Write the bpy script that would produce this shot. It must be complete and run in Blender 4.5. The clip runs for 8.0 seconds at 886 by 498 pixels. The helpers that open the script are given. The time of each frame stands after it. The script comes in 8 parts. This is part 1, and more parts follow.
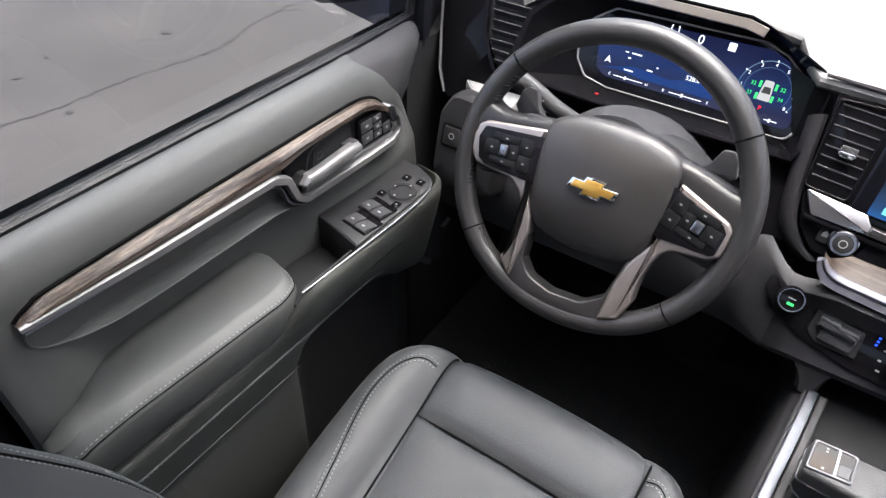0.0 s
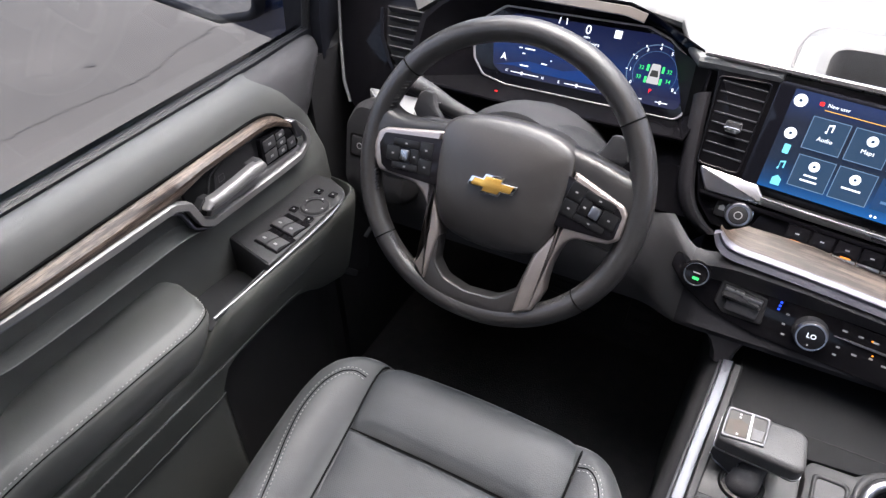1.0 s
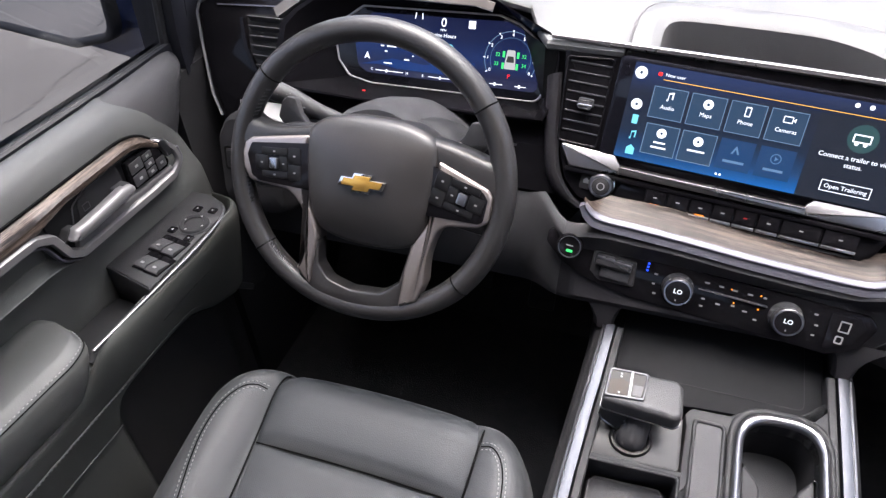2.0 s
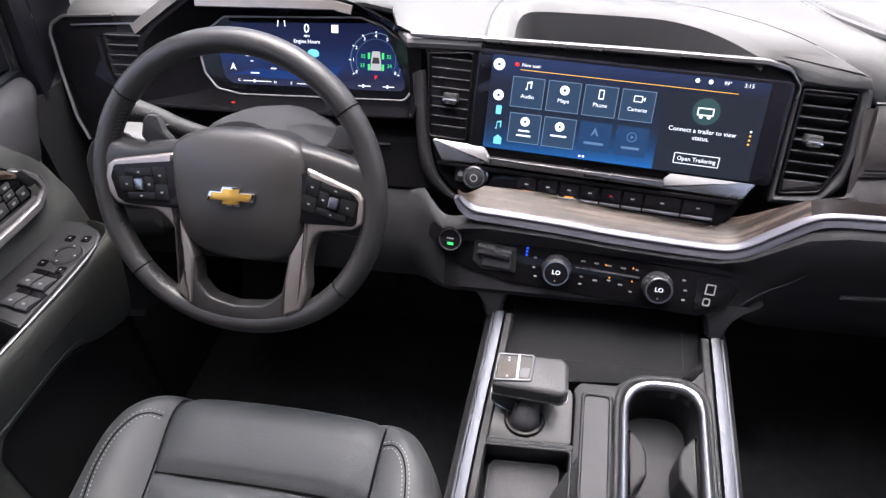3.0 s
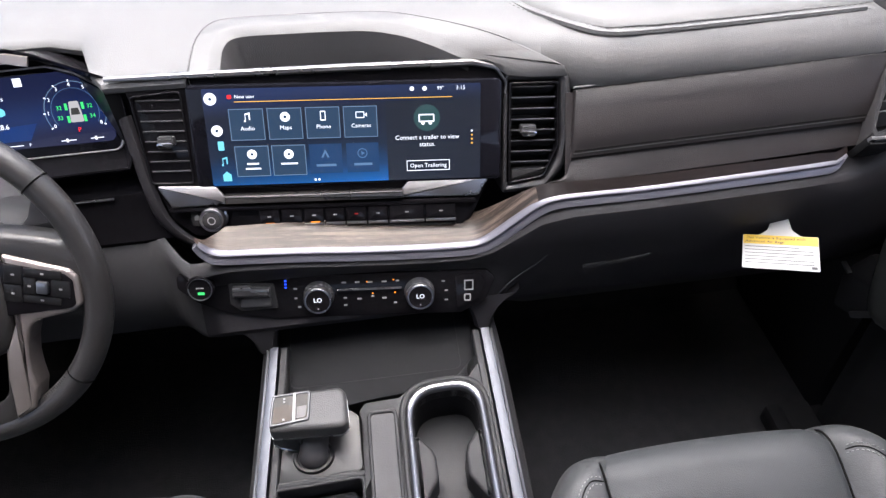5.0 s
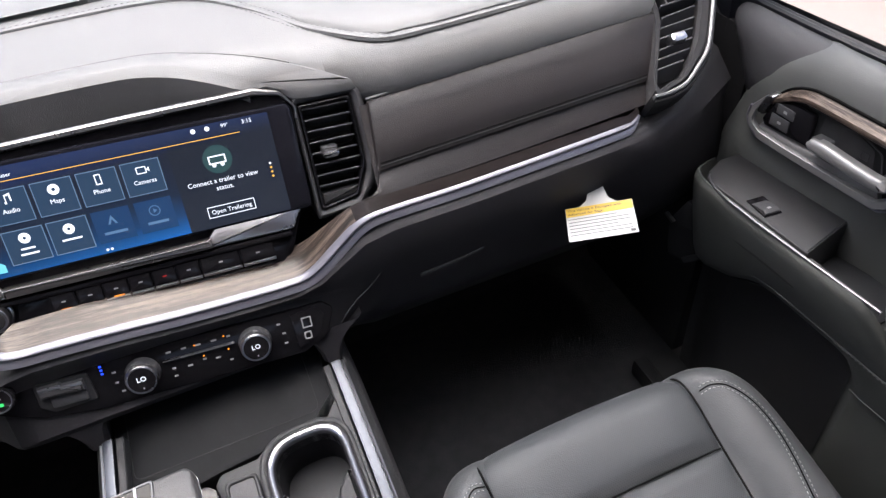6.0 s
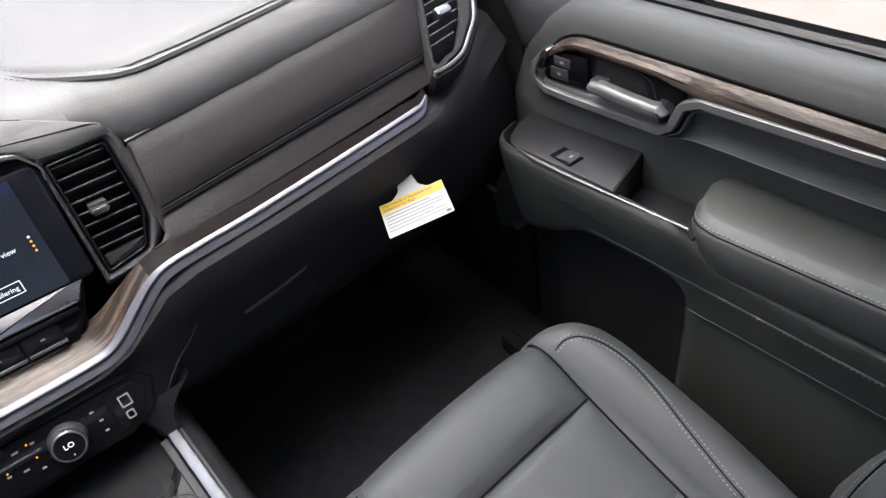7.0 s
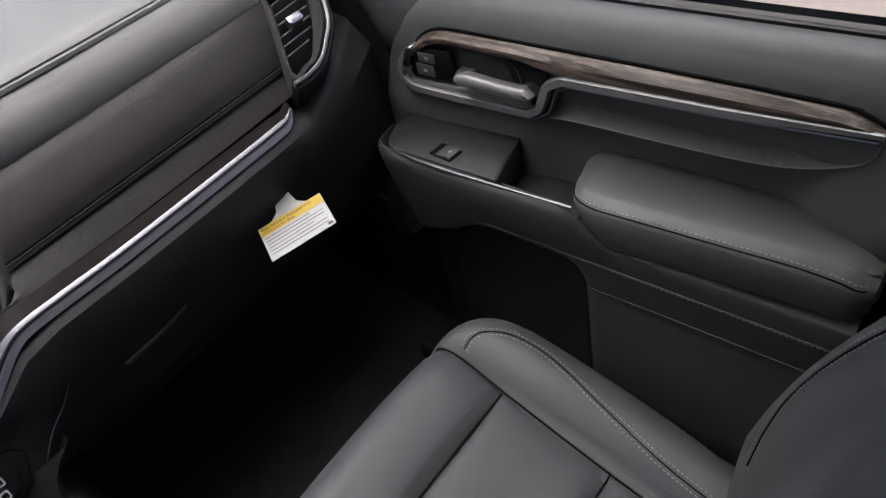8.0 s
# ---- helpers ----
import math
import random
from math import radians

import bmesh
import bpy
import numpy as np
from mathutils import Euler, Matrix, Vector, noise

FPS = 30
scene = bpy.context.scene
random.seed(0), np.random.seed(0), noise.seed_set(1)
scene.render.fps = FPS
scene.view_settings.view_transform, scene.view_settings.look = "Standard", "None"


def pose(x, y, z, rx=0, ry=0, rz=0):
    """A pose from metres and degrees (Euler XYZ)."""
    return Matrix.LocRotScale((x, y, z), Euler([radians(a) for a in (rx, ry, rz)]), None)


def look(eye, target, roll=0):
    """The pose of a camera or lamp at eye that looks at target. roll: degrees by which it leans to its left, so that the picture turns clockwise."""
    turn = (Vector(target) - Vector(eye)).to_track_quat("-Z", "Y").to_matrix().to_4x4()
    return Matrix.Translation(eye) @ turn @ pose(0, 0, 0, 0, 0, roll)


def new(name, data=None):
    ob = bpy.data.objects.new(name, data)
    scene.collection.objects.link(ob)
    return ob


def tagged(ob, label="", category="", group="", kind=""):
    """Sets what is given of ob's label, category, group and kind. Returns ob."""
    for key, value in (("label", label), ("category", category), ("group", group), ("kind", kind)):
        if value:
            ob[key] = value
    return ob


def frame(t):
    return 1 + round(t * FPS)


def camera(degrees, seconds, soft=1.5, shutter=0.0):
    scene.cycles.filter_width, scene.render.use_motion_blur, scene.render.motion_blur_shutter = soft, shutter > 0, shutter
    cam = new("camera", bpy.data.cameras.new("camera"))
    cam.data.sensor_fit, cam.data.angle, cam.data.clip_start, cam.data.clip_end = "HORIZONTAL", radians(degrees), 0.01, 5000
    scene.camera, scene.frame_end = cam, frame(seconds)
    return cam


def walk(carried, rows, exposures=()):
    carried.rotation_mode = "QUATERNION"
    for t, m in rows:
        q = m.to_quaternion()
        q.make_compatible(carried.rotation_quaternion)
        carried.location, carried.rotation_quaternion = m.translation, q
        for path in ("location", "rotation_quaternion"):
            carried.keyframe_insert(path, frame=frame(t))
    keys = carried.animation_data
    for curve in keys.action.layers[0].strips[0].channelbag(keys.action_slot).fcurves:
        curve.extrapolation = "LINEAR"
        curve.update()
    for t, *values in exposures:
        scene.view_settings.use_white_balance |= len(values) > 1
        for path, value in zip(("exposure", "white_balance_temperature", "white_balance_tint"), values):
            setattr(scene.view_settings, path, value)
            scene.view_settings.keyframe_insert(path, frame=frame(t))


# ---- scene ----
cam = camera(67.5, 8.0, soft=1.35)
PATH = [
    (0, (-0.242, -0.057, 1.129), (-1.07, 1.205, -0.183), 1.7),
    (0.5, (-0.218, -0.043, 1.132), (-1.012, 1.248, -0.173), 0.3),
    (1, (-0.189, -0.026, 1.13), (-0.921, 1.307, -0.168), -1.2),
    (1.5, (-0.162, -0.016, 1.131), (-0.811, 1.359, -0.168), -2.2),
    (1.7, (-0.148, -0.015, 1.133), (-0.753, 1.377, -0.169), -2.5),
    (3, (-0.064, -0.003, 1.133), (-0.406, 1.468, -0.179), -3.6),
    (3.5, (-0.042, -0.001, 1.133), (-0.273, 1.485, -0.186), -2.9),
    (4, (-0.031, 0.0, 1.131), (-0.113, 1.505, -0.184), -1.3),
    (4.2, (-0.012, 0.003, 1.132), (-0.069, 1.505, -0.187), -1.8),
    (5.3, (0.066, 0.064, 1.167), (0.279, 1.482, -0.227), -3.2),
    (5.5, (0.085, 0.064, 1.159), (0.354, 1.488, -0.219), -3.8),
    (6, (0.119, 0.075, 1.148), (0.588, 1.436, -0.24), -5.9),
    (6.5, (0.159, 0.068, 1.127), (0.791, 1.355, -0.267), -8.6),
    (7, (0.185, 0.065, 1.108), (0.983, 1.246, -0.295), -10.3),
    (7.5, (0.213, 0.052, 1.095), (1.104, 1.153, -0.317), -12.1),
    (8, (0.225, 0.043, 1.078), (1.19, 1.085, -0.33), -12.7),
]
EXPOSURES = [(0.0, 2.70, 6480, 9), (1.0, 2.66, 6440, 11), (1.5, 2.59, 6420, 12), (3.0, 2.46, 6420, 14), (3.5, 2.43, 6420, 14), (4.0, 2.42, 6420, 14), (5.5, 2.34, 6430, 12), (6.5, 2.25, 6440, 11), (7.0, 2.27, 6460, 9), (7.5, 2.33, 6480, 9), (8.0, 1.56, 6500, 10)]
walk(cam, [(t, look(eye, target, roll)) for t, eye, target, roll in PATH], EXPOSURES)

# ---- world, sun and exposure ----
world = bpy.data.worlds.new("sky")
scene.world = world
world.use_nodes = True
wn = world.node_tree.nodes
sky = wn.new("ShaderNodeTexSky")
sky.sky_type, sky.sun_disc = "NISHITA", False
sky.sun_elevation, sky.sun_rotation = radians(76), radians(6)
sky.air_density, sky.dust_density, sky.ozone_density = 0.7, 7.0, 0.6
wn["Background"].inputs["Strength"].default_value = 0.145
world.node_tree.links.new(sky.outputs[0], wn["Background"].inputs["Color"])
sun_data = bpy.data.lights.new("sun", "SUN")
sun_data.energy, sun_data.angle, sun_data.color = 1.1, radians(60), (0.92, 0.945, 1.0)
sun = new("sun", sun_data)
sun.matrix_world = look((0.10, 1.0, 4.0), (0, 0, 0))


# ---- materials ----
def nodes_of(name):
    m = bpy.data.materials.new(name)
    m.use_nodes = True
    t = m.node_tree
    return m, t, t.nodes["Principled BSDF"]


def mat(name, color, rough=0.5, metal=0.0, grain=0.0, grain_scale=900.0, vary=0.12, vary_scale=14.0, coat=0.0, spec=0.5, stretch=(1, 1, 1)):
    """A procedural surface: base colour with slow variation, fine grain as bump, uneven roughness."""
    m, t, p = nodes_of(name)
    N, L = t.nodes, t.links
    p.inputs["Roughness"].default_value, p.inputs["Metallic"].default_value = rough, metal
    p.inputs["Coat Weight"].default_value, p.inputs["Coat Roughness"].default_value = coat, 0.04
    p.inputs["Specular IOR Level"].default_value = spec
    co = N.new("ShaderNodeTexCoord")
    mp = N.new("ShaderNodeMapping")
    mp.inputs["Scale"].default_value = stretch
    L.new(co.outputs["Object"], mp.inputs[0])
    big = N.new("ShaderNodeTexNoise")
    big.inputs["Scale"].default_value, big.inputs["Detail"].default_value = vary_scale, 4.0
    L.new(mp.outputs[0], big.inputs["Vector"])
    mix = N.new("ShaderNodeMix")
    mix.data_type = "RGBA"
    mix.inputs[6].default_value = (*[c * (1 - vary) for c in color], 1)
    mix.inputs[7].default_value = (*[min(1, c * (1 + vary)) for c in color], 1)
    L.new(big.outputs["Fac"], mix.inputs[0])
    L.new(mix.outputs[2], p.inputs["Base Color"])
    mr = N.new("ShaderNodeMapRange")
    mr.inputs[3].default_value, mr.inputs[4].default_value = max(0.01, rough * 0.85), min(1, rough * 1.15)
    L.new(big.outputs["Fac"], mr.inputs[0])
    L.new(mr.outputs[0], p.inputs["Roughness"])
    if grain:
        fine = N.new("ShaderNodeTexVoronoi")
        fine.inputs["Scale"].default_value = grain_scale
        L.new(mp.outputs[0], fine.inputs["Vector"])
        bp = N.new("ShaderNodeBump")
        bp.inputs["Strength"].default_value, bp.inputs["Distance"].default_value = grain, 0.0006
        L.new(fine.outputs["Distance"], bp.inputs["Height"])
        L.new(bp.outputs[0], p.inputs["Normal"])
    return m


def perforated(name, color, pitch=0.0024):
    """Leather with a regular field of small holes, seen from above."""
    m = mat(name, color, 0.52, grain=0.25, grain_scale=700, spec=0.3)
    t = m.node_tree
    N, L, p = t.nodes, t.links, t.nodes["Principled BSDF"]
    co = N.new("ShaderNodeTexCoord")
    mp = N.new("ShaderNodeMapping")
    mp.inputs["Scale"].default_value = (1 / pitch, 1 / pitch, 0)
    mp.inputs["Rotation"].default_value = (0, 0, radians(45))
    L.new(co.outputs["Object"], mp.inputs[0])
    v = N.new("ShaderNodeTexVoronoi")
    v.voronoi_dimensions = "2D"
    v.inputs["Randomness"].default_value, v.inputs["Scale"].default_value = 0.0, 1.0
    L.new(mp.outputs[0], v.inputs["Vector"])
    ramp = N.new("ShaderNodeMapRange")
    ramp.inputs[1].default_value, ramp.inputs[2].default_value = 0.16, 0.24
    L.new(v.outputs["Distance"], ramp.inputs[0])
    old = p.inputs["Base Color"].links[0].from_socket
    mix = N.new("ShaderNodeMix")
    mix.data_type = "RGBA"
    mix.inputs[6].default_value = (0.018, 0.019, 0.020, 1)
    L.new(ramp.outputs[0], mix.inputs[0])
    L.new(old, mix.inputs[7])
    L.new(mix.outputs[2], p.inputs["Base Color"])
    return m


def wood(name, stretch, lacquer=0.0, tone=1.0, coords="Object", gloss=0.20):
    """Open-pore dark wood, grain along the small component of stretch."""
    m, t, p = nodes_of(name)
    N, L = t.nodes, t.links
    co = N.new("ShaderNodeTexCoord")
    mp = N.new("ShaderNodeMapping")
    mp.inputs["Scale"].default_value = stretch
    L.new(co.outputs[coords], mp.inputs[0])
    a = N.new("ShaderNodeTexNoise")
    a.inputs["Scale"].default_value, a.inputs["Detail"].default_value, a.inputs["Distortion"].default_value = 9.0, 8.0, 0.7
    L.new(mp.outputs[0], a.inputs["Vector"])
    b = N.new("ShaderNodeTexNoise")
    b.inputs["Scale"].default_value, b.inputs["Detail"].default_value = 95.0, 4.0
    L.new(mp.outputs[0], b.inputs["Vector"])
    add = N.new("ShaderNodeMath")
    add.operation = "MULTIPLY_ADD"
    add.inputs[1].default_value = 0.55
    L.new(b.outputs["Fac"], add.inputs[0])
    L.new(a.outputs["Fac"], add.inputs[2])
    r = N.new("ShaderNodeValToRGB")
    e = r.color_ramp.elements
    e[0].position, e[0].color = 0.50, (0.014, 0.011, 0.009, 1)
    e[1].position, e[1].color = 0.98, (0.20, 0.152, 0.122, 1)
    k = e.new(0.72)
    k.color = (0.041, 0.0295, 0.0235, 1)
    for el in e:
        el.color = tuple(c * tone for c in el.color[:3]) + (1.0,)
    L.new(add.outputs[0], r.inputs[0])
    L.new(r.outputs[0], p.inputs["Base Color"])
    p.inputs["Roughness"].default_value = 0.40
    p.inputs["Specular IOR Level"].default_value = 0.15
    p.inputs["Coat Weight"].default_value, p.inputs["Coat Roughness"].default_value = lacquer, gloss
    bp = N.new("ShaderNodeBump")
    bp.inputs["Strength"].default_value, bp.inputs["Distance"].default_value = 0.3, 0.0008
    L.new(add.outputs[0], bp.inputs["Height"])
    L.new(bp.outputs[0], p.inputs["Normal"])
    return m


def glow(name, color, strength=1.0):
    m, t, p = nodes_of(name)
    p.inputs["Base Color"].default_value = (0.01, 0.01, 0.01, 1)
    p.inputs["Roughness"].default_value = 0.15
    p.inputs["Emission Color"].default_value = (*color, 1)
    p.inputs["Specular IOR Level"].default_value = 0.08
    p.inputs["Emission Strength"].default_value = strength * 0.40
    return m


def display(name, stops, axis, lo, hi, strength):
    """A lit display background: a colour ramp along one object axis."""
    m = glow(name, (0, 0, 0), strength)
    t = m.node_tree
    N, L, p = t.nodes, t.links, t.nodes["Principled BSDF"]
    co = N.new("ShaderNodeTexCoord")
    sp = N.new("ShaderNodeSeparateXYZ")
    L.new(co.outputs["Object"], sp.inputs[0])
    mr = N.new("ShaderNodeMapRange")
    mr.inputs[1].default_value, mr.inputs[2].default_value = lo, hi
    L.new(sp.outputs[axis], mr.inputs[0])
    r = N.new("ShaderNodeValToRGB")
    e = r.color_ramp.elements
    e[0].position, e[0].color = stops[0][0], (*stops[0][1], 1)
    e[1].position, e[1].color = stops[-1][0], (*stops[-1][1], 1)
    for pos, col in stops[1:-1]:
        e.new(pos).color = (*col, 1)
    L.new(mr.outputs[0], r.inputs[0])
    L.new(r.outputs[0], p.inputs["Emission Color"])
    return m


PLASTIC = mat("soft_black_plastic", (0.031, 0.0305, 0.0325), 0.54, grain=0.35, grain_scale=1100, spec=0.32)
# dash top and face set far apart to carry the windscreen light
DASH_TOP = mat("lightened_dash_skin", (0.085, 0.0848, 0.0840), 0.52, grain=0.25, grain_scale=900)
DASH_FACE = mat("darkened_brown_dash_skin", (0.0088, 0.0074, 0.0078), 0.52, grain=0.3, grain_scale=900, spec=0.22)
# darker copy of the dash wood for the run that faces the driver
SHADED_WOOD = mat("shaded_wood_strip", (0.0085, 0.0062, 0.0058), 0.30, vary=0.5, vary_scale=30, spec=0.14, stretch=(1, 8, 8))
EDGE = mat("satin_edge_silver", (0.125, 0.122, 0.142), 0.36, 0.5, vary=0.08)
DOOR_SILVER = mat("satin_door_silver", (0.165, 0.162, 0.162), 0.40, 0.5, vary=0.06)
LINE_SILVER = mat("satin_line_silver", (0.095, 0.097, 0.102), 0.38, 0.8, vary=0.06)
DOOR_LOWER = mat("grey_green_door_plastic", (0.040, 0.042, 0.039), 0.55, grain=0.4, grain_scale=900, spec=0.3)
LOWER = mat("soft_black_lower_dash", (0.0165, 0.0155, 0.0172), 0.54, grain=0.25, grain_scale=900, spec=0.22)
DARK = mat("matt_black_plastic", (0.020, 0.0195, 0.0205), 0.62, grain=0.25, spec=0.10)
LEATHER = mat("black_leather", (0.0372, 0.0392, 0.0415), 0.50, grain=0.18, grain_scale=620, vary=0.18, spec=0.3)
DOOR_LEATHER = mat("dark_grey_door_leather", (0.0470, 0.0490, 0.0470), 0.52, grain=0.16, grain_scale=800, vary=0.15)
PERF = perforated("perforated_leather", (0.0345, 0.0372, 0.0402))
RIM_LEATHER = mat("smooth_wheel_leather", (0.0150, 0.0142, 0.0142), 0.36, grain=0.10, grain_scale=700, vary=0.2, spec=0.5)
HUB_SKIN = mat("brown_black_hub_skin", (0.0175, 0.0160, 0.0152), 0.38, grain=0.08, grain_scale=1300, vary=0.12, spec=0.62)
SPOKE_SILVER = mat("satin_warm_spoke_silver", (0.33, 0.29, 0.27), 0.40, 0.9, vary=0.05)
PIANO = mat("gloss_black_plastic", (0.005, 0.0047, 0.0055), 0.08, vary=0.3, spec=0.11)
CUP_CHROME = mat("satin_cup_chrome", (0.26, 0.26, 0.275), 0.33, 1.0, vary=0.05)
CHROME = mat("bright_chrome", (0.80, 0.80, 0.81), 0.09, 1.0, vary=0.04)
RAIL = mat("brushed_dark_silver", (0.034, 0.037, 0.044), 0.34, 1.0, vary=0.08, stretch=(30, 1, 1))
SATIN = mat("satin_silver", (0.36, 0.36, 0.375), 0.28, 1.0, vary=0.06)
ALU = mat("brushed_warm_silver", (0.34, 0.315, 0.305), 0.36, 0.8, vary=0.08)
SILVER_PAINT = mat("pale_silver_paint", (0.20, 0.198, 0.198), 0.35, vary=0.05)
SHELF = mat("pale_satin_bar", (0.36, 0.345, 0.34), 0.28, 1.0, vary=0.06)
VISOR = mat("warm_reflection_strip", (0.34, 0.30, 0.265), 0.30, 0.8, vary=0.1)
GOLD = mat("gold_enamel", (0.50, 0.29, 0.065), 0.26, 0.7, vary=0.15)
WOOD_Y = wood("open_pore_wood_door", (15, 0.8, 15), 0.22, 0.72)
WOOD_X = wood("open_pore_wood_dash", (0.8, 15, 15), 0.14, 0.54, "UV", 0.10)
RUBBER = mat("black_rubber", (0.016, 0.016, 0.017), 0.58, grain=0.2, spec=0.2)
SEAL = mat("blue_black_window_seal", (0.0065, 0.0068, 0.0090), 0.42, spec=0.22)
CARPET = mat("black_carpet", (0.032, 0.031, 0.033), 0.95, grain=0.9, grain_scale=500, vary=0.4, vary_scale=40, spec=0.1)
THREAD = mat("pale_grey_thread", (0.15, 0.15, 0.147), 0.75)
THREAD_DARK = mat("dark_grey_thread", (0.055, 0.055, 0.055), 0.75)
SEAM = mat("dark_seam", (0.004, 0.004, 0.004), 0.9, spec=0.05)
SATIN_BLACK = mat("satin_black_plastic", (0.0075, 0.0075, 0.008), 0.30, vary=0.3, spec=0.16)
BLUE_PAINT = mat("dark_blue_car_paint", (0.005, 0.013, 0.045), 0.25, 0.4, coat=1.0, vary=0.1)
HEADLINER = mat("light_grey_headliner", (0.66, 0.65, 0.63), 0.9, grain=0.4, grain_scale=500)
CARD = mat("white_card", (0.22, 0.22, 0.22), 0.5, vary=0.03)
YELLOW = mat("yellow_print", (0.30, 0.19, 0.009), 0.5, vary=0.04)
INK = mat("black_ink", (0.02, 0.02, 0.02), 0.6)
MARK = mat("white_key_print", (0.20, 0.20, 0.20), 0.5)
CAP_GOLD = mat("amber_reflection", (0.016, 0.0095, 0.0050), 0.12, 0.0, spec=0.2)
CAP_SILVER = mat("pale_reflection", (0.035, 0.035, 0.037), 0.14, 0.9, spec=0.4)
TRAY_BLACK = mat("smooth_black_tray", (0.0075, 0.0075, 0.0082), 0.50, vary=0.3, spec=0.06)
CONSOLE = mat("black_console_plastic", (0.0150, 0.0150, 0.0162), 0.52, grain=0.35, grain_scale=1100, spec=0.28)
LEVER_PLATE = mat("satin_lever_plate", (0.014, 0.014, 0.0150), 0.36, vary=0.2, spec=0.35)
LEVER_SKIN = mat("dark_grey_lever_skin", (0.036, 0.036, 0.037), 0.50, grain=0.4, grain_scale=800, spec=0.35)
TRAY = mat("grey_tray_plastic", (0.060, 0.058, 0.058), 0.6, grain=0.4)
MIRROR = mat("mirror_glass", (0.85, 0.87, 0.90), 0.02, 1.0, vary=0.01)
GAUGE_BLACK = mat("deep_black_gauge_surround", (0.0050, 0.0047, 0.0055), 0.16, vary=0.3, spec=0.035)
SCREEN_GLASS = mat("dark_screen_glass", (0.005, 0.005, 0.007), 0.05, vary=0.1, spec=0.2)
W_GLOW = glow("white_light", (0.85, 0.9, 1.0), 0.9)
DIM_GLOW = glow("dim_light", (0.10, 0.20, 0.36), 0.6)
TILE_GLOW = glow("tile_light", (0.012, 0.035, 0.075), 0.8)
EDGE_GLOW = glow("tile_edge_light", (0.16, 0.26, 0.40), 0.6)
TEAL_GLOW = glow("teal_light", (0.15, 0.55, 0.70), 0.8)
GOLD_GLOW = glow("gold_light", (0.80, 0.42, 0.07), 0.8)
ORANGE_GLOW = glow("amber_light", (1.0, 0.30, 0.03), 0.9)
GREEN_GLOW = glow("green_light", (0.05, 0.75, 0.18), 0.7)
RED_GLOW = glow("red_light", (0.9, 0.02, 0.02), 0.9)
DIM_RED = glow("dim_red_print", (0.35, 0.01, 0.01), 0.5)
BLUE_GLOW = glow("blue_light", (0.02, 0.08, 1.0), 0.9)


def glass_mat():
    m, t, p = nodes_of("clear_window_glass")
    p.inputs["Base Color"].default_value = (0.86, 0.88, 0.88, 1)
    p.inputs["Roughness"].default_value = 0.0
    p.inputs["IOR"].default_value = 1.45
    p.inputs["Transmission Weight"].default_value = 1.0
    return m


GLASS = glass_mat()


def concrete(name, a, b):
    m, t, p = nodes_of(name)
    N, L = t.nodes, t.links
    co = N.new("ShaderNodeTexCoord")
    n1 = N.new("ShaderNodeTexNoise")
    n1.inputs["Scale"].default_value, n1.inputs["Detail"].default_value = 0.9, 6.0
    n2 = N.new("ShaderNodeTexNoise")
    n2.inputs["Scale"].default_value, n2.inputs["Detail"].default_value = 55.0, 5.0
    for n in (n1, n2):
        L.new(co.outputs["Object"], n.inputs["Vector"])
    ma = N.new("ShaderNodeMath")
    ma.operation = "MULTIPLY_ADD"
    ma.inputs[1].default_value = 0.3
    L.new(n2.outputs["Fac"], ma.inputs[0])
    L.new(n1.outputs["Fac"], ma.inputs[2])
    r = N.new("ShaderNodeValToRGB")
    e = r.color_ramp.elements
    e[0].position, e[0].color = 0.45, (*a, 1)
    e[1].position, e[1].color = 0.85, (*b, 1)
    L.new(ma.outputs[0], r.inputs[0])
    L.new(r.outputs[0], p.inputs["Base Color"])
    p.inputs["Roughness"].default_value = 0.85
    bp = N.new("ShaderNodeBump")
    bp.inputs["Strength"].default_value, bp.inputs["Distance"].default_value = 0.4, 0.004
    L.new(n2.outputs["Fac"], bp.inputs["Height"])
    L.new(bp.outputs[0], p.inputs["Normal"])
    return m


# yard concrete darker than its own tone, its shade put into the colour
CONCRETE = concrete("shaded_concrete", (0.0105, 0.0094, 0.0087), (0.0245, 0.0222, 0.0209))
# paler copy for the better-lit ground right of the truck
LIT_CONCRETE = concrete("lit_warm_concrete", (0.15, 0.122, 0.108), (0.21, 0.178, 0.16))
STAIN = mat("dark_oil_stain", (0.0062, 0.0054, 0.0050), 0.8)


# ---- mesh helpers ----
def finish(name, bm, material, parent=None, smooth=40, label=""):
    bmesh.ops.remove_doubles(bm, verts=bm.verts, dist=1e-6)
    bmesh.ops.recalc_face_normals(bm, faces=bm.faces)
    me = bpy.data.meshes.new(name)
    bm.to_mesh(me)
    bm.free()
    if smooth:
        for p in me.polygons:
            p.use_smooth = True
        me.set_sharp_from_angle(angle=radians(smooth))
    me.materials.append(material)
    ob = new(name, me)
    if parent:
        ob.parent = parent
    if label:
        ob["label"] = label
    return ob


def part(name, bm, material, parent, label="", smooth=40):
    return finish(name, bm, material, parent, smooth, label)


def thing(name, label, category, group="", kind=""):
    return tagged(new(name), label, category, group, kind)


def axes(origin, xdir, updir):
    """A local frame: x along xdir, y along updir made square to it, z out of the face."""
    x = Vector(xdir).normalized()
    u = Vector(updir)
    u = (u - x * u.dot(x)).normalized()
    n = x.cross(u)
    return Matrix(((x[0], u[0], n[0], origin[0]), (x[1], u[1], n[1], origin[1]), (x[2], u[2], n[2], origin[2]), (0, 0, 0, 1)))


I4 = Matrix.Identity(4)


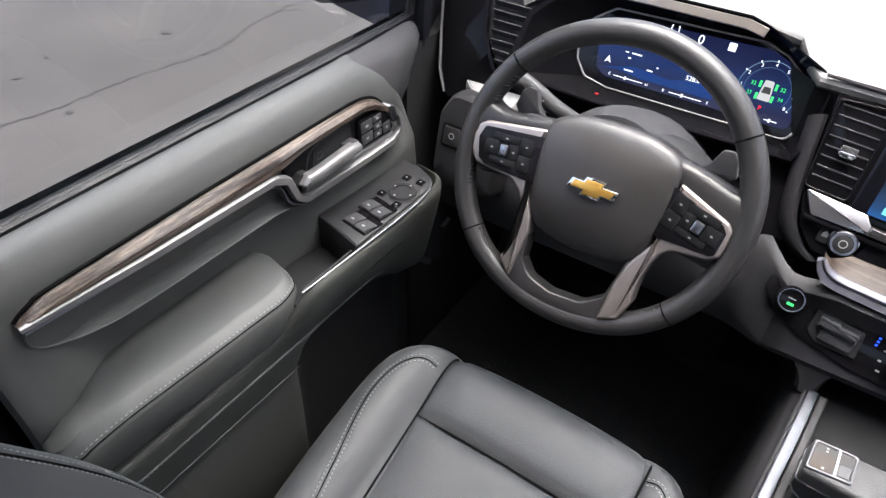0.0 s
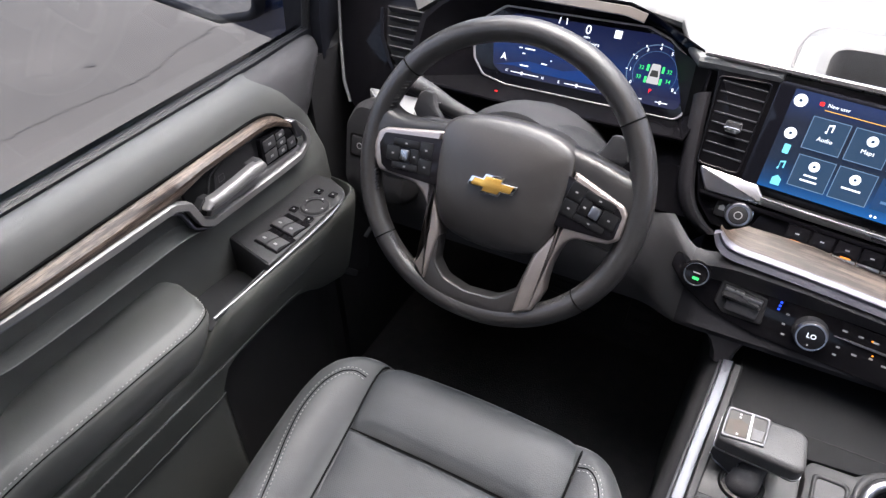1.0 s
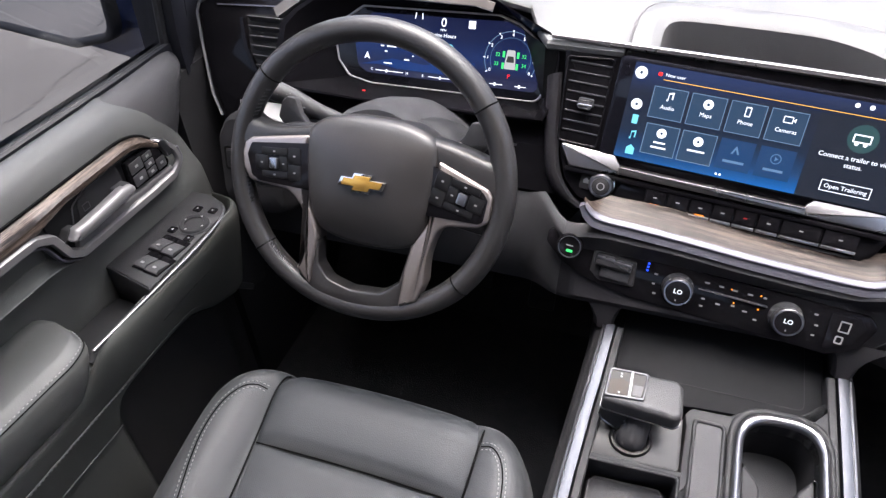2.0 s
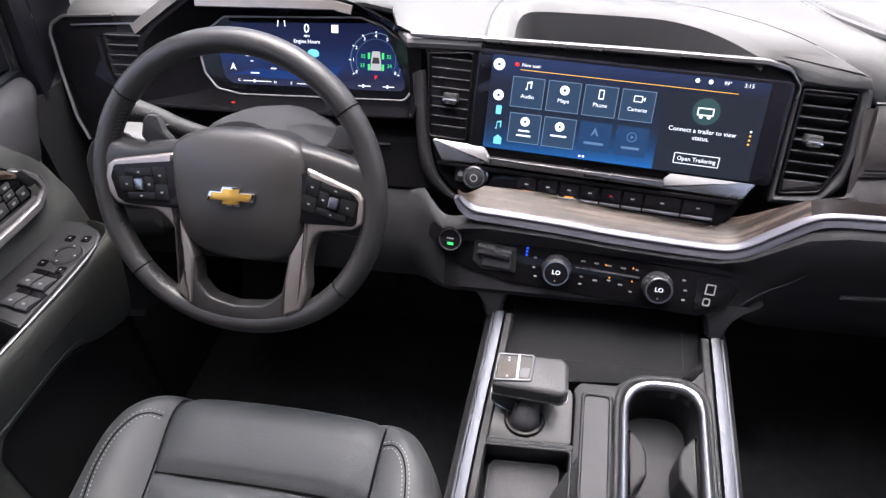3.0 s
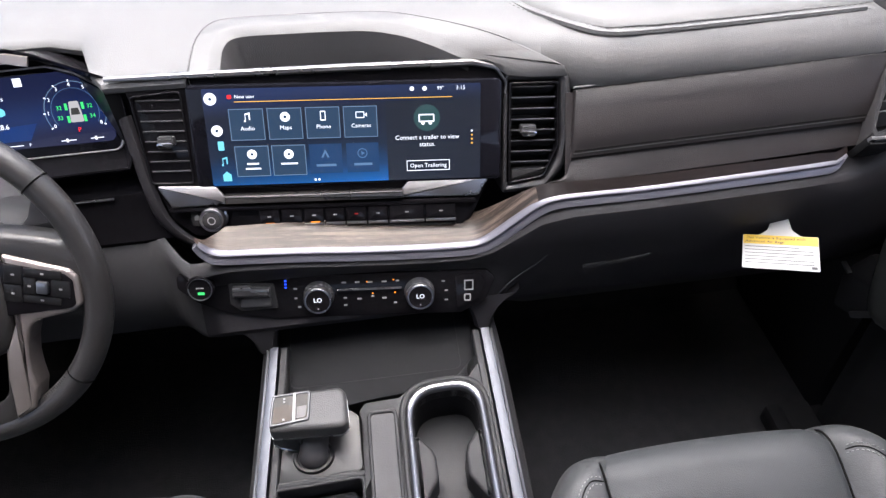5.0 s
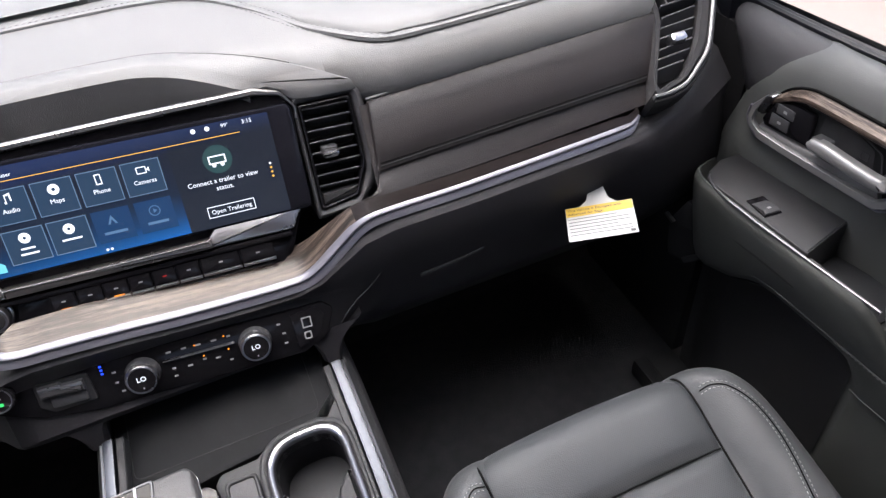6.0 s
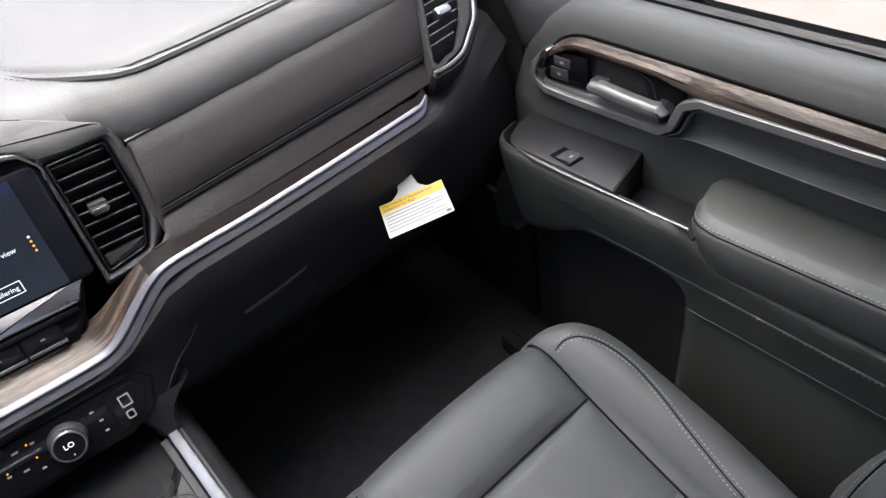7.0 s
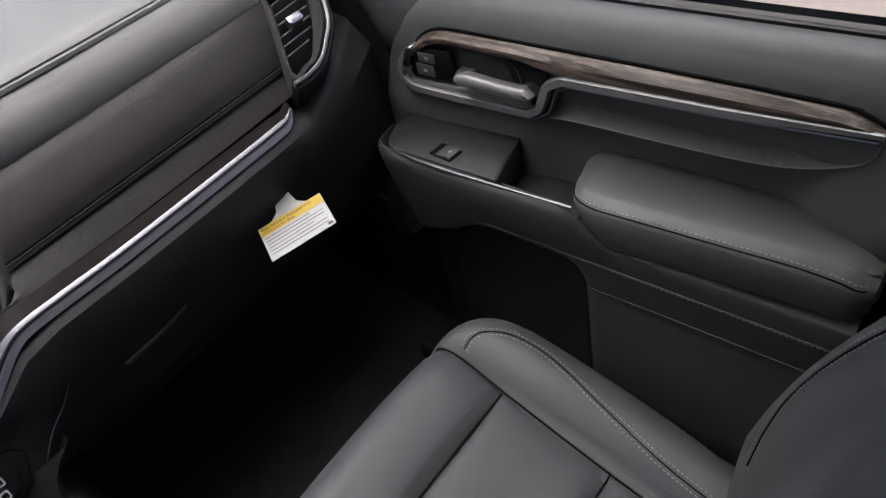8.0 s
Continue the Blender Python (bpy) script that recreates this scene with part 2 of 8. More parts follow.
def rounded(pts, r, seg=4):
    """A 2D polygon with its corners rounded by radius r (or a list of radii)."""
    out, n = [], len(pts)
    for i in range(n):
        p = Vector(pts[i])
        a, b = Vector(pts[i - 1]) - p, Vector(pts[(i + 1) % n]) - p
        ri = r[i] if isinstance(r, (list, tuple)) else r
        la, lb = a.length, b.length
        if ri <= 0 or la < 1e-6 or lb < 1e-6:
            out.append(tuple(p))
            continue
        a, b = a / la, b / lb
        ang = max(0.05, a.angle(b))
        d = min(ri / math.tan(ang / 2), la * 0.48, lb * 0.48)
        s, e = p + a * d, p + b * d
        for k in range(seg + 1):
            f = k / seg
            out.append(tuple((s * (1 - f) + p * f) * (1 - f) + (p * (1 - f) + e * f) * f))
    return out


def rect(x0, y0, x1, y1, r=0.0, seg=3):
    return rounded([(x0, y0), (x1, y0), (x1, y1), (x0, y1)], r, seg)


def slab(pts, z0, z1, m=I4, edge=0.0, bm=None, seg=2):
    """A plate of outline pts between heights z0 and z1, its upper edge rounded by edge."""
    bm = bm or bmesh.new()
    cx, cy = sum(p[0] for p in pts) / len(pts), sum(p[1] for p in pts) / len(pts)

    def inset(d):
        out, n = [], len(pts)
        area = sum(pts[i - 1][0] * pts[i][1] - pts[i][0] * pts[i - 1][1] for i in range(n))
        s = 1 if area > 0 else -1
        for i in range(n):
            p, a, b = Vector(pts[i]), Vector(pts[i - 1]), Vector(pts[(i + 1) % n])
            t1, t2 = (p - a), (b - p)
            t1 = t1.normalized() if t1.length > 1e-9 else t2.normalized()
            t2 = t2.normalized() if t2.length > 1e-9 else t1
            nn = Vector((-(t1.y + t2.y), t1.x + t2.x)) * s
            nn = nn.normalized() if nn.length > 1e-6 else Vector((-t1.y, t1.x)) * s
            out.append((p.x + nn.x * d, p.y + nn.y * d))
        return out

    sg = 1 if z1 > z0 else -1
    levels = [(0.0, z0)]
    if edge > 0:
        for k in range(seg + 1):
            a = math.pi / 2 * k / seg
            levels.append((edge * (1 - math.cos(a)), z1 - sg * edge * (1 - math.sin(a))))
    else:
        levels.append((0.0, z1))
    rows = []
    for d, z in levels:
        o = inset(d) if d > 1e-7 else pts
        rows.append([bm.verts.new(m @ Vector((p[0], p[1], z))) for p in o])
    n = len(pts)
    for a, b in zip(rows, rows[1:]):
        for i in range(n):
            bm.faces.new((a[i - 1], a[i], b[i], b[i - 1]))
    bm.faces.new(rows[-1])
    bm.faces.new(rows[0][::-1])
    return bm


def ring(outer, inner, z0, z1, m=I4, edge=0.0, bm=None):
    """A frame between two outlines with as many points each."""
    bm = bm or bmesh.new()
    n = len(outer)

    def loop(pts, z):
        return [bm.verts.new(m @ Vector((p[0], p[1], z))) for p in pts]

    def mixed(f):
        return [(a[0] * (1 - f) + b[0] * f, a[1] * (1 - f) + b[1] * f) for a, b in zip(outer, inner)]

    if edge > 0:
        loops = [loop(outer, z0), loop(outer, z1 - edge), loop(mixed(0.2), z1 - edge * 0.25), loop(mixed(0.5), z1), loop(mixed(0.8), z1 - edge * 0.25), loop(inner, z1 - edge), loop(inner, z0)]
    else:
        loops = [loop(outer, z0), loop(outer, z1), loop(inner, z1), loop(inner, z0)]
    for a, b in zip(loops, loops[1:] + loops[:1]):
        for i in range(n):
            bm.faces.new((a[i - 1], a[i], b[i], b[i - 1]))
    return bm


def box(lo, hi, m=I4, bevel=0.0, seg=2, bm=None):
    own = bmesh.new()
    c = bmesh.ops.create_cube(own, size=1)
    for v in c["verts"]:
        v.co = Vector([l + (q + 0.5) * (h - l) for l, h, q in zip(lo, hi, v.co)])
    if bevel:
        bmesh.ops.bevel(own, geom=own.edges[:], offset=bevel, segments=seg, affect="EDGES", profile=0.6)
    own.transform(m)
    if bm is None:
        return own
    tmp = bpy.data.meshes.new("tmp")
    own.to_mesh(tmp)
    own.free()
    bm.from_mesh(tmp)
    bpy.data.meshes.remove(tmp)
    return bm


def loft(rows, closed=False, caps=False, bm=None, wrap=False):
    """Skin through rows of points. closed: each row is a loop; wrap: the last row joins the first."""
    bm = bm or bmesh.new()
    vs = [[bm.verts.new(Vector(p)) for p in r] for r in rows]
    n = len(vs[0])
    pairs = list(zip(vs, vs[1:])) + ([(vs[-1], vs[0])] if wrap else [])
    for a, b in pairs:
        for i in range(0 if closed else 1, n):
            bm.faces.new((a[i - 1], a[i], b[i], b[i - 1]))
    if caps and closed:
        bm.faces.new(vs[0][::-1])
        bm.faces.new(vs[-1])
    return bm


def refine(rows, across=2, along=2):
    """A finer grid of points through the given one."""
    rows = [smooth_path(r, across) for r in rows]
    cols = [smooth_path(c, along) for c in zip(*rows)]
    return [list(r) for r in zip(*cols)]


def smooth_path(pts, per=8, closed=False):
    """Catmull-Rom through points."""
    P = [Vector(p) for p in pts]
    n, out = len(P), []
    for i in range(n if closed else n - 1):
        p0 = P[i - 1] if (closed or i > 0) else P[0] * 2 - P[1]
        p1, p2 = P[i], P[(i + 1) % n]
        p3 = P[(i + 2) % n] if (closed or i + 2 < n) else P[-1] * 2 - P[-2]
        for k in range(per):
            f = k / per
            out.append(0.5 * ((2 * p1) + (p2 - p0) * f + (2 * p0 - 5 * p1 + 4 * p2 - p3) * f * f + (3 * p1 - p0 - 3 * p2 + p3) * f ** 3))
    if not closed:
        out.append(P[-1])
    return out


def sweep(path, profile, closed=False, up=(0, 0, 1), bm=None, caps=True, scale=None):
    """A profile (list of (side, up)) carried along a path, kept square to it and facing up."""
    P = [Vector(p) for p in path]
    up = Vector(up)
    rows = []
    n = len(P)
    for i in range(n):
        a = P[i - 1] if (closed or i > 0) else P[0]
        b = P[(i + 1) % n] if (closed or i + 1 < n) else P[-1]
        t = (b - a).normalized()
        s = t.cross(up).normalized()
        u = s.cross(t)
        k = scale[i] if scale else 1.0
        rows.append([P[i] + s * (q[0] * k) + u * (q[1] * k) for q in profile])
    return loft(rows, True, caps and not closed, bm, wrap=closed)


def circle(r, n=8, ry=None, turn=0.0):
    return [(r * math.cos(math.tau * k / n + turn), (ry or r) * math.sin(math.tau * k / n + turn)) for k in range(n)]


def lathe(profile, m=I4, seg=32, bm=None):
    """A turned solid about the local z axis from (radius, height) pairs."""
    rows = []
    for r, z in profile:
        rows.append([m @ Vector((r * math.cos(math.tau * k / seg), r * math.sin(math.tau * k / seg), z)) for k in range(seg)])
    return loft(rows, True, True, bm)


def stitches(name, path, parent, length=0.0036, gap=0.0022, width=0.0008, material=None, up=(0, 0, 1)):
    """A sewn line: short raised threads along a path."""
    P = [Vector(p) for p in path]
    bm = bmesh.new()
    up = Vector(up)
    run, want, on = 0.0, 0.0, None
    for a, b in zip(P, P[1:]):
        d = (b - a).length
        t = (b - a).normalized()
        s = t.cross(up).normalized() * width / 2
        u = s.cross(t).normalized() * width * 0.6
        while want < run + d:
            c = a + t * (want - run)
            e = c + t * length
            q = [c - s, c + s, e + s, e - s]
            lo = [bm.verts.new(v) for v in q]
            hi = [bm.verts.new(v + (u if u.dot(up) > 0 else -u) + t * (0.3 * length if i < 2 else -0.3 * length)) for i, v in enumerate(q)]
            bm.faces.new(hi)
            for i in range(4):
                bm.faces.new((lo[i - 1], lo[i], hi[i], hi[i - 1]))
            want += length + gap
        run += d
    return part(name, bm, material or THREAD, parent)


def text_mesh(s, size, m, name, material, parent, align="CENTER", depth=0.0002):
    cu = bpy.data.curves.new("txt", "FONT")
    cu.body, cu.size, cu.align_x, cu.align_y, cu.extrude, cu.resolution_u = s, size, align, "CENTER", depth, 2
    ob = bpy.data.objects.new("txt", cu)
    scene.collection.objects.link(ob)
    bpy.context.view_layer.update()
    me = bpy.data.meshes.new_from_object(ob.evaluated_get(bpy.context.evaluated_depsgraph_get()))
    bpy.data.objects.remove(ob)
    bpy.data.curves.remove(cu)
    me.transform(m)
    me.name = name
    me.materials.clear()
    me.materials.append(material)
    o = new(name, me)
    o.parent = parent
    return o


def at(m, u, v, w=0.0):
    return m @ Vector((u, v, w))


def local(m, u, v, w=0.0, turn=0.0):
    return m @ Matrix.Translation((u, v, w)) @ Matrix.Rotation(radians(turn), 4, "Z")


# ---- the setting: ground, cab shell ----
def ground_sheet():
    bm = bmesh.new()
    bmesh.ops.create_grid(bm, x_segments=40, y_segments=40, size=1500)
    g = finish("ground", bm, CONCRETE)
    g.location = (0, 0, -0.78)
    tagged(g, "worn grey concrete yard with cracks and stains, darkened for its shade", "ground", kind="structure")
    # added slab that carries the brighter light in its colour
    bm = slab([(1.6, -60), (60, -60), (60, 60), (1.6, 60)], 0.0, 0.03, edge=0.01)
    p = finish("pavement", bm, LIT_CONCRETE)
    p.location = (0, 0, -0.78)
    tagged(p, "concrete beside the truck, coloured paler for its brighter light", "pavement", kind="structure")


ground_sheet()


def ground_crack():
    """A long wandering crack with thin side branches."""
    rnd = random.Random(4)
    bm = bmesh.new()
    for (x, y), (x1, y1), w, jag in (((-3.97, 1.21), (-3.80, 2.45), 0.010, 0.04), ((-3.80, 2.45), (-3.95, 3.32), 0.012, 0.05), ((-3.95, 3.32), (-3.7, 6.0), 0.012, 0.06), ((-4.9, -1.6), (-3.97, 1.21), 0.010, 0.06), ((-3.95, 3.25), (-3.45, 4.1), 0.005, 0.04)):
        n = 46
        prev = None
        for k in range(n + 1):
            f = k / n
            px = x + (x1 - x) * f + rnd.uniform(-jag, jag) * 0.45 + 0.02 * math.sin(f * 7)
            py = y + (y1 - y) * f + rnd.uniform(-jag, jag) * 0.45
            ww = w * rnd.uniform(0.2, 0.7)
            cur = [bm.verts.new((px - ww, py, 0)), bm.verts.new((px + ww, py, 0))]
            if prev:
                bm.faces.new((prev[0], prev[1], cur[1], cur[0]))
            prev = cur
    c = finish("ground_crack", bm, STAIN, smooth=0)
    c.location = (0, 0, -0.776)
    tagged(c, "thin jagged crack across grey concrete", "crack", kind="structure")
    for i, (sx, sy, r) in enumerate(((-4.265, 2.537, 0.045), (-4.43, 1.57, 0.035), (-3.81, 1.52, 0.03), (-3.21, 1.05, 0.014), (-4.55, 1.83, 0.018), (-4.51, 2.0, 0.014))):
        bm = bmesh.new()
        ring_v = [bm.verts.new((r * rnd.uniform(0.6, 1.1) * math.cos(math.tau * k / 14), r * rnd.uniform(0.5, 0.9) * math.sin(math.tau * k / 14), 0)) for k in range(14)]
        bm.faces.new(ring_v)
        o = finish("oil_stain", bm, STAIN, smooth=0)
        o.location = (sx, sy, -0.775)
        tagged(o, "small dark oil spot on grey concrete", "stain", group="spots on the concrete")


ground_crack()


def shell():
    bm = box((-0.84, -1.25, -0.06), (0.84, 1.30, 0.0))
    tagged(finish("floor", bm, CARPET), "black carpeted cab floor", "floor", kind="structure")
    bm = loft([[(x, 1.02, 0.0), (x, 1.14, 0.16), (x, 1.18, 0.45), (x, 1.20, 0.82), (x, 1.30, 0.82), (x, 1.30, 0.0)] for x in (-0.84, 0.84)], True, True)
    tagged(finish("wall_front", bm, CARPET), "black carpeted firewall of the footwells", "firewall", kind="structure")
    bm = loft([[(x, 0.335, 1.212), (x, 0.22, 1.258), (x, 0.0, 1.287), (x, -1.25, 1.27), (x, -1.25, 1.34), (x, 0.0, 1.36), (x, 0.22, 1.325), (x, 0.345, 1.235)] for x in (-0.74, -0.4, 0.0, 0.4, 0.74)], True, True)
    tagged(finish("ceiling", bm, HEADLINER), "light grey cloth headliner", "headliner", kind="structure")
    bm = box((-0.84, -1.30, 0.0), (0.84, -1.22, 0.80))
    box((-0.84, -1.30, 0.80), (-0.62, -1.22, 1.30), bm=bm)
    box((0.62, -1.30, 0.80), (0.84, -1.22, 1.30), bm=bm)
    box((-0.62, -1.30, 1.16), (0.62, -1.22, 1.30), bm=bm)
    tagged(finish("wall_rear", bm, DARK), "dark trimmed rear wall of the cab", "wall", kind="structure")
    for s in (-1, 1):
        bm = box((min(s * 0.705, s * 0.79), -0.2, 0.0), (max(s * 0.705, s * 0.79), 0.69, 0.046), bevel=0.008)
        box((min(s * 0.728, s * 0.733), -0.2, 0.044), (max(s * 0.728, s * 0.733), 0.68, 0.052), bevel=0.0015, bm=bm)
        tagged(finish("door_sill", bm, DARK), "black plastic door sill plate with raised lip", "sill", kind="structure")
    for s, nm in ((-1, "wall_left"), (1, "wall_right")):
        bm = box((min(s * 0.80, s * 0.88), -1.25, 0.0), (max(s * 0.80, s * 0.88), 0.022, 0.74), bevel=0.012)
        pts = [(s * 0.83, 1.12, 0.80), (s * 0.78, 0.70, 1.04), (s * 0.73, 0.26, 1.26), (s * 0.74, 0.0, 1.29), (s * 0.74, -0.6, 1.29), (s * 0.74, -1.25, 1.28)]
        sweep(smooth_path(pts, 5), circle(0.038, 8, 0.045), bm=bm)
        sweep([(s * 0.82, -0.24, 0.70), (s * 0.79, -0.26, 1.0), (s * 0.74, -0.27, 1.30)], [(-0.09, -0.03), (0.09, -0.03), (0.09, 0.03), (-0.09, 0.03)], up=(s, 0, 0), bm=bm)
        box((min(s * 0.815, s * 0.90), 0.70, 0.0), (max(s * 0.815, s * 0.90), 1.30, 0.700), bm=bm)
        tagged(finish(nm, bm, DARK), "dark plastic pillars and side trim", "pillar trim", kind="structure")
        bm = loft([[(s * 0.842, y, 0.72), (s * 0.79 , y, 1.0), (s * 0.745, y - 0.02, 1.27), (s * 0.749, y - 0.02, 1.27), (s * 0.794, y, 1.0), (s * 0.846, y, 0.72)] for y in (-0.15, 0.30, 0.62, 0.80)], True, True)
        wdw = finish("window_1" if s < 0 else "window_2", bm, GLASS)
        wdw.visible_shadow = False
        tagged(wdw, "clear side window glass in the door", "window", kind="structure")
    bm = loft([[(-0.74, 1.19, 0.815), (0, 1.24, 0.815), (0.74, 1.19, 0.815), (0.74, 1.195, 0.82), (0, 1.245, 0.82), (-0.74, 1.195, 0.82)], [(-0.69, 0.335, 1.218), (0, 0.345, 1.222), (0.69, 0.335, 1.218), (0.69, 0.34, 1.223), (0, 0.35, 1.227), (-0.69, 0.34, 1.223)]], True, True)
    ws = finish("window_3", bm, GLASS)
    ws.visible_shadow = False
    tagged(ws, "clear raked windscreen", "windscreen", kind="structure")


shell()


def lerp(a, b, k):
    return a + (b - a) * k


def table(x, knots):
    """Piecewise linear value from (x, value) knots."""
    for (x0, v0), (x1, v1) in zip(knots, knots[1:]):
        if x <= x1:
            k = max(0.0, min(1.0, (x - x0) / (x1 - x0)))
            return lerp(v0, v1, k)
    return knots[-1][1]


# ---- doors ----
def car_door(s):
    d = thing("car_door", "black leather-trimmed truck door with wood strip, closed", "car door", "front doors")
    m = Matrix(((0, 0, -s, s * 0.80), (1, 0, 0, 0), (0, 1, 0, 0), (0, 0, 0, 1)))  # (y, z, inwards)
    inward = (-s, 0, 0)

    def pt(y, z, X):
        return Vector((s * X, y, z))

    # upper skin: broad rounded shoulder, swelling inwards at the rear, toeing in at the front, rolled over at its front end
    prof = [(0.840, 0.718), (0.835, 0.728), (0.826, 0.7335), (0.815, 0.7345), (0.804, 0.7310), (0.795, 0.724), (0.788, 0.713), (0.783, 0.698), (0.780, 0.680), (0.780, 0.660), (0.783, 0.640), (0.787, 0.620), (0.791, 0.600), (0.793, 0.585), (0.794, 0.570), (0.795, 0.545), (0.796, 0.520), (0.798, 0.490)]
    reach = [(0.49, 0.700), (0.574, 0.690), (0.618, 0.683), (0.664, 0.664), (0.7036, 0.634), (0.735, 0.585)]
    rear_in = [(0.0, 1.0), (0.05, 0.97), (0.072, 0.86), (0.09, 0.66), (0.11, 0.34), (0.125, 0.13), (0.142, 0.0)]
    rear_z = [(0.49, 0.041), (0.58, 0.036), (0.615, 0.022), (0.65, 0.007), (0.672, 0.0)]
    rows = []
    for y0, roll in [(0.024, 0.012), (0.028, 0.003)] + [(0.035 + 0.0105 * k, 0.0) for k in range(12)] + [(0.20, 0), (0.26, 0), (0.32, 0), (0.36, 0), (0.39, 0), (0.42, 0), (0.45, 0), (0.50, 0), (0.56, 0), (0.62, 0), (0.645, 0.0015), (0.662, 0.005), (0.674, 0.010), (0.684, 0.018), (0.690, 0.027), (0.693, 0.040)]:
        row = []
        for X, z in prof:
            end = table(z, reach)
            y = y0 if y0 < 0.40 else 0.40 + (y0 - 0.40) * (end - 0.40) / 0.293
            X -= table(y, rear_in) * table(z, rear_z)
            X -= table(y, [(0.35, 0.0), (0.45, 0.014), (0.60, 0.026)]) * table(z, [(0.50, 1.0), (0.575, 0.9), (0.612, 0.25), (0.63, 0.0)])
            row.append(pt(y, z, min(0.84, X + roll)))
        rows.append(row)
    part("upper_panel", loft(refine(rows, 2, 1)), DOOR_LEATHER, d, "dark grey grained leather upper")
    # front corner piece, set just under the leather and rolling away to the hinge side
    rows = []
    for y in (0.50, 0.54, 0.58, 0.62, 0.66, 0.68, 0.70, 0.715, 0.727, 0.737, 0.745, 0.751, 0.755):
        row = []
        for X, z in prof + [(0.800, 0.42), (0.803, 0.25), (0.806, 0.10)]:
            X -= table(y, [(0.35, 0.0), (0.45, 0.014), (0.60, 0.026)]) * table(z, [(0.40, 0.0), (0.46, 1.0), (0.50, 1.0), (0.575, 0.9), (0.612, 0.25), (0.63, 0.0)])
            out = table(y + table(z, [(0.50, 0.085), (0.62, 0.055), (0.68, 0.028), (0.712, 0.0)]), [(0.66, 0.0), (0.69, 0.003), (0.71, 0.009), (0.727, 0.018), (0.745, 0.036), (0.755, 0.060)])
            row.append(pt(y, z - 0.0014 + table(y, [(0.6, 0.0), (0.75, 0.004)]), min(0.846, X + 0.0042 + out)))
        rows.append(row)
    part("front_panel", loft(refine(rows, 2, 1)), PLASTIC, d, "dark grey grained front corner")
    # sail panel closing the corner in front of the glass, with its upright seal
    rows = []
    for y, X0, z1 in ((0.738, 0.826, 0.985), (0.742, 0.814, 0.992), (0.760, 0.816, 0.990), (0.80, 0.838, 0.975), (0.87, 0.862, 0.935), (0.93, 0.875, 0.900)):
        rows.append([pt(y, z, X0 - 0.14 * max(0.0, z - 0.74)) for z in (0.69, 0.72, 0.76, 0.80, 0.86, z1)] + [pt(y, z, 0.882 - 0.14 * max(0.0, z - 0.74)) for z in (z1, 0.80, 0.69)])
    part("sail_panel", loft(rows, True, True), SEAL, d, "matt black corner panel at the front of the window")
    part("sail_seal", sweep([pt(0.735, z, 0.838 - 0.16 * max(0.0, z - 0.72)) for z in (0.70, 0.74, 0.80, 0.88, 0.96)], circle(0.007, 8), up=(0, 1, 0)), RUBBER, d)

    # beam: rounded top edge at the front, tucked under the pad at the rear, sewn line, then the pocket or the footwell hollow
    front = [(0.795, 0.500), (0.706, 0.500), (0.6990, 0.5450), (0.6955, 0.5555), (0.6915, 0.5570), (0.6880, 0.5535), (0.6866, 0.5460), (0.6880, 0.5320), (0.6930, 0.5120), (0.7000, 0.4920), (0.7085, 0.4720), (0.7165, 0.4560)]
    rear = [(0.795, 0.496), (0.730, 0.4965), (0.7200, 0.4968), (0.7165, 0.4968), (0.7135, 0.4965), (0.7115, 0.4950), (0.7105, 0.4920), (0.7105, 0.4870), (0.7115, 0.4810), (0.7130, 0.4740), (0.7150, 0.4660), (0.7170, 0.4580)]
    pocket = [(0.7190, 0.4480), (0.7230, 0.4300), (0.7280, 0.4100), (0.7345, 0.3880), (0.7362, 0.3815), (0.7385, 0.3770), (0.7400, 0.3600), (0.7410, 0.28), (0.7470, 0.16), (0.7600, 0.06), (0.79, 0.0)]
    hollow = [(0.7195, 0.4480), (0.7270, 0.4360), (0.7400, 0.4260), (0.7560, 0.4180), (0.7680, 0.4060), (0.7760, 0.3900), (0.7810, 0.3600), (0.7860, 0.28), (0.7880, 0.16), (0.7900, 0.06), (0.80, 0.0)]
    rows = []
    for y in (0.030, 0.034, 0.08, 0.14, 0.20, 0.25, 0.275, 0.290, 0.303, 0.316, 0.328, 0.336, 0.342, 0.348, 0.356, 0.366, 0.38, 0.42, 0.47, 0.50, 0.525, 0.55, 0.575, 0.60, 0.620, 0.635, 0.648, 0.658, 0.665):
        a = table(y, [(0.276, 0.0), (0.290, 0.06), (0.316, 0.55), (0.336, 0.93), (0.348, 1.0)])
        b = table(y, [(0.326, 0.0), (0.334, 0.08), (0.342, 0.35), (0.356, 0.80), (0.372, 1.0)])
        dip = table(y, [(0.49, 0.0), (0.52, 0.014), (0.55, 0.036), (0.60, 0.055)])
        back = table(y, [(0.600, 0.0), (0.620, 0.006), (0.640, 0.020), (0.655, 0.042), (0.665, 0.075)])
        low = table(y, [(0.605, 0.0), (0.635, 0.006), (0.665, 0.024)])
        row = [(lerp(p[0], q[0], a), lerp(p[1], q[1], a)) for p, q in zip(rear, front)]
        row += [(lerp(p[0], q[0], b), lerp(p[1], q[1], b)) for p, q in zip(pocket, hollow)]
        rows.append([pt(y, z - low - (dip * table(z, [(0.36, 0.0), (0.40, 0.8), (0.456, 1.0), (0.50, 0.25), (0.53, 0.0)])), min(0.80, X + back)) for X, z in row])
    beam = part("lower_panel", loft(rows), DOOR_LOWER, d, "black grained plastic lower panel with map pocket")
    # black sheet laid over the footwell hollow to darken it as shade would
    hollow_rows = [[p + Vector((-s * 0.0025, 0, 0)) for p in row[14:]] for row in rows if row[0].y > 0.352]
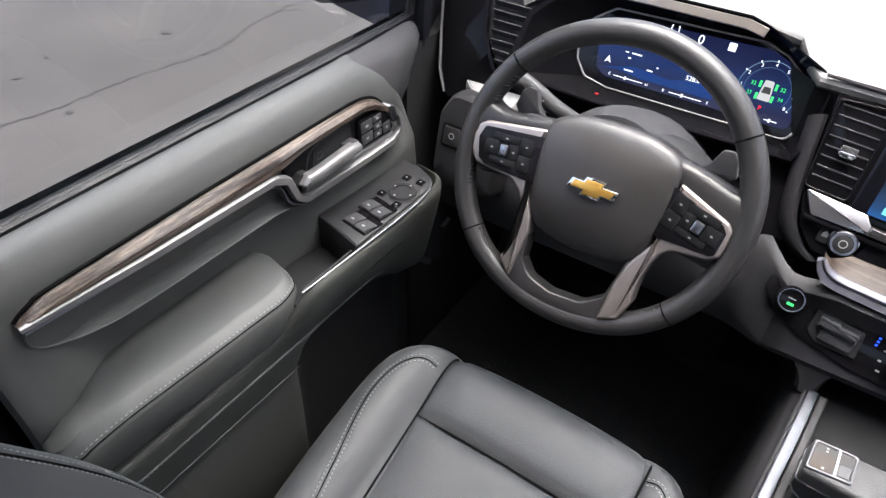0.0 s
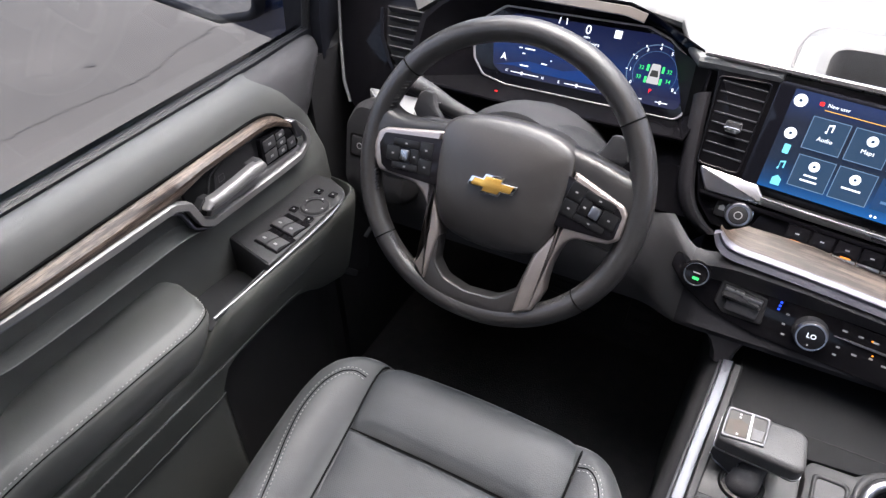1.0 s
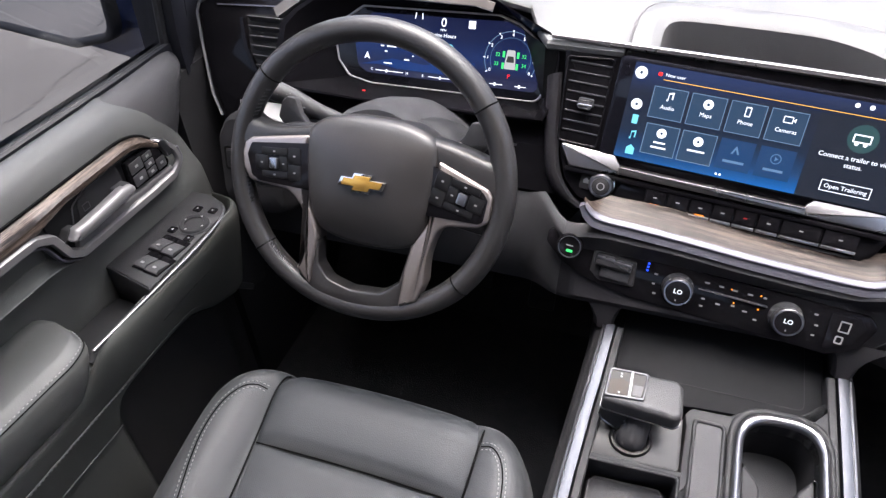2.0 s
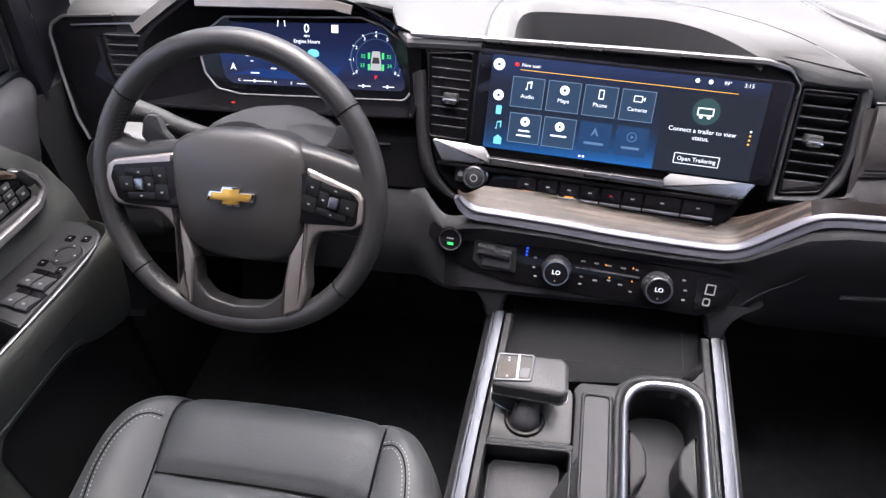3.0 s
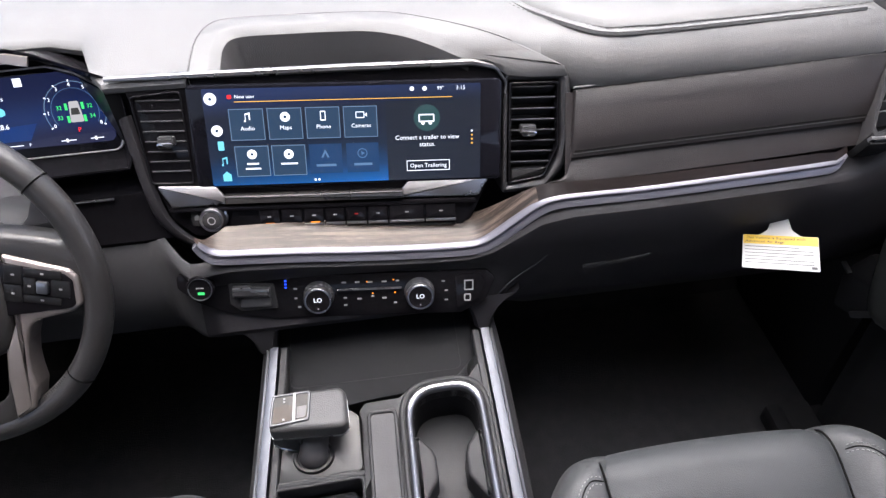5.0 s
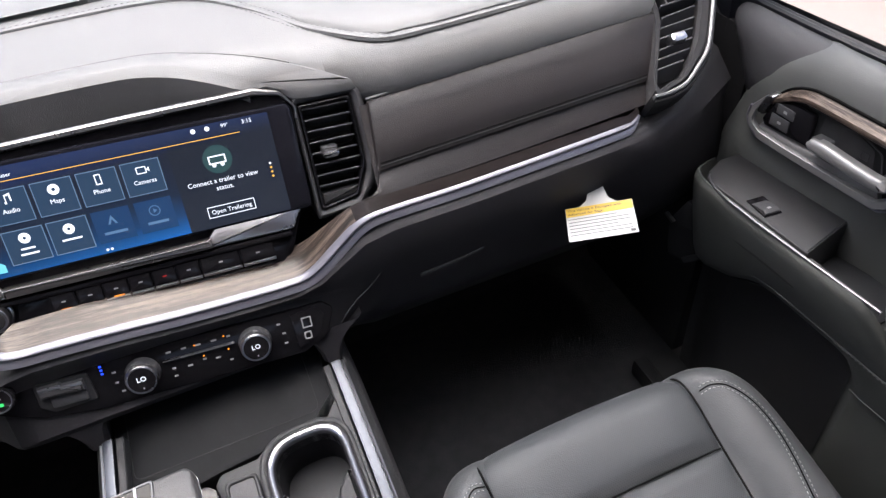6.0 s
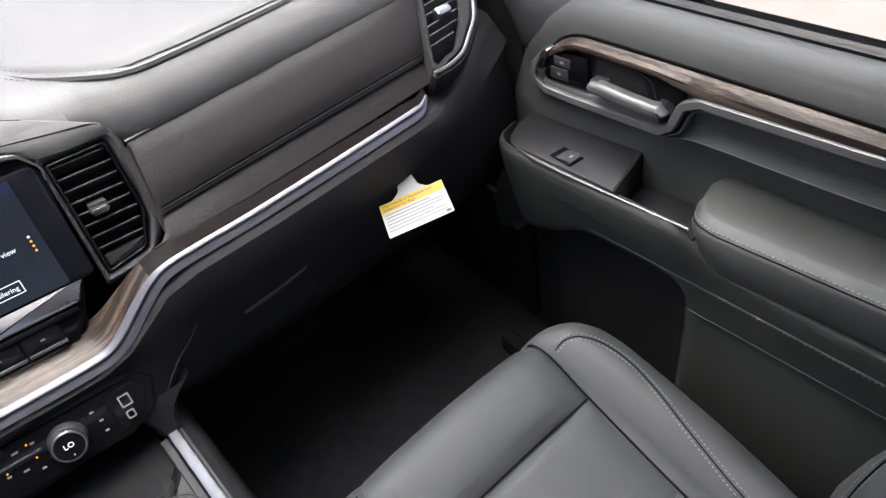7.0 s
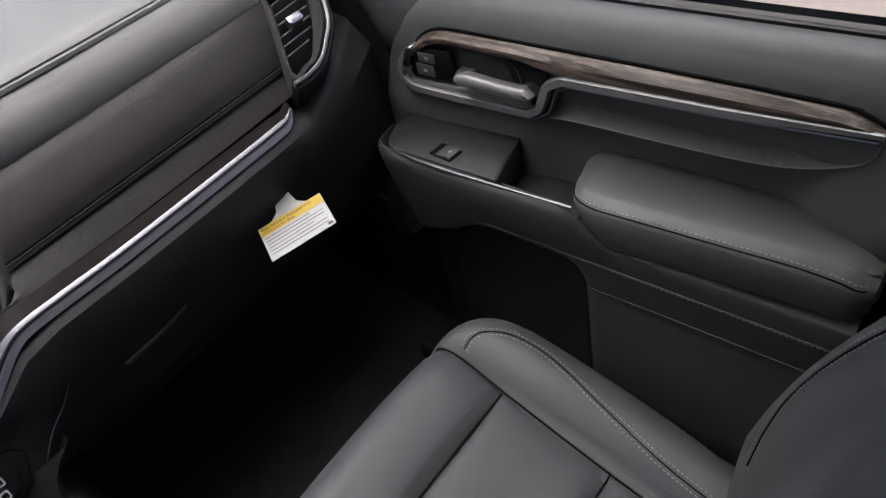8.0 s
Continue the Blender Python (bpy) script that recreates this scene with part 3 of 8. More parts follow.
    part("hollow_shade", loft(hollow_rows), DARK, beam, "matt black sheet standing in for shade in the footwell hollow")
    # sewn line along the beam
    line = smooth_path([pt(y, z, X) for y, z, X in ((0.035, 0.4545, 0.7172), (0.15, 0.4540, 0.7174), (0.30, 0.4530, 0.7176), (0.42, 0.4525, 0.7178), (0.48, 0.4510, 0.7180), (0.507, 0.4440, 0.7185), (0.530, 0.4300, 0.7200), (0.550, 0.4130, 0.7235), (0.565, 0.399, 0.728))], 6)
    part("seam", sweep(line, circle(0.0011, 6), up=inward), DOOR_LEATHER, beam)
    sewn = [p + Vector((-s * 0.0016, 0, -0.0005)) for p in line if p.y < 0.37]
    stitches("stitching", sewn, beam, up=inward, length=0.0036, gap=0.0026, width=0.0011)
    # light lip along the top of the map pocket
    line = smooth_path([pt(y, z, X) for y, z, X in ((0.030, 0.3845, 0.7352), (0.15, 0.3840, 0.7354), (0.27, 0.3825, 0.7358), (0.318, 0.3805, 0.7362), (0.335, 0.3780, 0.7392))], 6)
    part("pocket_lip", sweep(line, circle(0.0010, 6), up=inward), DOOR_LEATHER, beam)

    # armrest pad: flat sewn top, bulging leather side, rounded front corner, widened rear
    def edge_x(y):
        return table(y, [(0.030, 0.7230), (0.036, 0.7140), (0.0445, 0.7090), (0.06, 0.7075), (0.105, 0.7055), (0.174, 0.7022), (0.25, 0.6990), (0.294, 0.6970), (0.306, 0.6985), (0.316, 0.7010), (0.3235, 0.7045), (0.3290, 0.7090), (0.3340, 0.7170), (0.3380, 0.7280), (0.3415, 0.7420), (0.3440, 0.7560)])

    def back_x(y):
        return table(y, [(0.03, 0.7570), (0.055, 0.7595), (0.0715, 0.7630), (0.09, 0.7720), (0.11, 0.7835), (0.126, 0.7905), (0.15, 0.7945), (0.30, 0.7945), (0.335, 0.7930), (0.340, 0.7870), (0.344, 0.7800)])

    rows = []
    for y in (0.027, 0.0285, 0.031, 0.036, 0.0445, 0.055, 0.0715, 0.08, 0.09, 0.10, 0.11, 0.118, 0.126, 0.14, 0.17, 0.21, 0.25, 0.28, 0.294, 0.306, 0.316, 0.3235, 0.329, 0.334, 0.338, 0.3415, 0.344, 0.3455):
        e, bk = edge_x(y), back_x(y)
        top = 0.5712 + table(y, [(0.03, -0.014), (0.05, -0.004), (0.09, 0.001), (0.32, 0.0), (0.338, -0.002), (0.3455, -0.006)])
        crease = table(y, [(0.03, 0.5005), (0.20, 0.5000), (0.275, 0.4975), (0.290, 0.4990), (0.303, 0.506), (0.316, 0.519), (0.328, 0.534), (0.345, 0.549)])
        h = top - crease
        sec = [(bk + 0.004, crease + 0.004), (bk + 0.004, top - 0.006), (bk - 0.001, top - 0.0035), (bk - 0.004, top - 0.0008), (lerp(bk, e, 0.3), top + 0.0004), (lerp(bk, e, 0.62), top + 0.0002), (e + 0.0195, top - 0.0004), (e + 0.0165, top - 0.0010), (e + 0.0135, top - 0.0024), (e + 0.0070, top - 0.0058), (e + 0.0035, top - 0.0082), (e + 0.0010, top - 0.0108), (e - 0.0008, top - 0.0155), (e - 0.0010, top - h * 0.42), (e + 0.0022, top - h * 0.66), (e + 0.0072, top - h * 0.87), (e + 0.0120, crease), (e + 0.020, crease - 0.003)]
        c = ((e + bk) / 2, top - 0.02)
        k = table(y, [(0.027, 0.86), (0.0285, 0.95), (0.031, 1.0), (0.341, 1.0), (0.3440, 0.95), (0.3455, 0.86)])
        rows.append([pt(y, c[1] + (z - c[1]) * k, c[0] + (X - c[0]) * k) for X, z in sec])
    pad = part("armrest", loft(rows, True, True), DOOR_LEATHER, d, "padded black leather armrest with sewn edge")
    line = []
    for y in (0.0345, 0.038, 0.0445, 0.055, 0.08, 0.105, 0.14, 0.174, 0.21, 0.25, 0.28, 0.294, 0.306, 0.316, 0.3235, 0.329, 0.334, 0.338, 0.341):
        top = 0.5712 + table(y, [(0.03, -0.014), (0.05, -0.004), (0.09, 0.001), (0.32, 0.0), (0.338, -0.002), (0.3455, -0.006)])
        line.append(pt(y, top - 0.0082, edge_x(y) + 0.0035))
    line = smooth_path(line, 4)
    stitches("stitching", [p + Vector((s * 0.0016, 0, 0.0014)) for p in line], pad, up=(-s * 0.6, 0, 0.8), length=0.0032, gap=0.0024, width=0.0012)
    part("seam", sweep([p + Vector((-s * 0.0014, 0, -0.0016)) for p in line], circle(0.0009, 6), up=inward), SEAM, pad)
    # wood strip in two facets over a dark gap
    wt = [(0.064, 0.6790), (0.072, 0.6840), (0.084, 0.6885), (0.10, 0.6922), (0.20, 0.6942), (0.30, 0.6950), (0.50, 0.6955), (0.530, 0.6952), (0.548, 0.6938), (0.565, 0.6890), (0.579, 0.6815), (0.588, 0.6740), (0.596, 0.6655)]
    wb = [(0.064, 0.6782), (0.10, 0.6770), (0.20, 0.6740), (0.36, 0.6700), (0.38, 0.6705), (0.40, 0.6745), (0.43, 0.6800), (0.545, 0.6815), (0.566, 0.6745), (0.588, 0.6615), (0.596, 0.6560)]
    rows = []
    for y in (0.064, 0.068, 0.072, 0.078, 0.084, 0.092, 0.10, 0.13, 0.16, 0.20, 0.25, 0.30, 0.35, 0.36, 0.37, 0.38, 0.39, 0.40, 0.415, 0.43, 0.46, 0.50, 0.53, 0.548, 0.557, 0.565, 0.572, 0.579, 0.584, 0.588, 0.592, 0.596):
        t1, b1 = table(y, wt), table(y, wb)
        rows.append([pt(y, lerp(b1, t1, f), X) for f, X in ((0.0, 0.784), (0.0, 0.7690), (0.10, 0.7672), (0.50, 0.7662), (0.58, 0.7664), (0.90, 0.7745), (0.97, 0.7768), (1.0, 0.784))])
    part("wood_strip", loft(rows, True, True), WOOD_Y, d, "open-pore dark brown wood strip")
    gap = [pt(y, z + 0.0012, 0.7798) for y, z in wt]
    part("wood_gap", sweep(smooth_path(gap, 3), circle(0.0021, 6), up=inward), SEAM, d)
    # bowl behind the handle
    bowl = rounded([(0.398, 0.640), (0.412, 0.616), (0.595, 0.612), (0.610, 0.625), (0.596, 0.662), (0.565, 0.677), (0.43, 0.682), (0.395, 0.672)], 0.010, 3)
    hollow_o = rounded([(0.440, 0.634), (0.448, 0.668), (0.470, 0.6745), (0.520, 0.6745), (0.524, 0.634)], [0.006, 0.010, 0.008, 0.002, 0.002], 4)
    part("handle_bowl", slab(bowl, 0.0, 0.0245, m, 0.003), SATIN_BLACK, d, "gloss black recessed bowl")
    part("bowl_hollow", slab(hollow_o, 0.020, 0.0252, m), DARK, d, "dark hollow behind the lever")
    rim_path = [m @ Vector((y, z, 0.0262)) for y, z in rounded([(0.428, 0.640), (0.438, 0.668), (0.462, 0.676), (0.545, 0.677)], [0, 0.012, 0.008, 0], 5)]
    part("bowl_edge", sweep(rim_path, circle(0.0010, 6), up=inward), PLASTIC, d)
    part("bowl_mark", ring(rect(0.452, 0.650, 0.463, 0.6595, 0.001), rect(0.4528, 0.6508, 0.4622, 0.6587, 0.001), 0.0250, 0.0258, m), PLASTIC, d, smooth=0)
    # bright frame with a second thin step below it
    path = rounded([(0.063, 0.6795), (0.20, 0.6715), (0.372, 0.667), (0.392, 0.656), (0.404, 0.624), (0.420, 0.613), (0.56, 0.6095), (0.600, 0.610), (0.622, 0.622), (0.616, 0.645), (0.600, 0.664)], [0, 0.01, 0.02, 0.01, 0.012, 0.015, 0.01, 0.02, 0.02, 0.01, 0], 4)
    P3 = [m @ Vector((y, z, 0.034)) for y, z in path]
    scl = [min(1.0, 0.45 + 3.5 * (y - 0.063)) if y < 0.22 else (0.72 if y > 0.6 else 1.0) for y, z in path]
    part("bright_frame", sweep(P3, [(-0.0056, -0.006), (-0.0056, 0.0008), (-0.0046, 0.0020), (-0.0040, 0.0032), (0.0046, 0.0032), (0.0056, 0.0018), (0.0056, -0.006)], up=inward, scale=scl), DOOR_SILVER, d, "satin silver trim frame")
    step = rounded([(0.066, 0.6705), (0.20, 0.6630), (0.366, 0.6585), (0.382, 0.650), (0.394, 0.618), (0.416, 0.6045), (0.56, 0.6010), (0.606, 0.6010), (0.6315, 0.618), (0.627, 0.640)], [0, 0.01, 0.02, 0.012, 0.014, 0.015, 0.01, 0.02, 0.02, 0], 4)
    part("frame_step", sweep([m @ Vector((y, z, 0.0300)) for y, z in step], [(-0.0016, -0.008), (-0.0014, 0.0008), (0.0, 0.0014), (0.0014, 0.0008), (0.0016, -0.008)], up=inward), EDGE, d, "thin dark silver step under the frame")
    # scooped pull under the frame, ending in a lip
    lip = [(0.0640, 0.6640), (0.0655, 0.6540), (0.070, 0.6470), (0.078, 0.6405), (0.090, 0.6345), (0.1124, 0.6262), (0.1416, 0.6192), (0.17, 0.6165), (0.211, 0.6148), (0.291, 0.6135), (0.345, 0.6130), (0.375, 0.6118), (0.395, 0.6085), (0.412, 0.6035), (0.424, 0.6005)]
    head = [(0.0640, 0.6720), (0.10, 0.6690), (0.20, 0.6640), (0.360, 0.6595), (0.374, 0.6560), (0.382, 0.6480), (0.390, 0.6300), (0.398, 0.6170), (0.412, 0.6080), (0.424, 0.6030)]
    rows = []
    for y, z1, _ in smooth_path([(a, b, 0) for a, b in lip], 3):
        z0 = max(table(y, head), z1 + 0.0005)
        k = min(1.0, (z0 - z1) / 0.030)
        rows.append([pt(y, lerp(z0, z1, f), X) for f, X in ((0.0, 0.7725), (0.05, 0.7730 + 0.006 * k), (0.18, 0.7740 + 0.011 * k), (0.45, 0.7745 + 0.0125 * k), (0.75, 0.7745 + 0.0095 * k), (0.92, 0.7740 + 0.004 * k), (1.0, 0.7730))] + [pt(y, z1 - 0.0012, 0.7735), pt(y, z1 - 0.0035, 0.7790), pt(y, z1 - 0.006, 0.796)])
    part("pull_insert", loft(rows), DOOR_LOWER, d, "scooped black door pull")
    part("pull_edge", sweep([r[6] + Vector((s * 0.0003, 0, -0.0003)) for r in rows], circle(0.0012, 6), up=inward), DOOR_LEATHER, d)
    # release lever: chunky bar, tapered to its rear end
    lever = rounded([(0.406, 0.643), (0.418, 0.6515), (0.432, 0.6505), (0.458, 0.6512), (0.500, 0.6535), (0.517, 0.6515), (0.523, 0.643), (0.517, 0.6365), (0.440, 0.634), (0.420, 0.635), (0.410, 0.638)], 0.005, 3)
    part("release_lever", slab(lever, 0.033, 0.047, m, 0.0065, seg=4), DOOR_SILVER, d, "satin silver release lever")
    part("lever_root", slab(rounded([(0.496, 0.637), (0.520, 0.637), (0.520, 0.652), (0.498, 0.653)], 0.003), 0.022, 0.040, m, 0.002), PLASTIC, d)
    part("lever_tip", slab(rounded([(0.398, 0.640), (0.414, 0.6520), (0.428, 0.6505), (0.416, 0.6345)], 0.003), 0.022, 0.036, m, 0.003), DARK, d)
    shelf = rounded([(0.418, 0.6165), (0.56, 0.6135), (0.606, 0.6155), (0.606, 0.6230), (0.53, 0.6245), (0.424, 0.6285)], 0.003, 2)
    part("lever_shelf", slab(shelf, 0.018, 0.0315, m, 0.003), DOOR_SILVER, d)
    # lock and memory keys
    block = rounded([(0.527, 0.629), (0.598, 0.624), (0.604, 0.632), (0.592, 0.662), (0.566, 0.671), (0.530, 0.672)], 0.004, 2)
    keys = part("key_block", slab(block, 0.02, 0.032, m, 0.003), PIANO, d, "gloss black block of keys")
    if s < 0:
        cells = [(0.533, 0.632, 0.024, 0.0165), (0.533, 0.651, 0.024, 0.0165), (0.559, 0.6315, 0.0175, 0.0105), (0.559, 0.644, 0.0175, 0.0105), (0.559, 0.6565, 0.0175, 0.0095), (0.579, 0.630, 0.0175, 0.0165)]
    else:
        cells = [(0.560, 0.631, 0.030, 0.017), (0.556, 0.650, 0.028, 0.014)]
    for y, z, w, h in cells:
        k = part("key", slab(rect(y, z, y + w, z + h, 0.002), 0.031, 0.0332, m, 0.0008), PLASTIC, keys)
        part("symbol", slab(rect(y + w * 0.5 - 0.0028, z + h / 2 - 0.0018, y + w * 0.5 + 0.0028, z + h / 2 + 0.0018, 0.0008), 0.0331, 0.0334, m), MARK, k)
    part("block_cap", slab(rounded([(0.600, 0.640), (0.612, 0.640), (0.602, 0.668), (0.590, 0.672)], 0.003), 0.02, 0.037, m, 0.002), SATIN, d)
    # switch pod on the beam
    pm = Matrix(((s, 0, 0, 0), (0, 1, 0, 0), (0, 0, 1, 0), (0, 0, 0, 1)))
    out = rounded([(0.6965, 0.428), (0.704, 0.430), (0.758, 0.443), (0.790, 0.450), (0.790, 0.630), (0.740, 0.630), (0.708, 0.616), (0.694, 0.596)], [0.003, 0.004, 0.004, 0.004, 0.01, 0.01, 0.008, 0.01], 3)
    pod = part("switch_pod", slab(out, 0.50, 0.5595, pm, 0.0035), CONSOLE, d, "black plastic switch pod")

    def rocker(X, y, w, l, tilt=0.0):
        q = pm @ Matrix.Translation((X, y, 0.5595)) @ Matrix.Rotation(radians(tilt), 4, "Z")
        well = part("switch_well", slab(rect(-w / 2 - 0.002, -l / 2 - 0.003, w / 2 + 0.002, l / 2 + 0.003, 0.002), -0.002, 0.0006, q), PIANO, pod)
        b = loft([[q @ Vector((x, y0, z0)) for y0, z0 in ((-l / 2, 0.0), (-l / 2, 0.0035), (-l / 2 + 0.004, 0.0055), (0, 0.0035), (l / 2 - 0.006, 0.001), (l / 2 - 0.006, 0.0))] for x in (-w / 2, -w / 2 + 0.001, w / 2 - 0.001, w / 2)], True, True)
        part("rocker", b, PLASTIC, well)
        part("symbol", slab(rect(-0.0025, -l / 2 + 0.006, 0.0025, -l / 2 + 0.009), 0.0040, 0.0056, q), MARK, well, smooth=0)

    if s < 0:
        for X, y in ((0.733, 0.474), (0.711, 0.470), (0.735, 0.510), (0.713, 0.506)):
            rocker(X, y, 0.020, 0.030, 8)
        q = pm @ Matrix.Translation((0.718, 0.558, 0.5595))
        dial = part("mirror_dial", lathe([(0.021, -0.001), (0.021, 0.003), (0.019, 0.005), (0.0135, 0.0052), (0.013, 0.0035), (0.0, 0.0035)], q, 28), DARK, pod)
        part("dial_ring", lathe([(0.0222, 0.0), (0.0222, 0.0015), (0.0210, 0.0018), (0.0208, 0.0)], q, 28), PLASTIC, dial)
        for a in range(4):
            c = q @ Matrix.Rotation(radians(90 * a + 10), 4, "Z")
            part("arrow", slab([(0.015, -0.002), (0.018, 0.0), (0.015, 0.002)], 0.0051, 0.0055, c), MARK, dial)
        for X, y in ((0.742, 0.540), (0.736, 0.592), (0.712, 0.594), (0.708, 0.530)):
            k = part("key", slab(rect(X - 0.006, y - 0.006, X + 0.006, y + 0.006, 0.002), 0.558, 0.5615, pm, 0.001), PIANO, pod)
            part("symbol", slab(rect(X - 0.0014, y - 0.0010, X + 0.0014, y + 0.0010), 0.5614, 0.5617, pm), MARK, k, smooth=0)
    else:
        rocker(0.716, 0.520, 0.022, 0.032, -6)
    # bright line round the pod, back to the pad
    path = rounded([(0.7345, 0.6160), (0.716, 0.6155), (0.7010, 0.6060), (0.6925, 0.5850), (0.6890, 0.555), (0.6885, 0.50), (0.6905, 0.44), (0.6950, 0.325)], [0, 0.008, 0.012, 0.02, 0.03, 0.03, 0.03, 0], 4)
    P3 = [pm @ Vector((x, y, 0.5575)) for x, y in path]
    part("bright_line", sweep(P3, [(-0.0017, -0.003), (-0.0017, 0.001), (0, 0.0018), (0.0017, 0.001), (0.0017, -0.003)]), LINE_SILVER, d, "thin chrome line round the armrest")
    part("inner_line", sweep([pm @ Vector((0.7055, y, 0.548)) for y in (0.338, 0.38, 0.428)], [(-0.001, -0.004), (-0.001, 0.0006), (0.001, 0.0006), (0.001, -0.004)]), PLASTIC, d)
    part("cup_floor", box((min(s * 0.70, s * 0.79), 0.340, 0.499), (max(s * 0.70, s * 0.79), 0.445, 0.504)), RUBBER, d)
    # belt seal, two lips
    for X, z, r in ((0.842, 0.732, 0.006), (0.831, 0.7345, 0.0045)):
        part("belt_seal", sweep([pt(0.0, z, X), pt(0.4, z, X), pt(0.62, z + 0.001, X), pt(0.74, z + 0.004, X)], [(-r, -0.012), (-r, r * 0.5), (0, r), (r, r * 0.5), (r, -0.012)]), SEAL, d)
    part("belt_trim", sweep([pt(0.0, 0.728, 0.852), pt(0.74, 0.730, 0.852)], [(-0.004, -0.02), (-0.004, 0.003), (0.004, 0.003), (0.004, -0.02)]), SEAL, d)
    # flap and its tab at the front of the beam, under the pod
    flap = rounded([(0.572, 0.436), (0.592, 0.442), (0.668, 0.462), (0.70, 0.40), (0.690, 0.330), (0.640, 0.352)], [0.004, 0.004, 0.01, 0.01, 0.01, 0.006], 3)
    part("front_flap", slab(flap, 0.0, 0.066, m, 0.004), DARK, d, "dark flap at the front of the door")
    part("flap_tab", sweep([m @ Vector((y, z, 0.068)) for y, z in ((0.572, 0.430), (0.610, 0.392), (0.648, 0.352))], [(-0.006, -0.004), (-0.005, 0.002), (0.004, 0.003), (0.006, -0.004)], up=inward), PLASTIC, d)
    part("air_slot", sweep([m @ Vector((y, z, 0.070)) for y, z in ((0.684, 0.408), (0.704, 0.414))], [(-0.002, -0.004), (-0.002, 0.003), (0.002, 0.003), (0.002, -0.004)], up=inward), TRAY, d)
    # outer skin
    rows = [[pt(y, z, X) for X, z in ((0.858, 0.738), (0.90, 0.70), (0.925, 0.60), (0.93, 0.40), (0.92, 0.10), (0.90, -0.12), (0.82, -0.14), (0.82, 0.0))] for y in (-0.05, 0.3, 0.6, 0.98)]
    part("outer_skin", loft(rows), BLUE_PAINT, d, "dark blue painted door skin")
    return d


door_l = car_door(-1)
door_r = car_door(1)
pivot = Vector((0.75, 0.30, 0.55))
door_r.matrix_world = Matrix.Translation(pivot + Vector((0.0047, 0.0101, 0.0083))) @ Matrix.Rotation(radians(0.63), 4, "Z") @ Matrix.Rotation(radians(0.45), 4, "Y") @ Matrix.Rotation(radians(-1.85), 4, "X") @ Matrix.Translation(-pivot)


# ---- dashboard ----
STACK = axes((0, 0.742, 0.710), (0.432, -0.019, -0.024), (0, 0.40, 0.91))
CLUSTER = axes((-0.328, 0.806, 0.741), (1, 0, 0), (0, 0.42, 0.907))
CLIMATE = axes((0.0, 0.641, 0.5325), (0.128, -0.004, -0.010), (0, 0.42, 0.907))
dash = thing("dashboard", "black truck dashboard with screens, vents and wood trim", "dashboard")


TRIM = [(-0.1965, 0.648), (-0.191, 0.634), (-0.181, 0.622), (-0.165, 0.616), (-0.128, 0.6125), (-0.06, 0.605), (0.0, 0.597), (0.07, 0.590), (0.12, 0.5865), (0.144, 0.588), (0.165, 0.599), (0.192, 0.621), (0.217, 0.640), (0.239, 0.6475), (0.281, 0.6485), (0.353, 0.648), (0.50, 0.6525), (0.578, 0.656), (0.62, 0.659), (0.66, 0.667), (0.70, 0.676), (0.80, 0.690)]


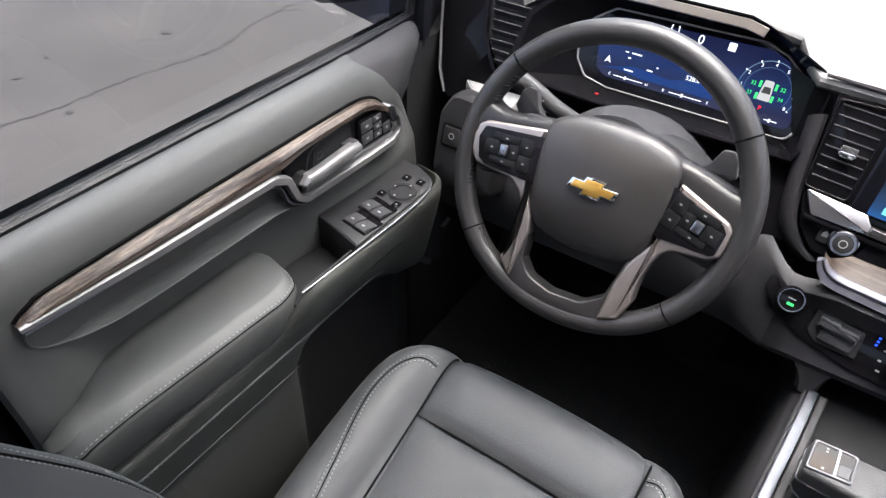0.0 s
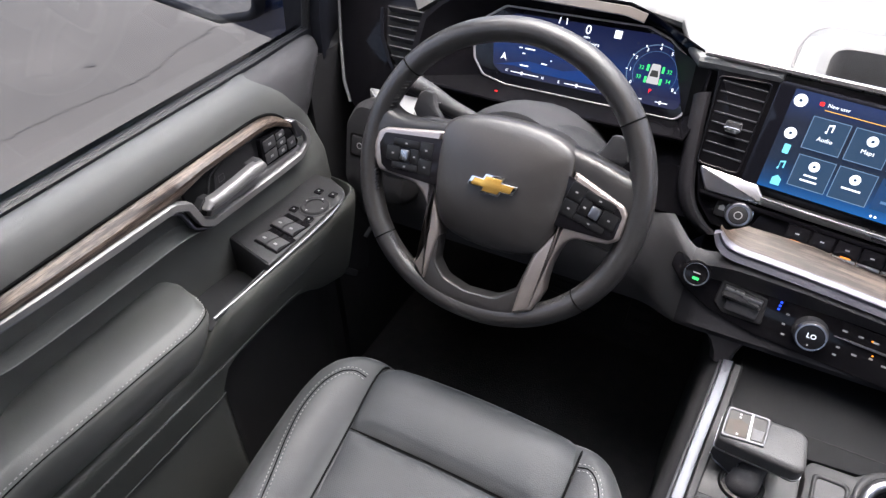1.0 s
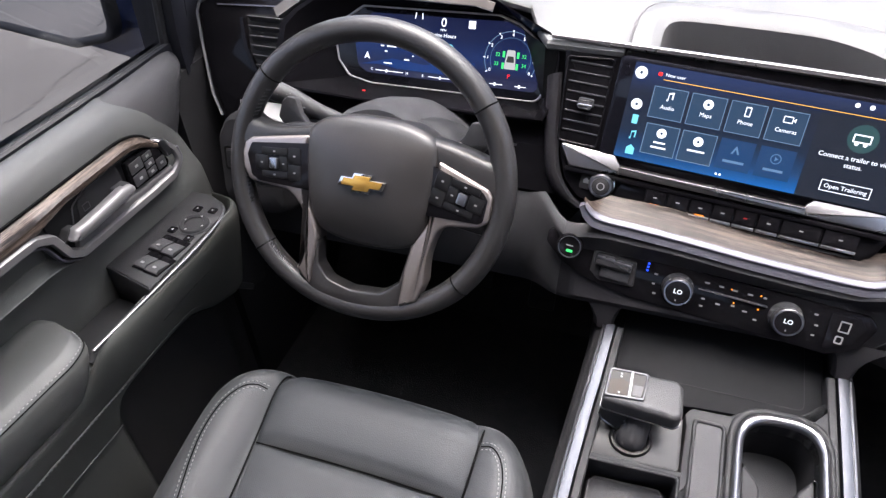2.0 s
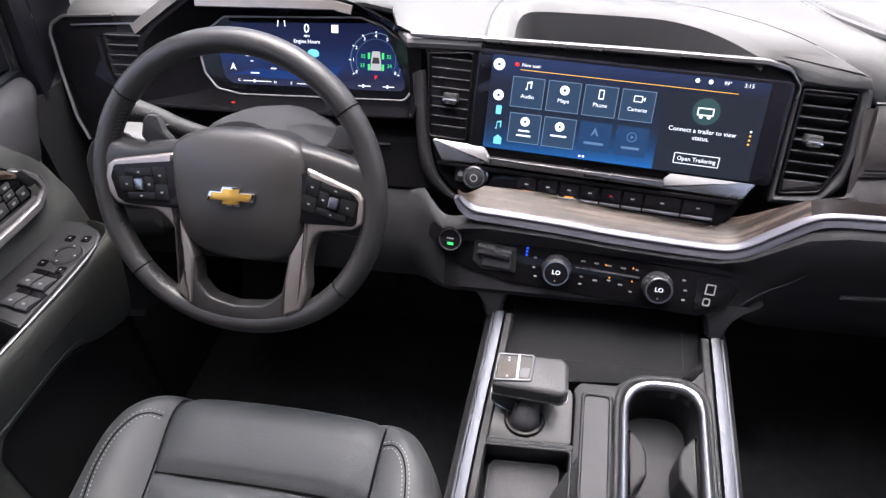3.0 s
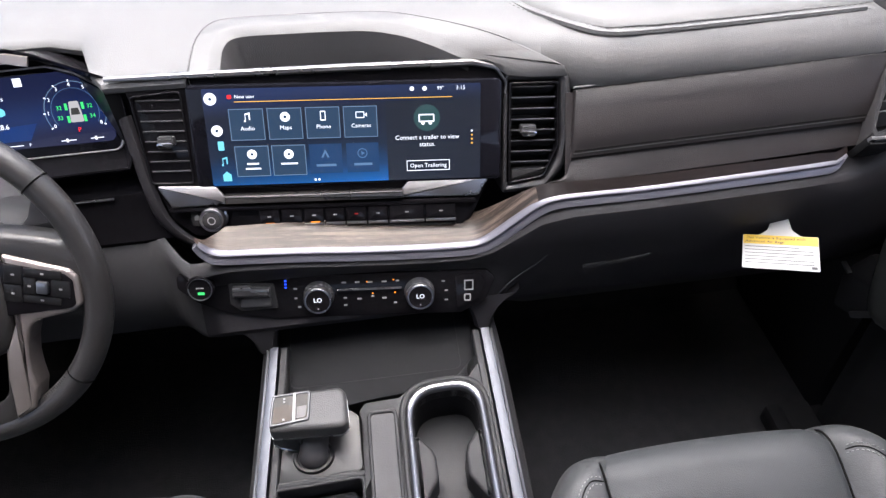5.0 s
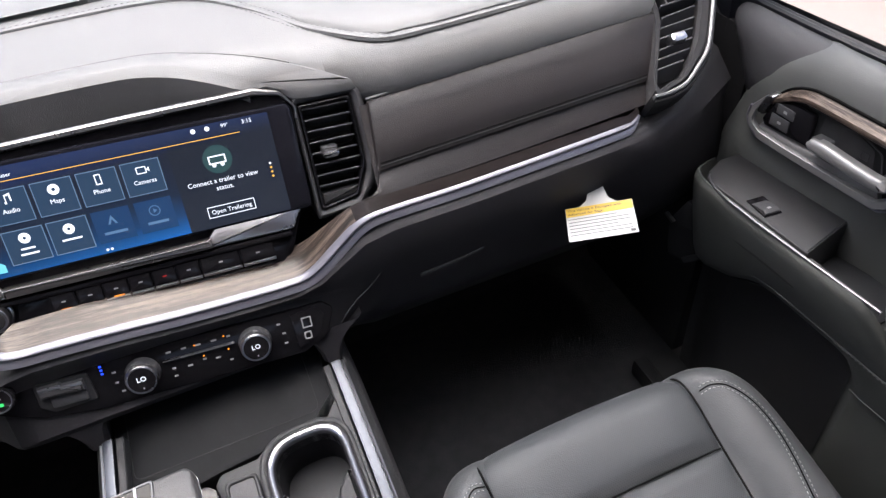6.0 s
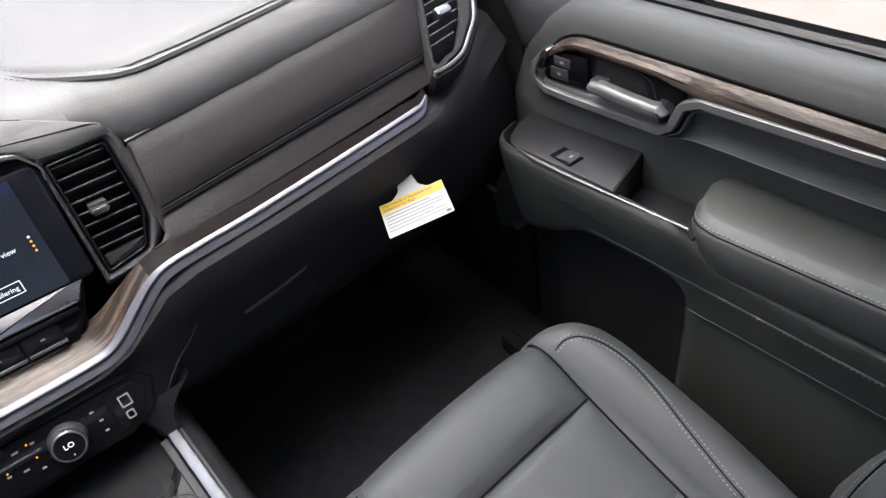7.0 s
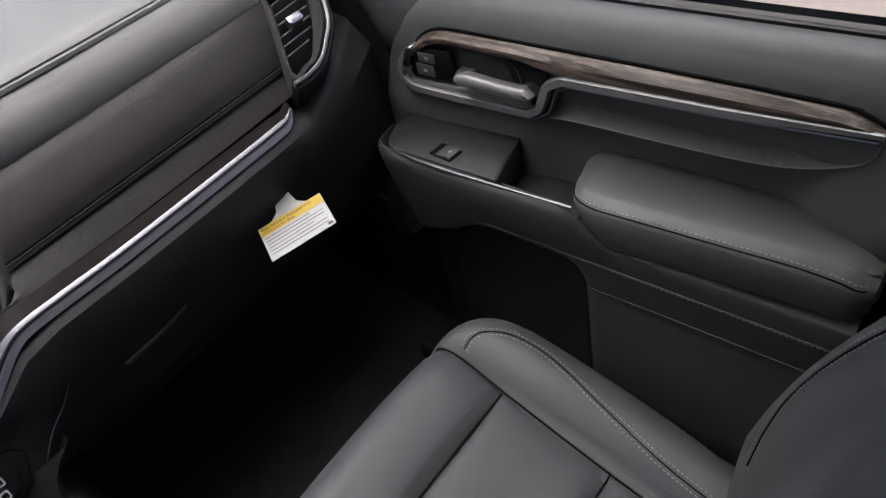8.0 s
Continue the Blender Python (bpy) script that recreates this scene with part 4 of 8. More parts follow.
def upper_dash():
    front = [(-0.80, 0.832, 0.786), (-0.66, 0.830, 0.787), (-0.635, 0.835, 0.788), (-0.61, 0.860, 0.793), (-0.58, 0.88, 0.795), (-0.36, 0.88, 0.795), (-0.315, 0.86, 0.795), (-0.292, 0.80, 0.790), (-0.275, 0.776, 0.786), (-0.180, 0.772, 0.786), (-0.177, 0.782, 0.789), (-0.174, 0.835, 0.799), (-0.162, 0.868, 0.803), (-0.135, 0.8785, 0.8045), (-0.06, 0.8745, 0.8045), (0.0, 0.8685, 0.8045), (0.06, 0.8575, 0.8045), (0.11, 0.8305, 0.8045), (0.165, 0.7995, 0.800), (0.215, 0.7765, 0.787)]
    rows = []
    for x, y, z in front:
        row = [(x, y + 0.006, z - (0.014 if x < -0.17 else 0.08)), (x, y + 0.001, z - 0.010), (x, y, z - 0.004), (x, y + 0.003, z)]
        for k in (0.12, 0.3, 0.5, 0.75, 1.0):
            yy = lerp(y + 0.003, 0.95, k)
            row.append((x, yy, lerp(z, 0.8055, 1 - (1 - k) ** table(x, [(0.1, 2.2), (0.2, 6.0)]))))
        rows.append(row + [(x, 1.05, 0.809), (x, 1.25, 0.813)])
    for x, back in ((0.24, 0.034), (0.262, 0.020), (0.275, 0.014), (0.29, 0.008), (0.31, 0.003), (0.35, 0.0), (0.45, 0.0), (0.55, 0.0), (0.62, 0.0), (0.645, 0.0), (0.656, 0.0), (0.663, 0.0), (0.667, 0.0), (0.668, 0.0)):
        drop = table(x, [(0.645, 0.0), (0.656, 0.0015), (0.663, 0.006), (0.667, 0.016), (0.668, 0.05)])
        rows.append([(x + table(y, [(0.738, 0.0), (0.76, 0.014), (0.79, 0.0)]) * table(x, [(0.55, 0.0), (0.667, 1.0)]), y + back * max(0.0, min(1.0, (0.90 - y) / 0.1)), z - drop) for y, z in ((0.742, 0.735), (0.738, 0.745), (0.738, 0.756), (0.742, 0.770), (0.750, 0.783), (0.765, 0.794), (0.79, 0.800), (0.86, 0.803), (0.93, 0.805), (1.05, 0.809), (1.25, 0.813))])
    corner = [[(x, y, z) for y, z in ((0.80, 0.70), (0.802, 0.772), (0.812, 0.782), (0.84, 0.790), (1.0, 0.800), (1.25, 0.808))] for x in (0.655, 0.70, 0.74, 0.80)]
    part("end_cover", loft(corner), DARK, dash, "matt black cover at the end of the dash")
    cheek = [[(x, y, z) for z in (0.60, 0.66, 0.72, 0.776)] for x, y in ((-0.33, 0.835), (-0.30, 0.806), (-0.278, 0.784), (-0.245, 0.782))]
    part("stack_cheek", loft(cheek), SATIN_BLACK, dash, "satin black wall between gauges and screen")
    part("top_pad", loft(rows), DASH_TOP, dash, "soft grained dash top, lightened for the windscreen light")
    # sewn seam on the top
    line = smooth_path([(0.64, 0.772, 0.7985), (0.5, 0.768, 0.7982), (0.38, 0.766, 0.798), (0.318, 0.769, 0.7985), (0.282, 0.788, 0.8015), (0.235, 0.842, 0.8025), (0.19, 0.915, 0.806), (0.14, 0.975, 0.808), (0.08, 1.005, 0.809), (-0.02, 1.015, 0.8095), (-0.2, 1.02, 0.8095)], 10)
    part("top_seam", sweep(line, [(-0.003, -0.003), (-0.002, 0.0012), (0, 0.0018), (0.002, 0.0012), (0.003, -0.003)]), DASH_TOP, dash)
    for off in (0.0075, -0.0075):
        sh = []
        for a, b in zip(line, line[1:]):
            t = (b - a).normalized()
            sh.append(a + t.cross(Vector((0, 0, 1))) * off + Vector((0, 0, 0.0012)))
        stitches("top_stitching", sh, dash, material=THREAD_DARK, length=0.005, gap=0.003)
    # raised inner pad in front of the seam
    rows = []
    for x in (-0.2, 0.0, 0.08, 0.14, 0.19, 0.235, 0.285, 0.32, 0.38, 0.5, 0.60, 0.655):
        y0 = table(x, [(-0.2, 1.03), (0.08, 1.017), (0.14, 0.987), (0.19, 0.928), (0.235, 0.856), (0.285, 0.802), (0.32, 0.782), (0.38, 0.778), (0.5, 0.78), (0.64, 0.784), (0.72, 0.786)])
        rows.append([(x, y0 - 0.002, 0.799), (x, y0 + 0.004, 0.8035), (x, y0 + 0.012, 0.8065), (x, y0 + 0.03, 0.8090), (x, 1.05, 0.815), (x, 1.24, 0.819)])
    part("inner_pad", loft(rows), DASH_TOP, dash)


upper_dash()


def side_face():
    """The padded face over the glovebox and the trim below it."""
    xs = [0.226, 0.236, 0.246, 0.255, 0.264, 0.28, 0.31, 0.35, 0.45, 0.55, 0.62, 0.66]
    bend = [(0.226, 0.007), (0.236, 0.0045), (0.246, 0.002), (0.264, 0.0005), (0.28, 0.0)]
    A = [Vector((x, 0.666 + table(x, bend), table(x, TRIM) + 0.0135)) for x in xs]
    B = [Vector((x, 0.7425, 0.738 + 0.02 * (x - 0.27))) for x in xs]
    p0, p1 = Vector((0.260, 0.690, 0.679)), Vector((0.628, 0.683, 0.694))
    C = [p0.lerp(p1, (x - 0.260) / 0.368) + Vector((0, 0.0015 + table(x, bend), 0.0)) for x in xs]
    for i, x in enumerate(xs):
        if x < 0.264:
            C[i] = A[i].lerp(C[i], table(x, [(0.226, 0.02), (0.246, 0.12), (0.255, 0.35)]))
            B[i] = C[i] + Vector((0, 0.006, -0.014))
    rows = [[A[i], A[i].lerp(C[i], 0.5) + Vector((0, -0.001, 0.001)), C[i], C[i].lerp(B[i], 0.5) + Vector((0, 0.003, -0.002)), B[i]] for i in range(len(xs))]
    part("side_face", loft(rows), DASH_FACE, dash, "brown-black grained dash face, darkened for its shade")
    # stuffed panel: four rounded corners, lifted off the face
    c = [Vector((0.260, 0.690, 0.679)), Vector((0.628, 0.683, 0.694)), Vector((0.666, 0.741, 0.751)), Vector((0.274, 0.746, 0.7385))]
    nrm = (c[1] - c[0]).cross(c[3] - c[0]).normalized()
    pad_rows = []
    for k, lift in ((0.0, 0.0), (0.06, 0.0015), (0.12, 0.0035), (0.2, 0.006), (0.32, 0.009), (0.7, 0.010), (0.95, 0.0085), (0.985, 0.006), (1.0, 0.0)):
        row = []
        for h, l2 in ((0.0, 0.0), (0.005, 0.6), (0.02, 0.85), (0.2, 1.0), (0.5, 1.0), (0.8, 1.0), (0.98, 0.85), (0.995, 0.6), (1.0, 0.0)):
            q = c[0].lerp(c[1], h).lerp(c[3].lerp(c[2], h), k)
            row.append(q + nrm * (lift * l2 + 0.0035))
        pad_rows.append(row)
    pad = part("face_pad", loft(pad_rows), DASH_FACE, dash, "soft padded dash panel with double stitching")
    low = [c[0].lerp(c[1], h) + nrm * 0.0066 + (c[3] - c[0]) * 0.085 for h in (0.012, 0.3, 0.6, 0.99)]
    part("groove", sweep(low, circle(0.0008, 6), up=nrm), SEAM, pad)
    part("seam", sweep([p - (c[3] - c[0]) * 0.03 - nrm * 0.0014 for p in low], circle(0.0006, 6), up=nrm), THREAD_DARK, pad)
    top = [c[3].lerp(c[2], h) + nrm * 0.003 + Vector((0, 0.001, 0.0025)) for h in (0.0, 0.3, 0.6, 1.0)]
    part("piping", sweep(top, circle(0.0016, 6), up=nrm), DASH_TOP, pad)


side_face()


def wood_band():
    """Wood band with a bright lower edge that wraps under the centre stack and runs to the side vent."""
    path = smooth_path([(x, 0.655, z) for x, z in TRIM[:-4]] + [(0.592, 0.6565, 0.6585), (0.603, 0.660, 0.664)], 5)
    bright = path[4:]
    fade = [min(1.0, 0.2 + (0.604 - p.x) * 40, 0.25 + (p.z < 0.6205) * 1.0 + max(0.0, 0.6205 - p.z) * 60 + (p.x > 0.0) * 1.0 + max(0.0, 0.648 - p.z) * 25) for p in bright]
    rows = []
    for p in path[3:]:
        wdt = table(p.x, [(-0.196, 0.004), (-0.188, 0.010), (-0.178, 0.024), (-0.165, 0.038), (0.0, 0.044), (0.13, 0.048), (0.165, 0.040), (0.19, 0.030), (0.21, 0.022), (0.226, 0.018), (0.236, 0.0155), (0.246, 0.0130), (0.264, 0.0115), (0.28, 0.0110), (0.57, 0.0090), (0.60, 0.006)])
        rise = table(p.x, [(-0.21, 0.25), (0.14, 0.25), (0.165, 0.26), (0.19, 0.35), (0.21, 0.48), (0.226, 0.58), (0.236, 0.68), (0.246, 0.81), (0.264, 0.92), (0.28, 0.95)])
        rows.append([p + Vector((0, wdt * k, 0.003 + wdt * rise * k)) for k in (0.0, 0.3, 0.65, 1.0)])
    cut = next(i for i, p in enumerate(path[3:]) if p.x > 0.215)
    band = loft(rows[:cut + 1])
    uv = band.loops.layers.uv.new("grain")
    run = [0.0]
    for r, q in zip(rows, rows[1:]):
        run.append(run[-1] + (q[0] - r[0]).length)
    band.verts.index_update()
    for f in band.faces:
        for lp in f.loops:
            i, j = divmod(lp.vert.index, 4)
            lp[uv].uv = (run[i], (rows[i][j] - rows[i][0]).length)
    part("wood_band", band, WOOD_X, dash, "glossy streaked wood band")
    # same wood as the band, coloured darker where it mirrors no sky
    part("wood_strip", loft(rows[cut:]), SHADED_WOOD, dash, "narrow wood strip, darkened where it mirrors no sky")
    part("bright_edge", sweep(bright, [(-0.009, -0.0120), (0.0045, -0.0125), (0.0068, -0.0108), (0.0040, -0.0042), (0.0020, -0.0030), (0.0040, -0.0014), (0.0042, 0.0012), (0.0020, 0.0032), (-0.004, 0.0040), (-0.009, 0.0036)], up=(0, 0, 1), scale=fade), EDGE, dash, "satin silver edge of the wood band")


wood_band()


def lower_dash():
    xs = [-0.74, -0.60, -0.45, -0.30, -0.275, -0.262, -0.25, -0.238, -0.225, -0.213, -0.20, -0.185, -0.16, -0.08, 0.0, 0.08, 0.13, 0.16, 0.19, 0.22, 0.26, 0.35, 0.45, 0.55, 0.61, 0.64, 0.67, 0.70, 0.74, 0.785]
    rows = []
    for x in xs:
        zt = table(x, [(-0.8, 0.595), (-0.262, 0.600), (-0.205, 0.606), (-0.17, 0.613)] + TRIM[4:])
        left = [(0.735, zt + 0.003), (0.724, zt + 0.001), (0.717, zt - 0.005), (0.706, zt - 0.030), (0.692, zt - 0.07), (0.688, zt - 0.11), (0.700, zt - 0.15), (0.77, 0.41), (0.90, 0.37)]
        mid = [(0.664, zt - 0.009), (0.652, zt - 0.0125), (0.6465, zt - 0.018), (0.650, zt - 0.026), (0.6545, 0.5565), (0.628, 0.506), (0.630, 0.497), (0.66, 0.486), (0.86, 0.480)]
        right = [(0.664, zt - 0.009), (0.651, zt - 0.0125), (0.6415, zt - 0.021), (0.6385, zt - 0.043), (0.644, zt - 0.075), (0.657, 0.525), (0.668, 0.47), (0.70, 0.415), (0.82, 0.36)]
        if x <= -0.205:
            k = table(x, [(-0.275, 0.0), (-0.205, 1.0)])
            k = k * k * (3 - 2 * k)
            sec = [(lerp(a[0], b[0], k), lerp(a[1], b[1], k)) for a, b in zip(left, mid)]
        else:
            k = table(x, [(0.13, 0.0), (0.225, 1.0)])
            k = k * k * (3 - 2 * k)
            sec = [(lerp(a[0], b[0], k), lerp(a[1], b[1], k)) for a, b in zip(mid, right)]
        back = table(x, [(0.61, 0.0), (0.66, 0.010), (0.70, 0.030), (0.785, 0.085)])
        sec = [(y + back * (1.0 if i < 3 else 0.7 if i < 5 else 0.3), z) for i, (y, z) in enumerate(sec)]
        if x > 0.6:
            sec[0] = (sec[0][0] + 0.05, sec[0][1] + 0.006)
        rows.append([(x, y, z) for y, z in sec])
    knee = sum(1 for x in xs if x <= -0.213)
    part("knee_panel", loft(rows[:knee]), PLASTIC, dash, "dark grey knee panel below the wheel")
    part("lower_panel", loft(rows[knee - 1:]), LOWER, dash, "black soft lower dash and glovebox")
    # braces that run down to the console rails
    for s in (-1, 1):
        rows = []
        for z, y, x0, x1 in ((0.512, 0.634, 0.112, 0.196), (0.502, 0.631, 0.120, 0.180), (0.490, 0.628, 0.127, 0.168), (0.476, 0.625, 0.131, 0.161), (0.462, 0.622, 0.133, 0.158)):
            rows.append([(s * x, yy, z) for x, yy in ((x0, y + 0.05), (x0, y + 0.006), (x0 + 0.005, y), (x1 - 0.006, y), (x1, y + 0.007), (x1, y + 0.05))])
        part("rail_brace", loft(rows), LOWER, dash, "soft black brace down to the rail")
    # glovebox seam and pull
    part("glovebox_pull", sweep([(0.285, 0.655, 0.524), (0.33, 0.6545, 0.527), (0.372, 0.654, 0.534), (0.38, 0.657, 0.538)], [(-0.003, -0.002), (-0.002, 0.0015), (0.002, 0.0015), (0.003, -0.002)], up=(0, -1, 0)), PLASTIC, dash)
    part("glovebox_seam", sweep(smooth_path([(0.160, 0.6375, 0.500), (0.19, 0.6445, 0.528), (0.222, 0.646, 0.552), (0.248, 0.6450, 0.588)], 5), circle(0.0010, 6), up=(0, -1, 0)), PLASTIC, dash)
    # dark knee and ductwork behind the panels
    part("under_cover", loft([[(x, 0.90, 0.36), (x, 1.0, 0.34), (x, 1.19, 0.40)] for x in (-0.76, 0.76)]), DARK, dash)


lower_dash()


def centre_hood():
    """Raised hood over the screen with an open tray in its top."""
    O = [(-0.176, 0.774, 0.790), (-0.175, 0.80, 0.796), (-0.172, 0.835, 0.802), (-0.160, 0.866, 0.806), (-0.135, 0.876, 0.8075), (-0.06, 0.872, 0.8075), (0.0, 0.866, 0.8075), (0.06, 0.855, 0.8075), (0.11, 0.828, 0.8075), (0.165, 0.797, 0.803), (0.215, 0.772, 0.790), (0.262, 0.754, 0.769)]
    J = [(-0.150, 0.776, 0.791), (-0.150, 0.80, 0.798), (-0.148, 0.826, 0.8035), (-0.138, 0.843, 0.807), (-0.115, 0.847, 0.8085), (-0.05, 0.843, 0.8085), (0.0, 0.838, 0.8085), (0.045, 0.830, 0.8085), (0.085, 0.811, 0.807), (0.118, 0.790, 0.802), (0.145, 0.775, 0.793), (0.165, 0.768, 0.785)]
    T = [(-0.140, 0.777, 0.786), (-0.140, 0.80, 0.792), (-0.138, 0.820, 0.797), (-0.130, 0.834, 0.800), (-0.110, 0.838, 0.801), (-0.05, 0.834, 0.801), (0.0, 0.829, 0.801), (0.040, 0.821, 0.801), (0.077, 0.802, 0.800), (0.108, 0.783, 0.795), (0.133, 0.770, 0.787), (0.150, 0.765, 0.780)]
    F = [(x * 0.97, y - 0.002, 0.748) for x, y, z in T]
    rows = [smooth_path(r, 4) for r in (O, J, T, F)]
    under = [p + Vector((0, 0.0005, -0.012)) for p in rows[0]]
    round_o = [p.lerp(q, 0.10) + Vector((0, 0, 0.0022)) for p, q in zip(rows[0], rows[1])]
    round_j = [p.lerp(q, 0.88) + Vector((0, 0, 0.0012)) for p, q in zip(rows[0], rows[1])]
    part("centre_hood", loft([under, rows[0], round_o, round_j, rows[1], rows[2]]), DASH_TOP, dash, "grained hood round the tray, lightened like the dash top")
    part("hood_gap", sweep([p + Vector((0, 0, 0.0006)) for p in rows[0][:40]], circle(0.0013, 6)), TRAY, dash)
    j, o = Vector(J[-1]), Vector(O[-1])
    upper = [Vector(T[-1])] + [j.lerp(o, f) for f in (0.0, 0.25, 0.5, 0.75, 1.0)]
    lower = [STACK @ Vector(p) for p in ((0.148, 0.084, -0.002), (0.168, 0.0805, 0.0), (0.190, 0.0665, 0.0046), (0.215, 0.0640, 0.0050), (0.240, 0.0640, 0.0050), (0.263, 0.0640, 0.0048))]
    mid = [a.lerp(b, 0.5) + Vector((0, -0.0022, 0.0012)) for a, b in zip(upper, lower)]
    part("hood_brow", loft([upper, mid, lower]), DASH_TOP, dash)
    bm = loft([rows[2], rows[3]])
    bm.faces.new([bm.verts.new(p) for p in rows[3]])
    part("hood_tray", bm, TRAY, dash, "dark open tray in the hood")


centre_hood()


def louvre_vent(name, m, outline, slat_rows, knob, parent, turn=0.0, proud=0.004, slat_mat=None, frame_mat=None):
    """A vent: dark throat, frame, tilted slats and a bright slider."""
    n = len(outline)
    cx, cy = sum(p[0] for p in outline) / n, sum(p[1] for p in outline) / n
    inner = [(cx + (p[0] - cx) * 0.90, cy + (p[1] - cy) * 0.94) for p in outline]
    throat = part(name, ring(outline, inner, -0.012, proud, m, 0.002), frame_mat or PLASTIC, parent, "black air vent")
    part("throat", slab(inner, -0.05, -0.034, m), DARK, throat)
    for u0, u1, v, skew in slat_rows:
        q = m @ Matrix.Translation(((u0 + u1) / 2, v, -0.010)) @ Matrix.Rotation(radians(skew), 4, "Z") @ Matrix.Rotation(radians(-22), 4, "X")
        h = (u1 - u0) / 2
        part("slat", box((-h, -0.0012, -0.016), (h, 0.0012, 0.012), q, 0.0008, 1), slat_mat or PLASTIC, throat)
    if knob:
        u, v = knob
        q = local(m, u, v, 0.0, turn)
        body = slab(rounded([(-0.010, -0.004), (-0.006, -0.007), (0.006, -0.007), (0.010, -0.004), (0.009, 0.006), (-0.009, 0.006)], 0.002), -0.006, 0.010, q, 0.003)
        grip = part("slider", body, PLASTIC, throat, "dark slider with a chrome lip")
        lip = slab(rounded([(-0.0105, -0.0030), (-0.0070, -0.0075), (0.0070, -0.0075), (0.0105, -0.0030), (0.0075, -0.0005), (-0.0075, -0.0005)], 0.0015), 0.007, 0.0125, q, 0.0014)
        part("slider_lip", lip, CHROME, grip)
    return throat


def centre_stack():
    out = rounded([(-0.258, 0.062), (-0.262, 0.072), (0.150, 0.0815), (0.182, 0.070), (0.189, 0.052), (0.182, -0.030), (0.172, -0.058), (0.150, -0.108), (0.138, -0.124), (-0.150, -0.126), (-0.200, -0.122), (-0.224, -0.100), (-0.240, -0.056), (-0.254, 0.045)], 0.006, 3)
    part("stack_bezel", slab(out, -0.035, 0.0, STACK, 0.004), PIANO, dash, "gloss black centre stack bezel")
    # screen
    scr = part("touch_screen", slab(rect(-0.187, -0.060, 0.184, 0.064, 0.008), -0.002, 0.006, STACK, 0.003), SCREEN_GLASS, dash, "wide glossy touch screen showing blue home menu")
    top = [at(STACK, u, v, 0.003) for u, v in rounded([(-0.275, 0.071), (-0.19, 0.0735), (0.0, 0.079), (0.148, 0.082), (0.176, 0.076), (0.190, 0.058), (0.188, 0.045)], [0, 0.02, 0.02, 0.015, 0.012, 0.01, 0], 4)]
    wd = [table(p.x, [(-0.28, 0.6), (-0.2, 0.9), (0.0, 1.0), (0.15, 1.0), (0.178, 0.7), (0.19, 0.3)]) for p in top]
    n = STACK.to_3x3() @ Vector((0, 0, 1))
    part("top_bar", sweep(top, [(-0.0045, -0.004), (-0.0045, 0.002), (-0.002, 0.005), (0.002, 0.005), (0.0045, 0.002), (0.0045, -0.004)], up=n, scale=wd), SHELF, dash, "bright bar above the screen")
    disp = part("display", slab(rect(-0.168, -0.0565, 0.158, 0.0585, 0.002), 0.0058, 0.0064, STACK), display("screen_background", [(0.0, (0.0, 0.095, 0.36)), (0.08, (0.0, 0.060, 0.22)), (0.22, (0.001, 0.024, 0.080)), (0.42, (0.002, 0.008, 0.024)), (0.8, (0.003, 0.006, 0.017)), (1.0, (0.006, 0.016, 0.060))], 2, 0.655, 0.765, 0.9), scr, "lit blue display")
    lv = 0.0068

    def plate(name, pts, mtl, z=lv, t=0.0002):
        return part(name, slab(pts, z - 0.0002, z + t, STACK), mtl, disp, smooth=0)

    right = glow("dark_pane_light", (0.0035, 0.0065, 0.015), 0.9)
    plate("trailer_pane", rect(0.044, -0.0565, 0.158, 0.040), right, 0.0066)
    plate("amber_line", rect(-0.132, 0.0428, 0.124, 0.0436), GOLD_GLOW)
    tiles = [(-0.140, -0.002), (-0.0955, -0.002), (-0.051, -0.002), (-0.0065, -0.002), (-0.138, -0.046), (-0.0945, -0.046)]
    for u, v in tiles:
        o, i = rect(u, v, u + 0.040, v + 0.037), rect(u + 0.0008, v + 0.0008, u + 0.0392, v + 0.0362)
        plate("tile", rect(u + 0.0004, v + 0.0004, u + 0.0396, v + 0.0366), TILE_GLOW, 0.0067)
        part("tile_edge", ring(o, i, 0.0066, 0.0070, STACK), EDGE_GLOW, disp, smooth=0)
    for u in (-0.050, -0.0055):
        plate("tile", rect(u, -0.045, u + 0.039, -0.009), glow("faint_tile_light", (0.003, 0.030, 0.095), 0.8), 0.0067)

    def disc(u, v, r, mtl, z=lv):
        plate("icon_disc", [(u + r * math.cos(math.tau * k / 20), v + r * math.sin(math.tau * k / 20)) for k in range(20)], mtl, z)

    for u, v, r in ((-0.159, 0.047, 0.0072), (-0.1555, 0.010, 0.0066), (-0.0750, 0.0245, 0.0058), (-0.118, -0.019, 0.0058), (-0.0745, -0.020, 0.0058)):
        disc(u, v, r, W_GLOW)
    for u, v, r in ((-0.159, 0.047, 0.0018), (-0.0750, 0.0245, 0.0018), (-0.118, -0.019, 0.0016), (-0.0745, -0.020, 0.0016), (-0.1555, 0.010, 0.0018)):
        disc(u, v, r, TILE_GLOW, 0.0071)
    # side icons
    plate("phone_icon", rect(-0.1565, -0.0135, -0.1495, -0.0025, 0.001), TEAL_GLOW)
    plate("home_icon", [(-0.155, -0.051), (-0.145, -0.051), (-0.145, -0.043), (-0.150, -0.039), (-0.155, -0.043)], TEAL_GLOW)
